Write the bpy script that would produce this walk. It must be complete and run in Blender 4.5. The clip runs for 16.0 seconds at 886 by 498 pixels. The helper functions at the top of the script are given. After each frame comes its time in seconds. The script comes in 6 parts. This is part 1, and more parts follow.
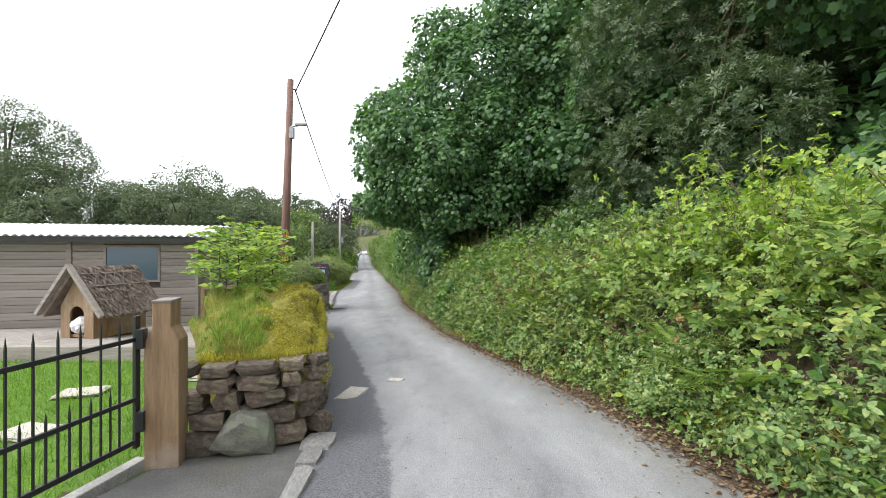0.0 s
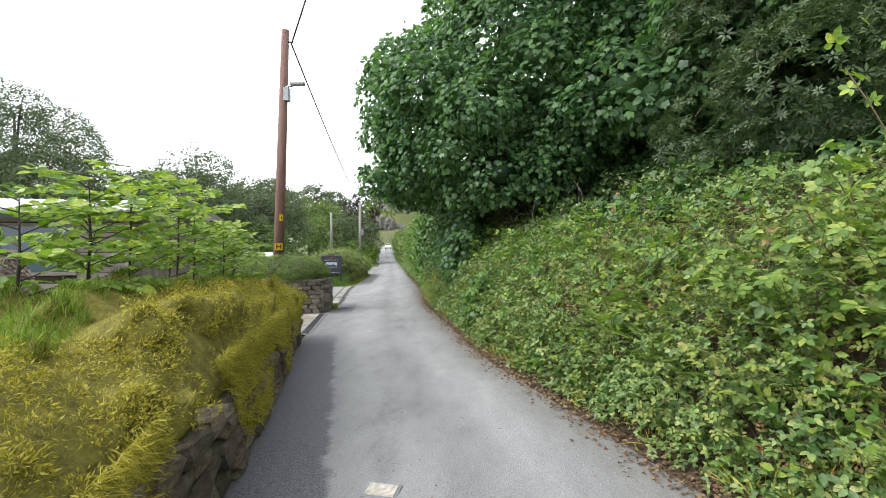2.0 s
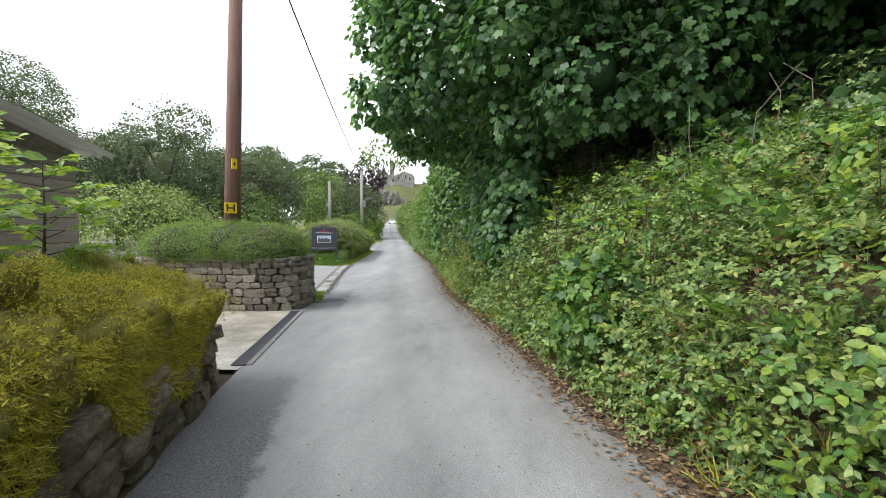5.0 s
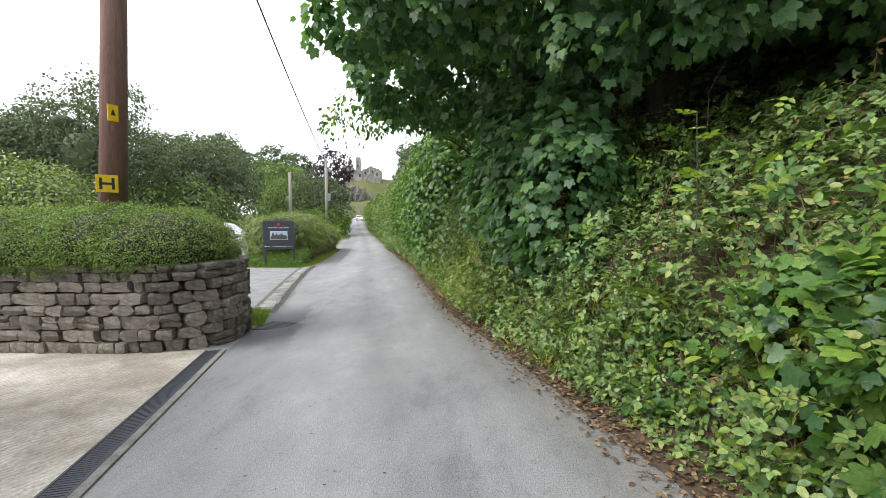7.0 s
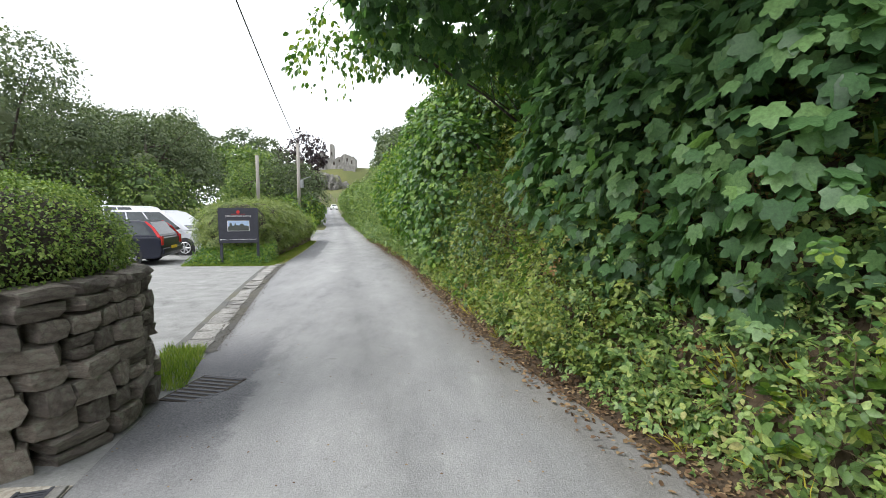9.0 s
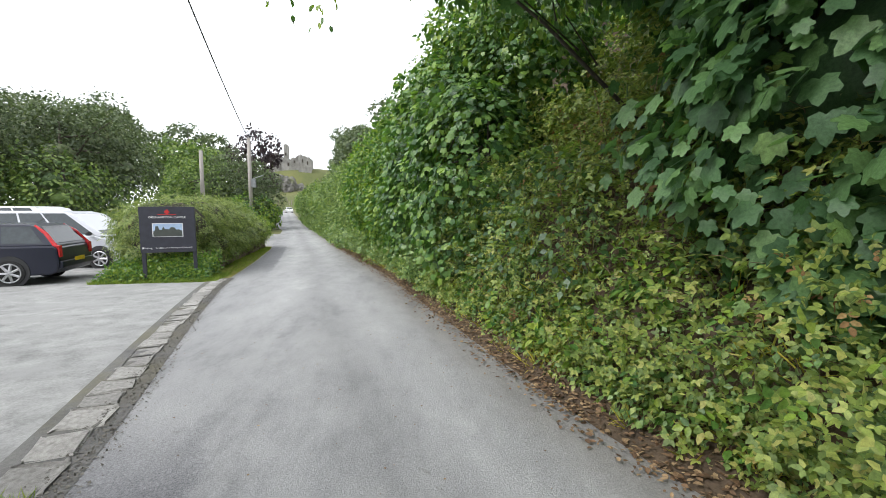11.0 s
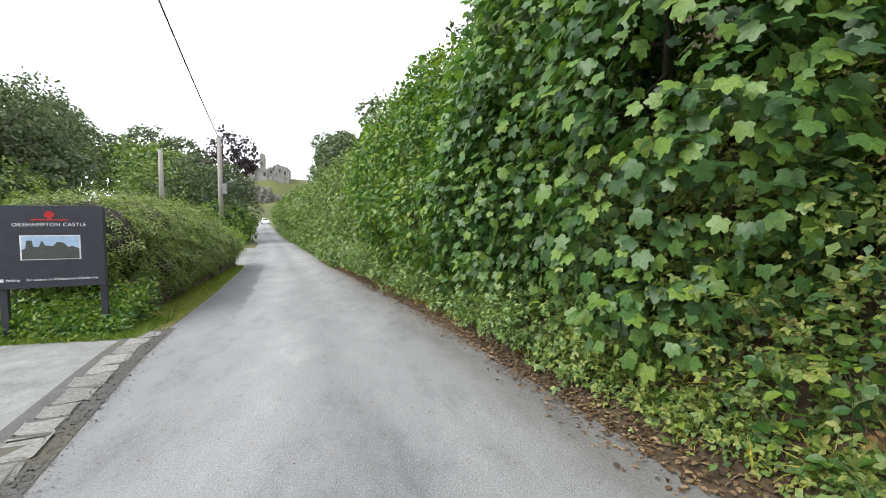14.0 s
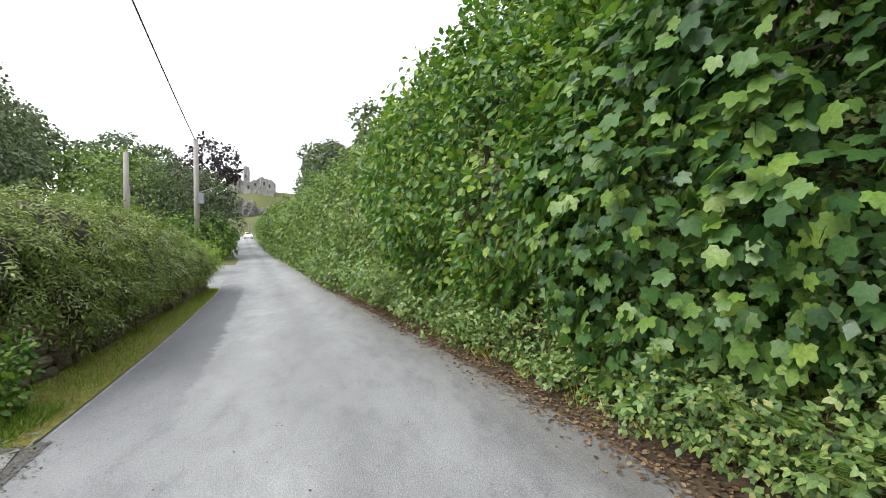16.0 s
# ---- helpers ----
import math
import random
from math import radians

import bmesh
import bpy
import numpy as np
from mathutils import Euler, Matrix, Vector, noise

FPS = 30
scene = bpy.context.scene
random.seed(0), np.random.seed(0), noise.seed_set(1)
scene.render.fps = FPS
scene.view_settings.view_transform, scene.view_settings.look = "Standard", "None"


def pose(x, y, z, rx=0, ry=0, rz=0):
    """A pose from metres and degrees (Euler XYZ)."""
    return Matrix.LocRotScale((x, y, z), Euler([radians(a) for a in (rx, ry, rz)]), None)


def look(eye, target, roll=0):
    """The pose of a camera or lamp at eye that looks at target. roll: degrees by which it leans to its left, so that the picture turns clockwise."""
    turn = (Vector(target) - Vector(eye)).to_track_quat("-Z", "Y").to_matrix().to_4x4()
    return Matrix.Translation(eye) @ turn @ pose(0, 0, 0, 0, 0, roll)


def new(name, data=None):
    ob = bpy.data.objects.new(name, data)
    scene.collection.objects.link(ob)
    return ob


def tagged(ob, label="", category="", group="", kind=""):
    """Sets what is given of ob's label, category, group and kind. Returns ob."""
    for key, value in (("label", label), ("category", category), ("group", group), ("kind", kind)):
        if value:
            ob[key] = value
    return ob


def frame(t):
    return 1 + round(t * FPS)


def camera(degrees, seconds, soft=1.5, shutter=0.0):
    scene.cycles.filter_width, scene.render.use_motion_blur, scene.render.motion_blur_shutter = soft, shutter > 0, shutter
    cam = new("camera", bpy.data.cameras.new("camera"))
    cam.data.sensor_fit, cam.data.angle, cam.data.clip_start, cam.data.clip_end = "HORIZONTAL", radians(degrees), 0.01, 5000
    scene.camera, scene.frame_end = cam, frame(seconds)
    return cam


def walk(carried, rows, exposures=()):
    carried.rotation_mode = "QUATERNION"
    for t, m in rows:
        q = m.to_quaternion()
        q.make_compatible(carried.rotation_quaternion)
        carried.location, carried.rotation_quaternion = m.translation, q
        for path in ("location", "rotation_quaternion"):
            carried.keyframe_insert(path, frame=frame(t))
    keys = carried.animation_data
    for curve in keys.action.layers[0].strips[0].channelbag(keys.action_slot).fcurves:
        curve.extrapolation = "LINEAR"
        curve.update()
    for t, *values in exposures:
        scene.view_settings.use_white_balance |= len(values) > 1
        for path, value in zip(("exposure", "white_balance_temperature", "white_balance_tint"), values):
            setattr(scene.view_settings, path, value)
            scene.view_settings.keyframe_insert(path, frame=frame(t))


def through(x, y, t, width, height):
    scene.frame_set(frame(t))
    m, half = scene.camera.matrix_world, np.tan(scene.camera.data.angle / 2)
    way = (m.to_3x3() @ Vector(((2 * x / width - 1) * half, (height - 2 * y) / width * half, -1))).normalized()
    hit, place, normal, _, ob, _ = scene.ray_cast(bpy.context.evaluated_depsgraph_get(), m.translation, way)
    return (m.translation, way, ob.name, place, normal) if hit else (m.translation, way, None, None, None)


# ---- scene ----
SCALE = 1.15
cam = camera(92.3, 16.0, soft=0.6)
ROWS = [
    (0, 0.000, 0.000, 1.450, -0.00, 0.03, -0.03),
    (0.5, -0.109, 0.761, 1.384, -0.90, 0.97, -0.27),
    (1, -0.171, 1.545, 1.323, -0.98, -1.69, 0.02),
    (1.5, -0.133, 2.324, 1.263, -0.61, -1.24, 0.17),
    (2, -0.105, 3.084, 1.209, 3.35, -0.70, 0.08),
    (2.5, -0.124, 3.837, 1.157, 3.44, 1.11, 0.09),
    (3, -0.219, 4.586, 1.105, 3.33, 1.08, -0.19),
    (3.5, -0.380, 5.317, 1.054, 3.77, 0.63, -0.01),
    (4, -0.597, 5.997, 1.005, 5.31, -1.90, -0.15),
    (6.5, -1.535, 9.505, 0.771, 0.44, -4.34, -0.46),
    (7, -1.687, 10.199, 0.732, -0.51, -4.23, -0.19),
    (7.5, -1.849, 10.885, 0.696, -2.64, -4.42, -0.24),
    (8, -2.034, 11.545, 0.669, -2.71, -4.74, -0.18),
    (8.5, -2.206, 12.201, 0.652, -2.98, -5.59, -0.27),
    (11, -2.952, 15.135, 0.516, -9.38, -5.21, -0.01),
    (11.5, -3.142, 15.823, 0.484, -10.67, -2.46, 0.08),
    (12, -3.297, 16.495, 0.451, -12.34, -2.94, 0.28),
    (12.5, -3.415, 17.174, 0.428, -12.83, -3.10, 0.03),
    (13, -3.538, 17.796, 0.413, -12.96, -3.00, 0.19),
    (13.5, -3.652, 18.434, 0.402, -12.39, -2.79, 0.05),
    (14, -3.776, 19.101, 0.393, -12.26, -3.61, 0.01),
    (14.5, -3.900, 19.796, 0.384, -13.57, -4.01, -0.13),
    (15, -4.019, 20.515, 0.370, -13.91, -3.83, -0.16),
    (15.5, -4.132, 21.251, 0.354, -14.34, -2.64, -0.14),
    (16, -4.244, 21.993, 0.337, -14.18, -1.64, -0.04),
]
walk(cam, [(t, pose(SCALE * x, SCALE * y, SCALE * z, 90 + pitch, roll, yaw)) for t, x, y, z, yaw, pitch, roll in ROWS], [(0.0, 0.15, 6300, 10), (16.0, 0.15, 6300, 10)])

# ---- world and sun: bright even overcast ----
SUN_EL, SUN_AZ = 46.0, 248.0
world = bpy.data.worlds.new("sky")
scene.world = world
world.use_nodes = True
wn = world.node_tree
wn.nodes.clear()
sky = wn.nodes.new("ShaderNodeTexSky")
sky.sky_type = 'NISHITA'
sky.sun_disc = False
sky.sun_elevation, sky.sun_rotation = radians(SUN_EL), radians(SUN_AZ)
sky.dust_density, sky.ozone_density, sky.air_density = 4.0, 1.0, 1.0
grey = wn.nodes.new("ShaderNodeHueSaturation")
grey.inputs["Saturation"].default_value = 0.12
cloud = wn.nodes.new("ShaderNodeMixRGB")
cloud.inputs[0].default_value = 0.72
cloud.inputs[2].default_value = (15.5, 15.8, 16.3, 1)
bg = wn.nodes.new("ShaderNodeBackground")
bg.inputs["Strength"].default_value = 0.13
wout = wn.nodes.new("ShaderNodeOutputWorld")
wn.links.new(sky.outputs[0], grey.inputs["Color"])
wn.links.new(grey.outputs[0], cloud.inputs[1])
wn.links.new(cloud.outputs[0], bg.inputs["Color"])
wn.links.new(bg.outputs[0], wout.inputs[0])
sun = new("sun", bpy.data.lights.new("sun", 'SUN'))
sun.data.energy, sun.data.angle, sun.data.color = 2.8, radians(26), (1, 0.97, 0.92)
# the sun's compass angle runs clockwise from +y
sun.matrix_world = look((0, 0, 0), (-math.sin(radians(SUN_AZ)) * math.cos(radians(SUN_EL)), -math.cos(radians(SUN_AZ)) * math.cos(radians(SUN_EL)), -math.sin(radians(SUN_EL))))


# ---- materials ----
def nodes_of(name):
    m = bpy.data.materials.new(name)
    m.use_nodes = True
    nt = m.node_tree
    return m, nt, nt.nodes["Principled BSDF"], nt.nodes["Material Output"]


def node(nt, kind, ins=None, **attrs):
    n = nt.nodes.new(kind)
    for k, v in attrs.items():
        setattr(n, k, v)
    for k, v in (ins or {}).items():
        n.inputs[k].default_value = v
    return n


def ramp(nt, fac, stops):
    r = nt.nodes.new("ShaderNodeValToRGB")
    els = r.color_ramp.elements
    els[0].position, els[0].color = stops[0][0], (*stops[0][1], 1)
    els[1].position, els[1].color = stops[-1][0], (*stops[-1][1], 1)
    for p, c in stops[1:-1]:
        e = els.new(p)
        e.color = (*c, 1)
    nt.links.new(fac, r.inputs[0])
    return r.outputs[0]


def noise_tex(nt, scale, detail=4.0, rough=0.6, stretch=None, kind="Object"):
    tc = nt.nodes.new("ShaderNodeTexCoord")
    vec = tc.outputs[kind]
    if stretch:
        mp = node(nt, "ShaderNodeMapping", {"Scale": stretch})
        nt.links.new(vec, mp.inputs[0])
        vec = mp.outputs[0]
    n = node(nt, "ShaderNodeTexNoise", {"Scale": scale, "Detail": detail, "Roughness": rough})
    nt.links.new(vec, n.inputs["Vector"])
    return n.outputs["Fac"]


def mix(nt, fac, a, b, how='MIX'):
    m = node(nt, "ShaderNodeMixRGB", blend_type=how)
    for sock, v in zip(m.inputs, (fac, a, b)):
        if isinstance(v, (int, float)):
            sock.default_value = v
        elif isinstance(v, tuple):
            sock.default_value = (*v, 1)
        else:
            nt.links.new(v, sock)
    return m.outputs[0]


def bump(nt, bsdf, height, strength=0.4, dist=0.02):
    b = node(nt, "ShaderNodeBump", {"Strength": strength, "Distance": dist})
    nt.links.new(height, b.inputs["Height"])
    nt.links.new(b.outputs[0], bsdf.inputs["Normal"])


def surface(name, dark, light, coarse=2.0, fine=40.0, rough=0.85, metal=0.0, relief=0.4, depth=0.02, stretch=None, vary=0.0, stain=None, stain_scale=0.7, coords="Object"):
    """A rough surface: colour varies by a coarse and a fine noise, with fine relief, piece by piece where vary > 0."""
    m, nt, b, _ = nodes_of(name)
    c1, c2 = noise_tex(nt, coarse, 5, 0.6, stretch, coords), noise_tex(nt, fine, 6, 0.7, stretch, coords)
    both = mix(nt, 0.45, c1, c2)
    col = ramp(nt, both, [(0.3, dark), (0.7, light)])
    if stain:
        s = ramp(nt, noise_tex(nt, stain_scale, 6, 0.65, None, coords), [(0.5, (0, 0, 0)), (0.68, (1, 1, 1))])
        col = mix(nt, s, col, stain)
    if vary:
        info = nt.nodes.new("ShaderNodeObjectInfo")
        v = ramp(nt, info.outputs["Random"], [(0.0, (1 - vary,) * 3), (1.0, (1 + vary,) * 3)])
        col = mix(nt, 1.0, col, v, 'MULTIPLY')
    nt.links.new(col, b.inputs["Base Color"])
    b.inputs["Roughness"].default_value, b.inputs["Metallic"].default_value = rough, metal
    bump(nt, b, c2, relief, depth)
    return m


def leaf_material(name, stops, through=0.35, rough=0.45, patch=0.5):
    """Leaves: colour differs from leaf to leaf and from patch to patch; some light comes through the blade."""
    m, nt, b, out = nodes_of(name)
    geo = nt.nodes.new("ShaderNodeNewGeometry")
    big = noise_tex(nt, patch, 3, 0.5)
    f = mix(nt, 0.36, geo.outputs["Random Per Island"], big)
    col = ramp(nt, f, stops)
    mottle = noise_tex(nt, 55, 3, 0.7)
    col = mix(nt, 1.0, col, ramp(nt, mottle, [(0.3, (0.68, 0.7, 0.66)), (0.7, (1.28, 1.25, 1.3))]), 'MULTIPLY')
    nt.links.new(col, b.inputs["Base Color"])
    b.inputs["Roughness"].default_value = rough
    b.inputs["Specular IOR Level"].default_value = 0.45
    bump(nt, b, mottle, 0.35, 0.01)
    tr = nt.nodes.new("ShaderNodeBsdfTranslucent")
    nt.links.new(mix(nt, 1.0, col, (1.0, 1.12, 0.6), 'MULTIPLY'), tr.inputs["Color"])
    ms = node(nt, "ShaderNodeMixShader", {0: through})
    nt.links.new(b.outputs[0], ms.inputs[1])
    nt.links.new(tr.outputs[0], ms.inputs[2])
    nt.links.new(ms.outputs[0], out.inputs[0])
    return m


def plain(name, col, rough=0.5, metal=0.0):
    m, nt, b, _ = nodes_of(name)
    v = ramp(nt, noise_tex(nt, 9.0, 4), [(0.3, tuple(c * 0.82 for c in col)), (0.7, tuple(min(1, c * 1.12) for c in col))])
    nt.links.new(v, b.inputs["Base Color"])
    b.inputs["Roughness"].default_value, b.inputs["Metallic"].default_value = rough, metal
    return m


M_SOIL = surface("soil_and_litter", (0.03, 0.021, 0.013), (0.13, 0.09, 0.055), 6, 45, 0.95, relief=0.8)
M_GRASS_GROUND = surface("meadow_ground", (0.05, 0.075, 0.02), (0.14, 0.135, 0.045), 0.12, 2, 0.95, relief=0.7)
def concrete_material():
    """Buff concrete with broom marks and damp brown stains."""
    m, nt, b, _ = nodes_of("brushed_concrete")
    tc = nt.nodes.new("ShaderNodeTexCoord")
    mp = node(nt, "ShaderNodeMapping", {"Rotation": (0, 0, radians(28))})
    nt.links.new(tc.outputs["Object"], mp.inputs[0])
    wv = node(nt, "ShaderNodeTexWave", {"Scale": 6.5, "Distortion": 7.0, "Detail": 5.0, "Detail Scale": 1.6})
    nt.links.new(mp.outputs[0], wv.inputs["Vector"])
    fine = noise_tex(nt, 45, 5, 0.7)
    col = ramp(nt, mix(nt, 0.5, noise_tex(nt, 2.0, 7, 0.7), fine), [(0.34, (0.29, 0.25, 0.195)), (0.66, (0.76, 0.73, 0.66))])
    col = mix(nt, 0.35, col, ramp(nt, wv.outputs["Fac"], [(0.1, (0.62, 0.6, 0.56)), (0.6, (1.2, 1.2, 1.2))]), 'MULTIPLY')
    st = ramp(nt, noise_tex(nt, 0.8, 7, 0.7), [(0.44, (0, 0, 0)), (0.62, (1, 1, 1))])
    col = mix(nt, st, col, mix(nt, 0.6, col, (0.2, 0.16, 0.11)))
    nt.links.new(col, b.inputs["Base Color"])
    b.inputs["Roughness"].default_value = 0.8
    bump(nt, b, mix(nt, 0.5, wv.outputs["Fac"], fine), 0.5, 0.01)
    return m


M_CONCRETE = concrete_material()
M_TARMAC = surface("dark_rough_tarmac", (0.05, 0.05, 0.05), (0.17, 0.165, 0.155), 2, 50, 0.9, relief=0.9, depth=0.012, stain=(0.12, 0.11, 0.07))
M_PARK = surface("car_park_tarmac", (0.12, 0.12, 0.118), (0.37, 0.37, 0.36), 3.5, 45, 0.9, relief=0.9, depth=0.01, stain=(0.25, 0.25, 0.245), stain_scale=1.6)
M_STONE = surface("grey_brown_stone", (0.085, 0.07, 0.06), (0.38, 0.325, 0.28), 5, 40, 0.9, relief=0.8, depth=0.02, vary=0.4, stain=(0.34, 0.335, 0.27), stain_scale=4)
M_STONE_DARK = surface("brown_rubble_stone", (0.065, 0.045, 0.036), (0.27, 0.2, 0.155), 5, 40, 0.9, relief=0.9, depth=0.02, vary=0.4, stain=(0.24, 0.25, 0.15), stain_scale=5)
# earth of the wall joints, also the shade colour of the hedge cores
M_JOINT_SHADE = surface("earthy_joint_and_shade", (0.025, 0.02, 0.017), (0.08, 0.065, 0.05), 6, 40, 0.95, relief=0.8)
M_SETT = surface("granite_sett", (0.13, 0.125, 0.115), (0.46, 0.445, 0.42), 8, 70, 0.9, relief=0.9, depth=0.015, vary=0.2)
M_TIMBER = surface("weathered_board", (0.15, 0.128, 0.11), (0.35, 0.31, 0.275), 1.5, 9, 0.85, relief=0.4, depth=0.005, stretch=(1, 6, 14), vary=0.16)
M_TIMBER_WARM = surface("oiled_oak", (0.15, 0.088, 0.045), (0.37, 0.25, 0.14), 1.2, 6, 0.7, relief=0.4, depth=0.006, stretch=(9, 9, 1), vary=0.1, stain=(0.36, 0.3, 0.24), stain_scale=1.5)
M_POLE = surface("creosoted_pole", (0.09, 0.045, 0.035), (0.26, 0.15, 0.12), 1.2, 10, 0.85, relief=0.6, depth=0.01, stretch=(14, 14, 0.6))
M_POLE_GREY = surface("grey_weathered_pole", (0.22, 0.2, 0.18), (0.42, 0.39, 0.36), 1.2, 10, 0.85, relief=0.6, depth=0.01, stretch=(14, 14, 0.6))
M_BARK = surface("dark_bark", (0.03, 0.025, 0.02), (0.12, 0.1, 0.08), 3, 20, 0.95, relief=0.9, depth=0.03, stretch=(3, 3, 0.7))
M_METAL_ROOF = surface("pale_roof_sheet", (0.55, 0.56, 0.57), (0.75, 0.76, 0.77), 1, 12, 0.5, relief=0.1)
M_BLACK = plain("black_paint", (0.02, 0.02, 0.021), 0.45)
M_STEEL = plain("galvanised_steel", (0.3, 0.31, 0.32), 0.45, 0.8)
M_CASTLE = surface("castle_masonry", (0.13, 0.125, 0.115), (0.4, 0.385, 0.36), 0.5, 6, 0.95, relief=0.9, depth=0.3)
M_GRAVEL = surface("pale_gravel", (0.2, 0.18, 0.155), (0.46, 0.42, 0.38), 9, 90, 0.9, relief=0.9, depth=0.015)


def road_material():
    m, nt, b, _ = nodes_of("dusty_road")
    fine, mid, big = noise_tex(nt, 75, 4, 0.75), noise_tex(nt, 2.4, 10, 0.72, (1.5, 0.55, 1)), noise_tex(nt, 0.45, 4, 0.55, (1.6, 0.5, 1))
    col = ramp(nt, mix(nt, 0.5, mid, big), [(0.36, (0.14, 0.14, 0.146)), (0.46, (0.235, 0.235, 0.238)), (0.56, (0.29, 0.29, 0.29)), (0.66, (0.38, 0.38, 0.375))])
    col = mix(nt, 0.32, col, ramp(nt, fine, [(0.32, (0.09, 0.09, 0.09)), (0.68, (0.4, 0.4, 0.39))]))
    # pale dust in the middle of each wheel track, darker bare tarmac near the left side and between the tracks: by the u of the strip
    uv = node(nt, "ShaderNodeUVMap", uv_map="UVMap")
    sep = nt.nodes.new("ShaderNodeSeparateXYZ")
    nt.links.new(uv.outputs[0], sep.inputs[0])
    wob = node(nt, "ShaderNodeMath", {1: 0.16}, operation='MULTIPLY')
    nt.links.new(noise_tex(nt, 2.6, 10, 0.78), wob.inputs[0])
    add = node(nt, "ShaderNodeMath", operation='ADD')
    nt.links.new(sep.outputs[0], add.inputs[0])
    nt.links.new(wob.outputs[0], add.inputs[1])
    lanes = ramp(nt, add.outputs[0], [(0.1, (0.92, 0.92, 0.93)), (0.3, (1.0, 1.0, 1.0)), (0.45, (1.1, 1.1, 1.1)), (0.62, (0.84, 0.84, 0.84)), (0.78, (1.12, 1.12, 1.12)), (0.9, (1.0, 1.0, 0.99)), (1.05, (0.8, 0.77, 0.72))])
    col = mix(nt, 0.9, col, lanes, 'MULTIPLY')
    spots = ramp(nt, noise_tex(nt, 9, 4, 0.6), [(0.66, (0, 0, 0)), (0.72, (0.6,) * 3)])
    col = mix(nt, spots, col, (0.16, 0.155, 0.15))
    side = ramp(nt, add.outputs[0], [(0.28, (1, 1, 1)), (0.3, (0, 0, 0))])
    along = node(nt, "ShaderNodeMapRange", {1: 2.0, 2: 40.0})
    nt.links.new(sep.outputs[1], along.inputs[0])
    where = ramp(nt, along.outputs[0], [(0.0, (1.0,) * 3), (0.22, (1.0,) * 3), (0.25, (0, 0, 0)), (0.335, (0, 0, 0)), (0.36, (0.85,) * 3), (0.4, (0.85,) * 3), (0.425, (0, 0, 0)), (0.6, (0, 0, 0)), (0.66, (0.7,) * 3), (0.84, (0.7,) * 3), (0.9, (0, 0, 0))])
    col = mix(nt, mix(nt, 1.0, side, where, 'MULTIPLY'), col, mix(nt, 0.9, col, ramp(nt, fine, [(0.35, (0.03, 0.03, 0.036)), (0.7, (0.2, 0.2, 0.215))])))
    nt.links.new(col, b.inputs["Base Color"])
    b.inputs["Roughness"].default_value = 0.8
    bump(nt, b, fine, 0.8, 0.01)
    return m


M_ROAD = road_material()

# ---- leaf shapes: flat outlines folded a little at the midrib, base at the origin, tip towards +y ----
OVATE = (np.array([(0, 0, 0), (0.3, 0.3, 0.07), (0.24, 0.7, 0.05), (0, 1, -0.06), (-0.24, 0.7, 0.05), (-0.3, 0.3, 0.07)]), [(0, 1, 2, 3), (0, 3, 4, 5)])
BLADE = (np.array([(-0.035, 0, 0), (0.035, 0, 0), (0.028, 0.5, 0.04), (0, 1, -0.1), (-0.028, 0.5, 0.04)]), [(0, 1, 2, 4), (4, 2, 3)])
SLIM = (np.array([(0, 0, 0), (0.15, 0.4, 0.03), (0, 1, -0.05), (-0.15, 0.4, 0.03)]), [(0, 1, 2, 3)])
RHOMB = (np.array([(0, 0, 0), (0.33, 0.45, 0.07), (0, 1, -0.06), (-0.33, 0.45, 0.07)]), [(0, 1, 2, 3)])
LOBE = (np.array([(0, 0, 0), (0.3, 0.32, 0.07), (0.19, 0.76, 0.03), (-0.04, 1, -0.06), (-0.3, 0.42, 0.07)]), [(0, 1, 2, 3, 4)])
TUFT = (np.array([(0, -0.5, 0), (0.42, -0.1, 0.1), (0.1, 0.5, 0), (-0.42, 0.12, 0.1)]), [(0, 1, 2, 3)])


def palmate():
    """A five-lobed leaf."""
    pts = [(0, 0.0, 0)]
    for ang, rad in ((-152, 0.4), (-112, 0.6), (-90, 0.5), (-62, 0.74), (-46, 0.76), (-31, 0.54), (-14, 0.74), (0, 0.88), (14, 0.74), (31, 0.54), (46, 0.76), (62, 0.74), (90, 0.5), (112, 0.6), (152, 0.4)):
        a = radians(ang)
        pts.append((rad * math.sin(a) * 0.95, 0.22 + rad * math.cos(a), 0.05 - 0.16 * rad * rad))
    pts.append((0, 0.22, 0.06))
    c = len(pts) - 1
    return np.array(pts), [(c, i, i + 1) for i in range(1, c - 1)] + [(c, 0, 1), (c, c - 1, 0)]


def compose(base, places):
    """One spray from several leaves: (x, y, turn in degrees, size)."""
    vs, fs = [], []
    for x, y, turn, s in places:
        a, k = radians(turn), sum(len(v) for v in vs)
        c, n = math.cos(a), math.sin(a)
        v = base[0] * s
        vs.append(np.stack([x + v[:, 0] * c + v[:, 1] * n, y - v[:, 0] * n + v[:, 1] * c, v[:, 2] - 0.18 * (x * x + y * y)], 1))
        fs += [tuple(i + k for i in f) for f in base[1]]
    return np.concatenate(vs), fs


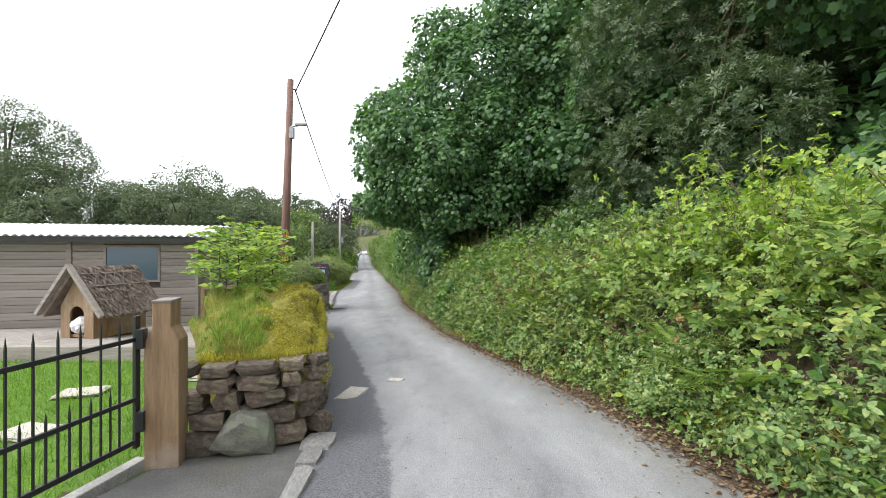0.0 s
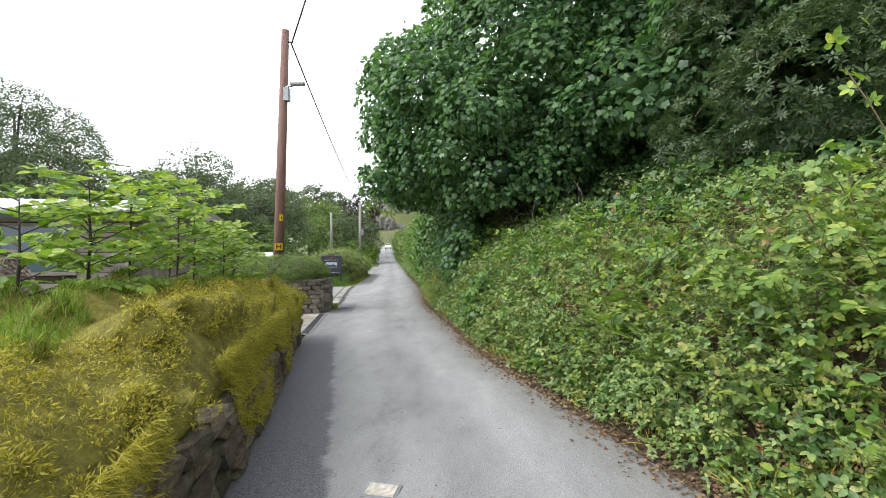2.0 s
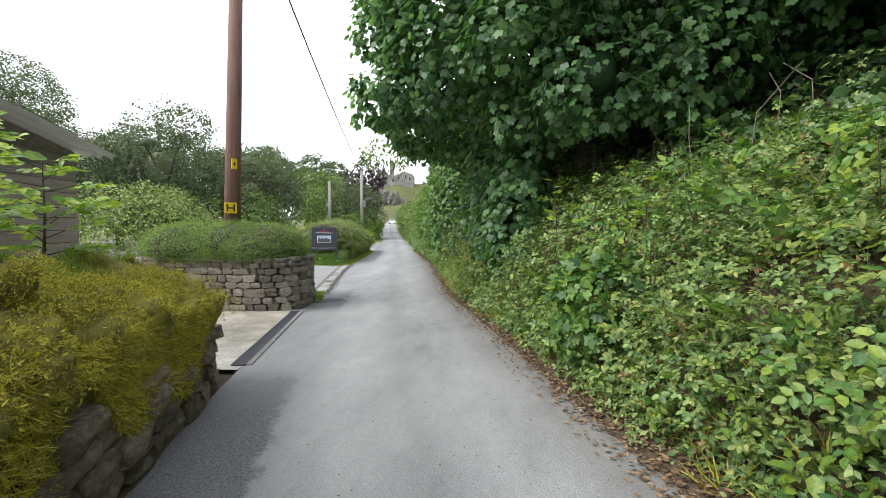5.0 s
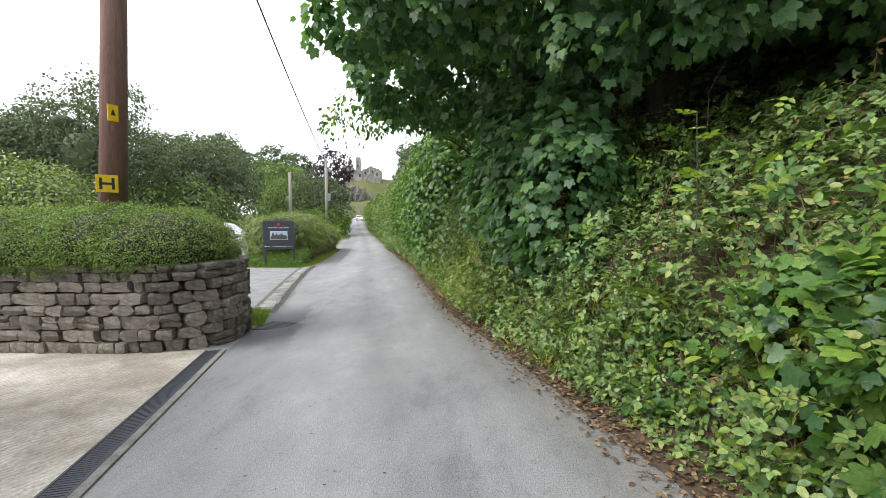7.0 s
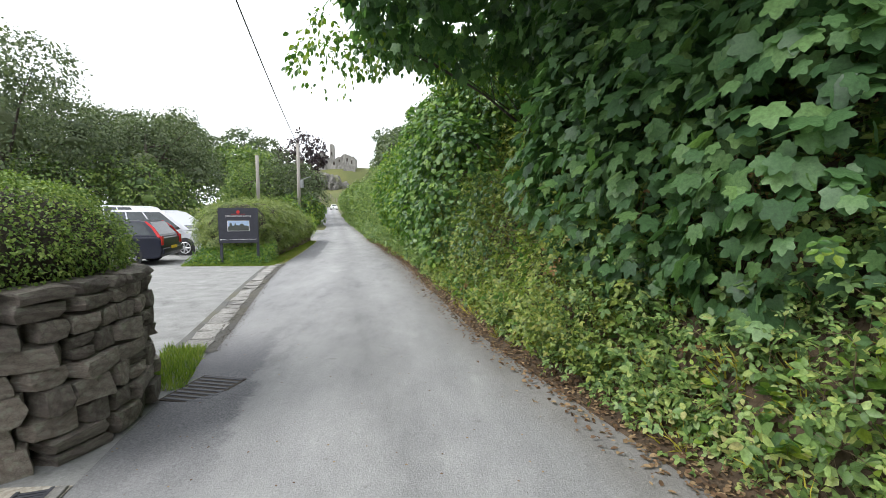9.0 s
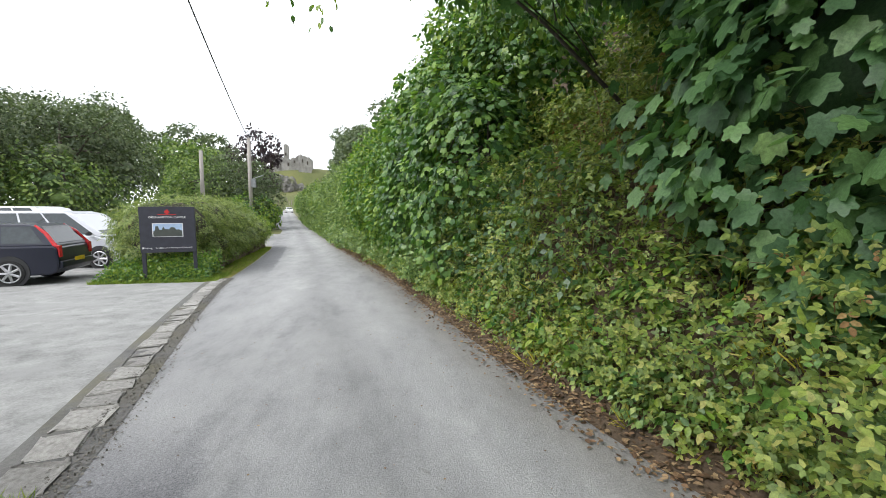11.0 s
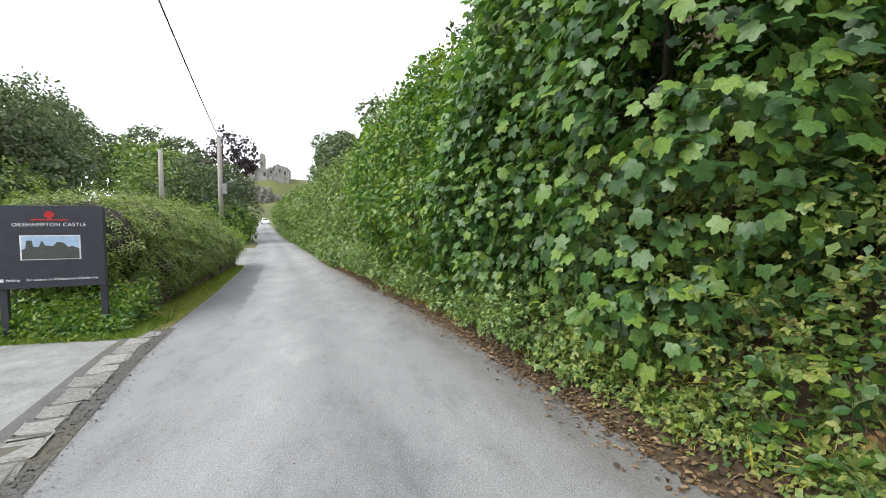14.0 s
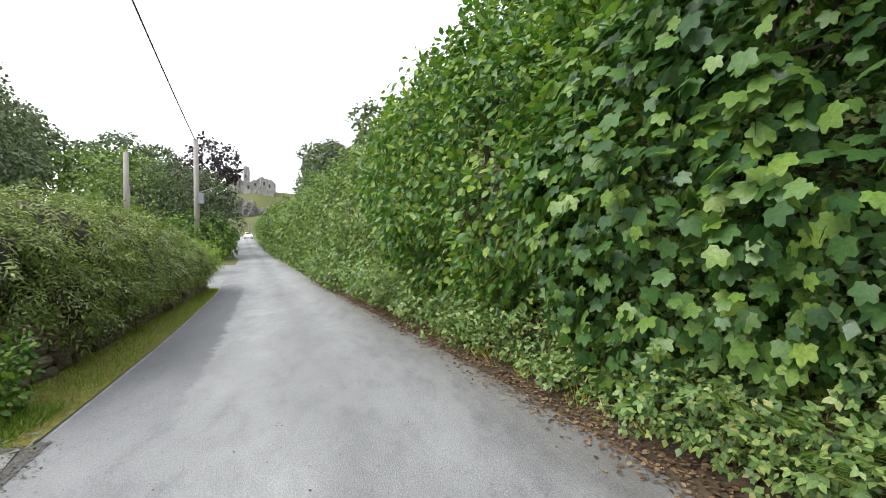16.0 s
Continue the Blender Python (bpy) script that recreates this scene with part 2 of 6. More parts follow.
PALM = palmate()
PALM_FAR = (PALM[0][[0, 2, 5, 6, 8, 10, 11, 14]], [(0, 1, 2, 3), (0, 3, 4, 5), (0, 5, 6, 7)])
TRIPLE_FAR = compose(RHOMB, [(0, 0.3, 0, 0.7), (0.03, 0.28, 75, 0.6), (-0.03, 0.28, -75, 0.6)])
TRIPLE = compose(LOBE, [(0, 0.3, 0, 0.7), (0.03, 0.28, 70, 0.6), (-0.03, 0.28, -70, 0.6)])
PINNATE = compose(OVATE, [(0, 0.8, 0, 0.45), (0, 0.62, 62, 0.42), (0, 0.62, -62, 0.42), (0, 0.3, 68, 0.4), (0, 0.3, -68, 0.4)])
SPRAY = compose(SLIM, [(0, 0.15 * i, (48 if i % 2 else -48), 0.34) for i in range(0, 6)][1:6] + [(0, 0.85, 0, 0.3)])
TRIPLE_FOLD = compose(OVATE, [(0, 0.36, 0, 0.62), (0.03, 0.32, 72, 0.52), (-0.03, 0.32, -72, 0.52)])
FIVE = compose(OVATE, [(0, 0.4, 0, 0.56), (0.02, 0.36, 58, 0.5), (-0.02, 0.36, -58, 0.5), (0.03, 0.3, 118, 0.4), (-0.03, 0.3, -118, 0.4)])
WHORL = compose((SLIM[0] * np.array([1.15, 1, 1]), SLIM[1]), [(0.08 * math.sin(k * 0.9), 0.08 * math.cos(k * 0.9), k * 51.4, 0.62) for k in range(7)])
ROD = (np.array([(0.018, 0, 0), (-0.009, 0, 0.016), (-0.009, 0, -0.016), (0.016, 1.03, 0), (-0.008, 1.03, 0.014), (-0.008, 1.03, -0.014)]), [(0, 1, 4, 3), (1, 2, 5, 4), (2, 0, 3, 5)])
FROND = compose((SLIM[0] * np.array([0.85, 1, 1]), SLIM[1]), [(0, 0.1 + 0.055 * i, s * 72, 0.21 * math.sin(0.5 + 2.4 * (1 - i / 16))) for i in range(16) for s in (1, -1)])


def mesh_from(name, verts, faces_by_size, material):
    """A mesh from arrays: faces_by_size is a list of (n, k) index arrays."""
    me = bpy.data.meshes.new(name)
    me.vertices.add(len(verts))
    me.vertices.foreach_set("co", np.ascontiguousarray(verts, dtype=np.float32).ravel())
    loops = np.concatenate([f.ravel() for f in faces_by_size])
    totals = np.concatenate([np.full(len(f), f.shape[1]) for f in faces_by_size])
    me.loops.add(len(loops))
    me.loops.foreach_set("vertex_index", loops.astype(np.int32))
    me.polygons.add(len(totals))
    me.polygons.foreach_set("loop_start", (np.cumsum(totals) - totals).astype(np.int32))
    me.polygons.foreach_set("loop_total", totals.astype(np.int32))
    me.materials.append(material)
    me.update(calc_edges=True)
    return me


def unit(v):
    return v / np.maximum(np.linalg.norm(v, axis=-1, keepdims=True), 1e-9)


def leaf_mesh(name, shape, at, normal, tip, size, material):
    """One mesh of many separate leaves."""
    v, fs = shape
    y = unit(tip)
    z = unit(normal - (normal * y).sum(1, keepdims=True) * y)
    x = np.cross(y, z)
    n, k = len(at), len(v)
    verts = at[:, None] + size[:, None, None] * (v[None, :, :1] * x[:, None] + v[None, :, 1:2] * y[:, None] + v[None, :, 2:] * z[:, None])
    by = {}
    for f in fs:
        by.setdefault(len(f), []).append(f)
    off = (np.arange(n) * k)[:, None, None]
    return mesh_from(name, verts.reshape(-1, 3), [(off + np.array(f)[None]).reshape(-1, len(f[0])) for f in by.values()], material)


rng = np.random.default_rng(7)


def fbm(p, scale, seed=0.0):
    """Cheap smooth noise in -1..1 from sums of sines."""
    q = p * scale + seed
    a = np.sin(q[:, 0] * 1.7 + 1.3 * np.sin(q[:, 1] * 1.1 + seed)) + np.sin(q[:, 1] * 1.9 + 1.2 * np.sin(q[:, 2] * 1.3)) + np.sin(q[:, 2] * 1.6 + 1.4 * np.sin(q[:, 0] * 0.9))
    b = np.sin(q[:, 0] * 4.1 + q[:, 1] * 2.3) + np.sin(q[:, 1] * 3.7 - q[:, 2] * 2.9) + np.sin(q[:, 2] * 4.3 + q[:, 0] * 1.9)
    return (a + 0.5 * b) / 4.5


def clusters(centres, outward, per, spread, droop=0.5, flat=0.45, order=0.5):
    """Leaves round twig ends: positions, normals and tips."""
    n = len(centres)
    c = np.repeat(centres, per, 0)
    o = np.repeat(outward, per, 0)
    r = rng.normal(size=c.shape)
    r -= (r * o).sum(1, keepdims=True) * o * (1 - flat)
    at = c + r * spread * 0.55
    up = np.array([0, 0, 1.0])
    normal = unit(o * 0.5 + up * 0.55 + rng.normal(size=c.shape) * order)
    tip = unit(o * 0.35 + unit(r) * 0.6 - up * droop + rng.normal(size=c.shape) * 0.25)
    return at, normal, tip


def shell_points(blobs, density, depth=0.3, keep_inside=0.72, rough=0.18, seed=0.0):
    """Twig ends in the outer shell of a union of ellipsoids (cx, cy, cz, rx, ry, rz), with an uneven outline."""
    pts, outs = [], []
    bl = np.array(blobs, dtype=float)
    for b in bl:
        rx, ry, rz = b[3:]
        area = 4 * math.pi * (((rx * ry) ** 1.6 + (rx * rz) ** 1.6 + (ry * rz) ** 1.6) / 3) ** (1 / 1.6)
        n = int(area * density)
        d = unit(rng.normal(size=(n, 3)))
        p0 = b[:3] + d * b[3:]
        k = 1 + rough * fbm(p0, 2.2 / max(min(rx, ry, rz), 0.3), seed) - depth * rng.random(n) ** 1.6
        pts.append(b[:3] + d * b[3:] * k[:, None])
        outs.append(unit(d / b[3:]))
    p, o = np.concatenate(pts), np.concatenate(outs)
    inside = np.zeros(len(p), bool)
    for b in bl:
        inside |= (((p - b[:3]) / (b[3:] * keep_inside)) ** 2).sum(1) < 1
    return p[~inside], o[~inside]


def foliage(name, blobs, density, per, spread, shape, size, material, droop=0.5, above=None, seed=0.0, depth=0.3, rough=0.18, flat=0.45, order=0.5):
    p, o = shell_points(blobs, density, depth=depth, rough=rough, seed=seed)
    if above is not None:
        keep = p[:, 2] > above(p[:, 0], p[:, 1])
        p, o = p[keep], o[keep]
    at, nrm, tip = clusters(p, o, per, spread, droop, flat, order)
    return leaf_mesh(name, shape, at, nrm, tip, size * rng.uniform(0.6, 1.25, len(at)), material)


# ---- bits for hard things ----
def link(name, me, parent=None, label="", m=None):
    ob = new(name, me)
    if m is not None:
        ob.matrix_world = m
    if parent is not None:
        ob.parent = parent
    if label:
        ob["label"] = label
    return ob


def part(name, bm, material, parent=None, label="", m=None, smooth=False):
    me = bpy.data.meshes.new(name)
    bm.normal_update()
    bm.to_mesh(me)
    bm.free()
    if smooth:
        for p in me.polygons:
            p.use_smooth = True
    me.materials.append(material)
    return link(name, me, parent, label, m)


def empty(name, m, label, category, group=""):
    e = new(name)
    e.empty_display_size = 0.1
    e.matrix_world = m
    return tagged(e, label, category, group)


def box(bm, x0, x1, y0, y1, z0, z1, bevel=0.0):
    m = Matrix.LocRotScale(((x0 + x1) / 2, (y0 + y1) / 2, (z0 + z1) / 2), None, (x1 - x0, y1 - y0, z1 - z0))
    vs = bmesh.ops.create_cube(bm, size=1, matrix=m)["verts"]
    if bevel:
        es = list({e for v in vs for e in v.link_edges})
        bmesh.ops.bevel(bm, geom=es, offset=bevel, segments=2, profile=0.6, affect='EDGES')
    return bm


def boxed(x0, x1, y0, y1, z0, z1, bevel=0.0):
    return box(bmesh.new(), x0, x1, y0, y1, z0, z1, bevel)


def tube(bm, pts, radii, sides=8, caps=True):
    """A round tube along points with a radius at each."""
    rings = []
    pts = [Vector(p) for p in pts]
    for i, p in enumerate(pts):
        t = (pts[min(i + 1, len(pts) - 1)] - pts[max(i - 1, 0)]).normalized()
        a = t.orthogonal().normalized() if i == 0 else (a - t * a.dot(t)).normalized()
        b = t.cross(a)
        r = radii[i] if hasattr(radii, "__len__") else radii
        rings.append([bm.verts.new(p + (a * math.cos(2 * math.pi * k / sides) + b * math.sin(2 * math.pi * k / sides)) * r) for k in range(sides)])
    for r0, r1 in zip(rings, rings[1:]):
        for k in range(sides):
            bm.faces.new((r0[k], r0[(k + 1) % sides], r1[(k + 1) % sides], r1[k]))
    if caps:
        bm.faces.new(rings[0][::-1])
        bm.faces.new(rings[-1])
    return bm


# ---- the lie of the land ----
def line(xs, ys):
    xs, ys = np.array(xs, float), np.array(ys, float)
    fine = np.arange(xs[0], xs[-1] + 0.25, 0.25)
    v = np.interp(fine, xs, ys)
    k = np.ones(9) / 9
    v = np.convolve(np.pad(v, 4, mode="edge"), k, "valid")
    return lambda q: np.interp(q, fine, v)


road_z = line([-40, -5, 0, 5, 11, 17, 22, 35, 60, 90, 124, 160, 420], [1.5, 0.35, 0.1, -0.26, -0.6, -0.87, -0.98, -1.12, -1.0, -0.5, -0.05, 1.0, 2])
right_x = line([-40, -5, 0, 2.6, 3.9, 5.7, 8, 9.6, 12.3, 14.8, 16.5, 17.7, 21, 25, 30, 36.5, 57, 83, 124, 200], [4, 2.3, 2.05, 1.93, 1.78, 1.32, 0.6, 0.1, -0.43, -0.92, -1.32, -1.6, -2.05, -2.6, -3.6, -4.9, -9.1, -14.2, -22, -36])
left_x = line([-40, -5, 0, 2.6, 3.6, 5.2, 7.9, 9.4, 11.3, 15, 17.4, 21.5, 24.5, 25.7, 28.6, 34.3, 36, 50, 57, 83, 124, 200], [0.5, -0.7, -0.85, -0.9, -1.05, -1.45, -2.25, -2.8, -3.35, -4.1, -4.5, -5.45, -6.05, -6.15, -6.45, -7.2, -7.6, -9.9, -11.9, -17, -25, -39])
bank_h = lambda d: np.interp(d, [0, 0.12, 0.3, 0.5, 0.8, 1.2, 1.7, 2.2, 3, 4, 8, 15, 30, 60, 400], [0, 0.02, 0.09, 0.28, 0.6, 0.92, 1.2, 1.42, 1.75, 2.3, 5.0, 9, 15, 22, 30])


gate_x = lambda y: -2.13 - 0.18 * (3.0 - y)


def ground_z(x, y):
    x, y = np.asarray(x, float), np.asarray(y, float)
    z = road_z(y).copy()
    d = x - right_x(y)
    steep = np.interp(y, [8, 13, 18, 32, 45], [1.0, 1.35, 1.85, 1.65, 0.9])
    z = z + np.where(d > 0, bank_h(np.clip(d, 0, 400)) * steep, 0)
    # the road's bed lies under its surface
    inside = (x > left_x(y) + 0.001) & (x < right_x(y) - 0.03)
    z = z - np.where(inside, 0.06, 0.0)
    # hard standing on the left, garden with lawn and gravel by the shed
    e = left_x(y) - x
    z = np.where((e > 0.001) & (y > 11.3) & (y < 46), road_z(y) - 0.05, z)
    z = np.where((e > 0.5) & (y < 6.0) & (x < gate_x(y)), -0.12, z)
    z = np.where((e > 0.5) & (y >= 6.0) & (y < 11.3), np.interp(y, [6, 9.5, 11.2], [0.03, -0.27, -0.6]), z)
    # hill with the ruin
    r = np.sqrt((x + 29) ** 2 + (y - 189) ** 2)
    z = np.maximum(z, np.interp(r, [0, 14, 19, 25, 36, 62], [16.6, 15.4, 13.6, 7.5, 4.5, -5]))
    return z


def axis_steps(*spans):
    return np.unique(np.concatenate([np.arange(a, b + s / 2, s) for a, b, s in spans]).round(3))


def grid_mesh(name, xs, ys, zf, material):
    X, Y = np.meshgrid(xs, ys)
    v = np.stack([X.ravel(), Y.ravel(), zf(X.ravel(), Y.ravel())], 1)
    w = len(xs)
    i = (np.arange(len(ys) - 1)[:, None] * w + np.arange(w - 1)[None]).ravel()
    return mesh_from(name, v, [np.stack([i, i + 1, i + w + 1, i + w], 1)], material)


def strip(name, y0, y1, step, xa, xb, across, lift, material, parent=None, zf=None):
    """A sheet between two lines x = xa(y) and x = xb(y), with its u across and v along."""
    ys = np.arange(y0, y1 + step / 2, step)
    us = np.linspace(0, 1, across + 1)
    U, Y = np.meshgrid(us, ys)
    X = xa(Y) * (1 - U) + xb(Y) * U
    Z = (zf or road_z)(Y) + lift + (0.03 * (1 - (2 * U - 1) ** 2) if zf is None else 0)
    w = across + 1
    i = (np.arange(len(ys) - 1)[:, None] * w + np.arange(w - 1)[None]).ravel()
    f = np.stack([i, i + 1, i + w + 1, i + w], 1)
    me = mesh_from(name, np.stack([X.ravel(), Y.ravel(), Z.ravel()], 1), [f], material)
    uv = me.uv_layers.new(name="UVMap")
    uvs = np.stack([U.ravel(), Y.ravel()], 1)[f.ravel()]
    uv.data.foreach_set("uv", uvs.astype(np.float32).ravel())
    return link(name, me, parent)


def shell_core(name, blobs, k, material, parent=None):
    """A lumpy solid core that stands in for the shade inside foliage."""
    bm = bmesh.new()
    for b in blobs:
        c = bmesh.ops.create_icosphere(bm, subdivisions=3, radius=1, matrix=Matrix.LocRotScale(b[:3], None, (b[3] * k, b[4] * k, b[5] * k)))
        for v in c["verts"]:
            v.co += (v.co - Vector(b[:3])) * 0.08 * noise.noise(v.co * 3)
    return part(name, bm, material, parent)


# ---- ground, road and hard standing ----
def ground_mesh():
    """One sheet whose columns follow the two edges of the lane."""
    lefts = -np.array([400, 300, 200, 120, 80, 60, 45, 34, 26, 20, 16, 13] + [round(10 - 0.5 * i, 2) for i in range(18)] + [0.9, 0.7, 0.51, 0.49, 0.3, 0.15, 0.05, 0.0])
    rights = np.array([0, 0.05, 0.12, 0.2, 0.3, 0.4, 0.5, 0.6, 0.75, 0.9] + [1.1 + 0.25 * i for i in range(14)] + [5, 6, 7, 8, 10, 12, 15, 20, 30, 45, 60, 100, 200, 300, 400])
    ys = axis_steps((-40, -6, 2), (-6, 45, 0.25), (45, 130, 1.5), (130, 220, 3), (220, 420, 20))
    ys = np.unique(np.concatenate([ys, [2.39, 2.41, 5.99, 6.01, 11.29, 11.31]]))
    L, Rr = left_x(ys)[:, None], right_x(ys)[:, None]
    X = np.concatenate([L + lefts, L + (Rr - L) * np.array([0.003, 0.3, 0.6]), Rr - 0.031, Rr + rights], 1)
    Y = np.repeat(ys[:, None], X.shape[1], 1)
    v = np.stack([X.ravel(), Y.ravel(), ground_z(X.ravel(), Y.ravel())], 1)
    w = X.shape[1]
    i = (np.arange(len(ys) - 1)[:, None] * w + np.arange(w - 1)[None]).ravel()
    f = np.stack([i, i + 1, i + w + 1, i + w], 1)
    me = mesh_from("ground", v, [f], M_SOIL)
    for m in (M_GRASS_GROUND, M_GRAVEL, M_LAWN):
        me.materials.append(m)
    c = v[f].mean(1)
    e = left_x(c[:, 1]) - c[:, 0]
    k = np.zeros(len(f), np.int32)
    k[(c[:, 1] > 45) | (c[:, 0] < -25)] = 1
    k[(e > 0.5) & (c[:, 1] >= 6) & (c[:, 1] < 11.3)] = 2
    k[(e > 0.5) & (c[:, 1] < 6) & (c[:, 0] < gate_x(c[:, 1]))] = 3
    me.polygons.foreach_set("material_index", k)
    return me


M_LAWN = surface("lawn_ground", (0.06, 0.12, 0.012), (0.13, 0.24, 0.025), 2, 30, 0.95, relief=0.7)
ground = link("ground", ground_mesh())
tagged(ground, "dark soil and leaf litter with rough grass", "ground", kind="structure")
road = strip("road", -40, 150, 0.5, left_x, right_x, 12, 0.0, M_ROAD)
tagged(road, "narrow pale grey dusty tarmac lane", "road", kind="structure")
apron = strip("concrete_apron", 11.45, 14.95, 0.25, lambda y: y * 0 - 16, lambda y: left_x(y) - 0.001, 20, 0.004, M_CONCRETE, zf=road_z)
tagged(apron, "buff brushed concrete driveway apron", "pavement", kind="structure")
park = strip("car_park", 14.9, 45, 0.5, lambda y: y * 0 - 34, lambda y: left_x(y) - 0.001, 20, 0.0, M_PARK, zf=road_z)
tagged(park, "worn grey tarmac car park", "pavement", kind="structure")

# greens
G_BRAMBLE = leaf_material("bramble_leaf", [(0.12, (0.055, 0.11, 0.036)), (0.4, (0.135, 0.225, 0.065)), (0.62, (0.22, 0.325, 0.095)), (0.8, (0.34, 0.4, 0.12)), (0.94, (0.3, 0.2, 0.11))], 0.3, 0.45, 0.9)
G_BRIGHT = leaf_material("fresh_leaf", [(0.15, (0.11, 0.2, 0.035)), (0.5, (0.25, 0.39, 0.055)), (0.9, (0.5, 0.56, 0.08))], 0.4, 0.4, 0.8)
G_CANE = leaf_material("cane_leaf", [(0.15, (0.085, 0.155, 0.035)), (0.5, (0.19, 0.3, 0.06)), (0.9, (0.4, 0.45, 0.1))], 0.35, 0.42, 0.9)
G_SYCAMORE = leaf_material("sycamore_leaf", [(0.12, (0.038, 0.088, 0.04)), (0.5, (0.1, 0.2, 0.08)), (0.8, (0.175, 0.305, 0.108)), (0.95, (0.26, 0.36, 0.095))], 0.46, 0.4, 0.4)
G_HAZEL = leaf_material("hazel_leaf", [(0.15, (0.045, 0.12, 0.03)), (0.5, (0.11, 0.22, 0.035)), (0.9, (0.32, 0.4, 0.05))], 0.35, 0.4, 0.5)
G_BUSH = leaf_material("roadside_bush_leaf", [(0.12, (0.028, 0.076, 0.026)), (0.45, (0.085, 0.18, 0.044)), (0.75, (0.175, 0.285, 0.05)), (0.97, (0.34, 0.41, 0.06))], 0.34, 0.36, 0.5)
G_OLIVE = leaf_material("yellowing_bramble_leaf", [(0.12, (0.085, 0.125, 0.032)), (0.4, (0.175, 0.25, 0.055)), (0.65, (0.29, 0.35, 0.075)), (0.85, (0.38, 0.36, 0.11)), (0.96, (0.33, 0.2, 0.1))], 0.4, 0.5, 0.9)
G_IVY = leaf_material("ivy_leaf", [(0.15, (0.035, 0.085, 0.03)), (0.5, (0.08, 0.155, 0.05)), (0.9, (0.17, 0.24, 0.075))], 0.3, 0.32, 0.6)
G_WILLOW = leaf_material("greyish_leaf", [(0.15, (0.045, 0.08, 0.036)), (0.5, (0.1, 0.15, 0.066)), (0.9, (0.2, 0.245, 0.12))], 0.25, 0.5, 0.4)
G_FAR = leaf_material("far_leaf", [(0.15, (0.06, 0.085, 0.045)), (0.5, (0.11, 0.15, 0.072)), (0.9, (0.19, 0.225, 0.11))], 0.25, 0.6, 0.15)
G_COPPER = leaf_material("copper_beech_leaf", [(0.15, (0.02, 0.012, 0.015)), (0.5, (0.04, 0.025, 0.03)), (0.9, (0.07, 0.045, 0.05))], 0.1, 0.5, 0.15)
G_BOX = leaf_material("clipped_hedge_leaf", [(0.15, (0.08, 0.145, 0.032)), (0.5, (0.18, 0.285, 0.058)), (0.85, (0.34, 0.42, 0.1)), (0.97, (0.26, 0.15, 0.09))], 0.25, 0.6, 1.2)
G_ARCH = leaf_material("arching_shrub_leaf", [(0.15, (0.07, 0.12, 0.03)), (0.5, (0.19, 0.26, 0.06)), (0.9, (0.42, 0.46, 0.15))], 0.3, 0.45, 0.7)
G_DEAD = leaf_material("dead_bracken_leaf", [(0.15, (0.12, 0.06, 0.025)), (0.5, (0.26, 0.15, 0.06)), (0.9, (0.42, 0.3, 0.12))], 0.3, 0.8, 1.0)
G_SHRUB = leaf_material("olive_shrub_leaf", [(0.15, (0.06, 0.11, 0.035)), (0.5, (0.145, 0.23, 0.058)), (0.9, (0.3, 0.38, 0.095))], 0.3, 0.5, 0.4)
G_TURF = leaf_material("turf_blade", [(0.15, (0.1, 0.17, 0.02)), (0.5, (0.2, 0.31, 0.04)), (0.9, (0.38, 0.42, 0.09))], 0.3, 0.6, 1.5)
G_MOSS = leaf_material("mossy_dry_grass", [(0.15, (0.14, 0.122, 0.02)), (0.42, (0.38, 0.34, 0.044)), (0.72, (0.57, 0.5, 0.08)), (0.92, (0.62, 0.52, 0.28))], 0.4, 0.85, 2.0)
G_LAWN = leaf_material("lawn_blade", [(0.15, (0.1, 0.2, 0.015)), (0.5, (0.17, 0.32, 0.025)), (0.9, (0.26, 0.42, 0.05))], 0.3, 0.6, 1.0)


def bank_points(n, y0, y1, d0, d1, lift):
    """Points on the bank beside the road, at a distance from its edge."""
    y = rng.uniform(y0, y1, n)
    d = d0 + (d1 - d0) * rng.random(n) ** 1.3
    x = right_x(y) + d
    z = ground_z(x, y)
    e = 0.15
    nx, ny = -(ground_z(x + e, y) - ground_z(x - e, y)) / (2 * e), -(ground_z(x, y + e) - ground_z(x, y - e)) / (2 * e)
    nrm = unit(np.stack([nx, ny, np.ones(n)], 1))
    p = np.stack([x, y, z], 1)
    h = lift * (0.52 + 1.2 * fbm(p, 1.3, 3.0) + 0.9 * fbm(p, 3.4, 8.0)).clip(0.14, 1.3)
    h = h * np.clip((d - 0.05) / 0.35, 0.15, 1)
    return p + nrm * h[:, None], unit(nrm + np.array([-0.35, -0.15, 0.1]))


def carpet(name, n, per, spread, y0, y1, d0, d1, lift, shape, size, material, label, category="undergrowth", droop=0.35):
    p, o = bank_points(n, y0, y1, d0, d1, lift)
    depth_in = rng.random(len(p)) ** 2 * np.clip(p[:, 2] - ground_z(p[:, 0], p[:, 1]), 0, lift) * 0.7
    p = p - o * depth_in[:, None]
    at, nrm, tip = clusters(p, o, per, spread, droop)
    keep = at[:, 2] > ground_z(at[:, 0], at[:, 1]) - 0.02
    ob = link(name, leaf_mesh(name, shape, at[keep], nrm[keep], tip[keep], size * rng.uniform(0.6, 1.25, keep.sum()), material))
    return tagged(ob, label, category, kind="stuff")


M_CANE = surface("bramble_cane", (0.09, 0.06, 0.035), (0.24, 0.19, 0.1), 5, 40, 0.8)


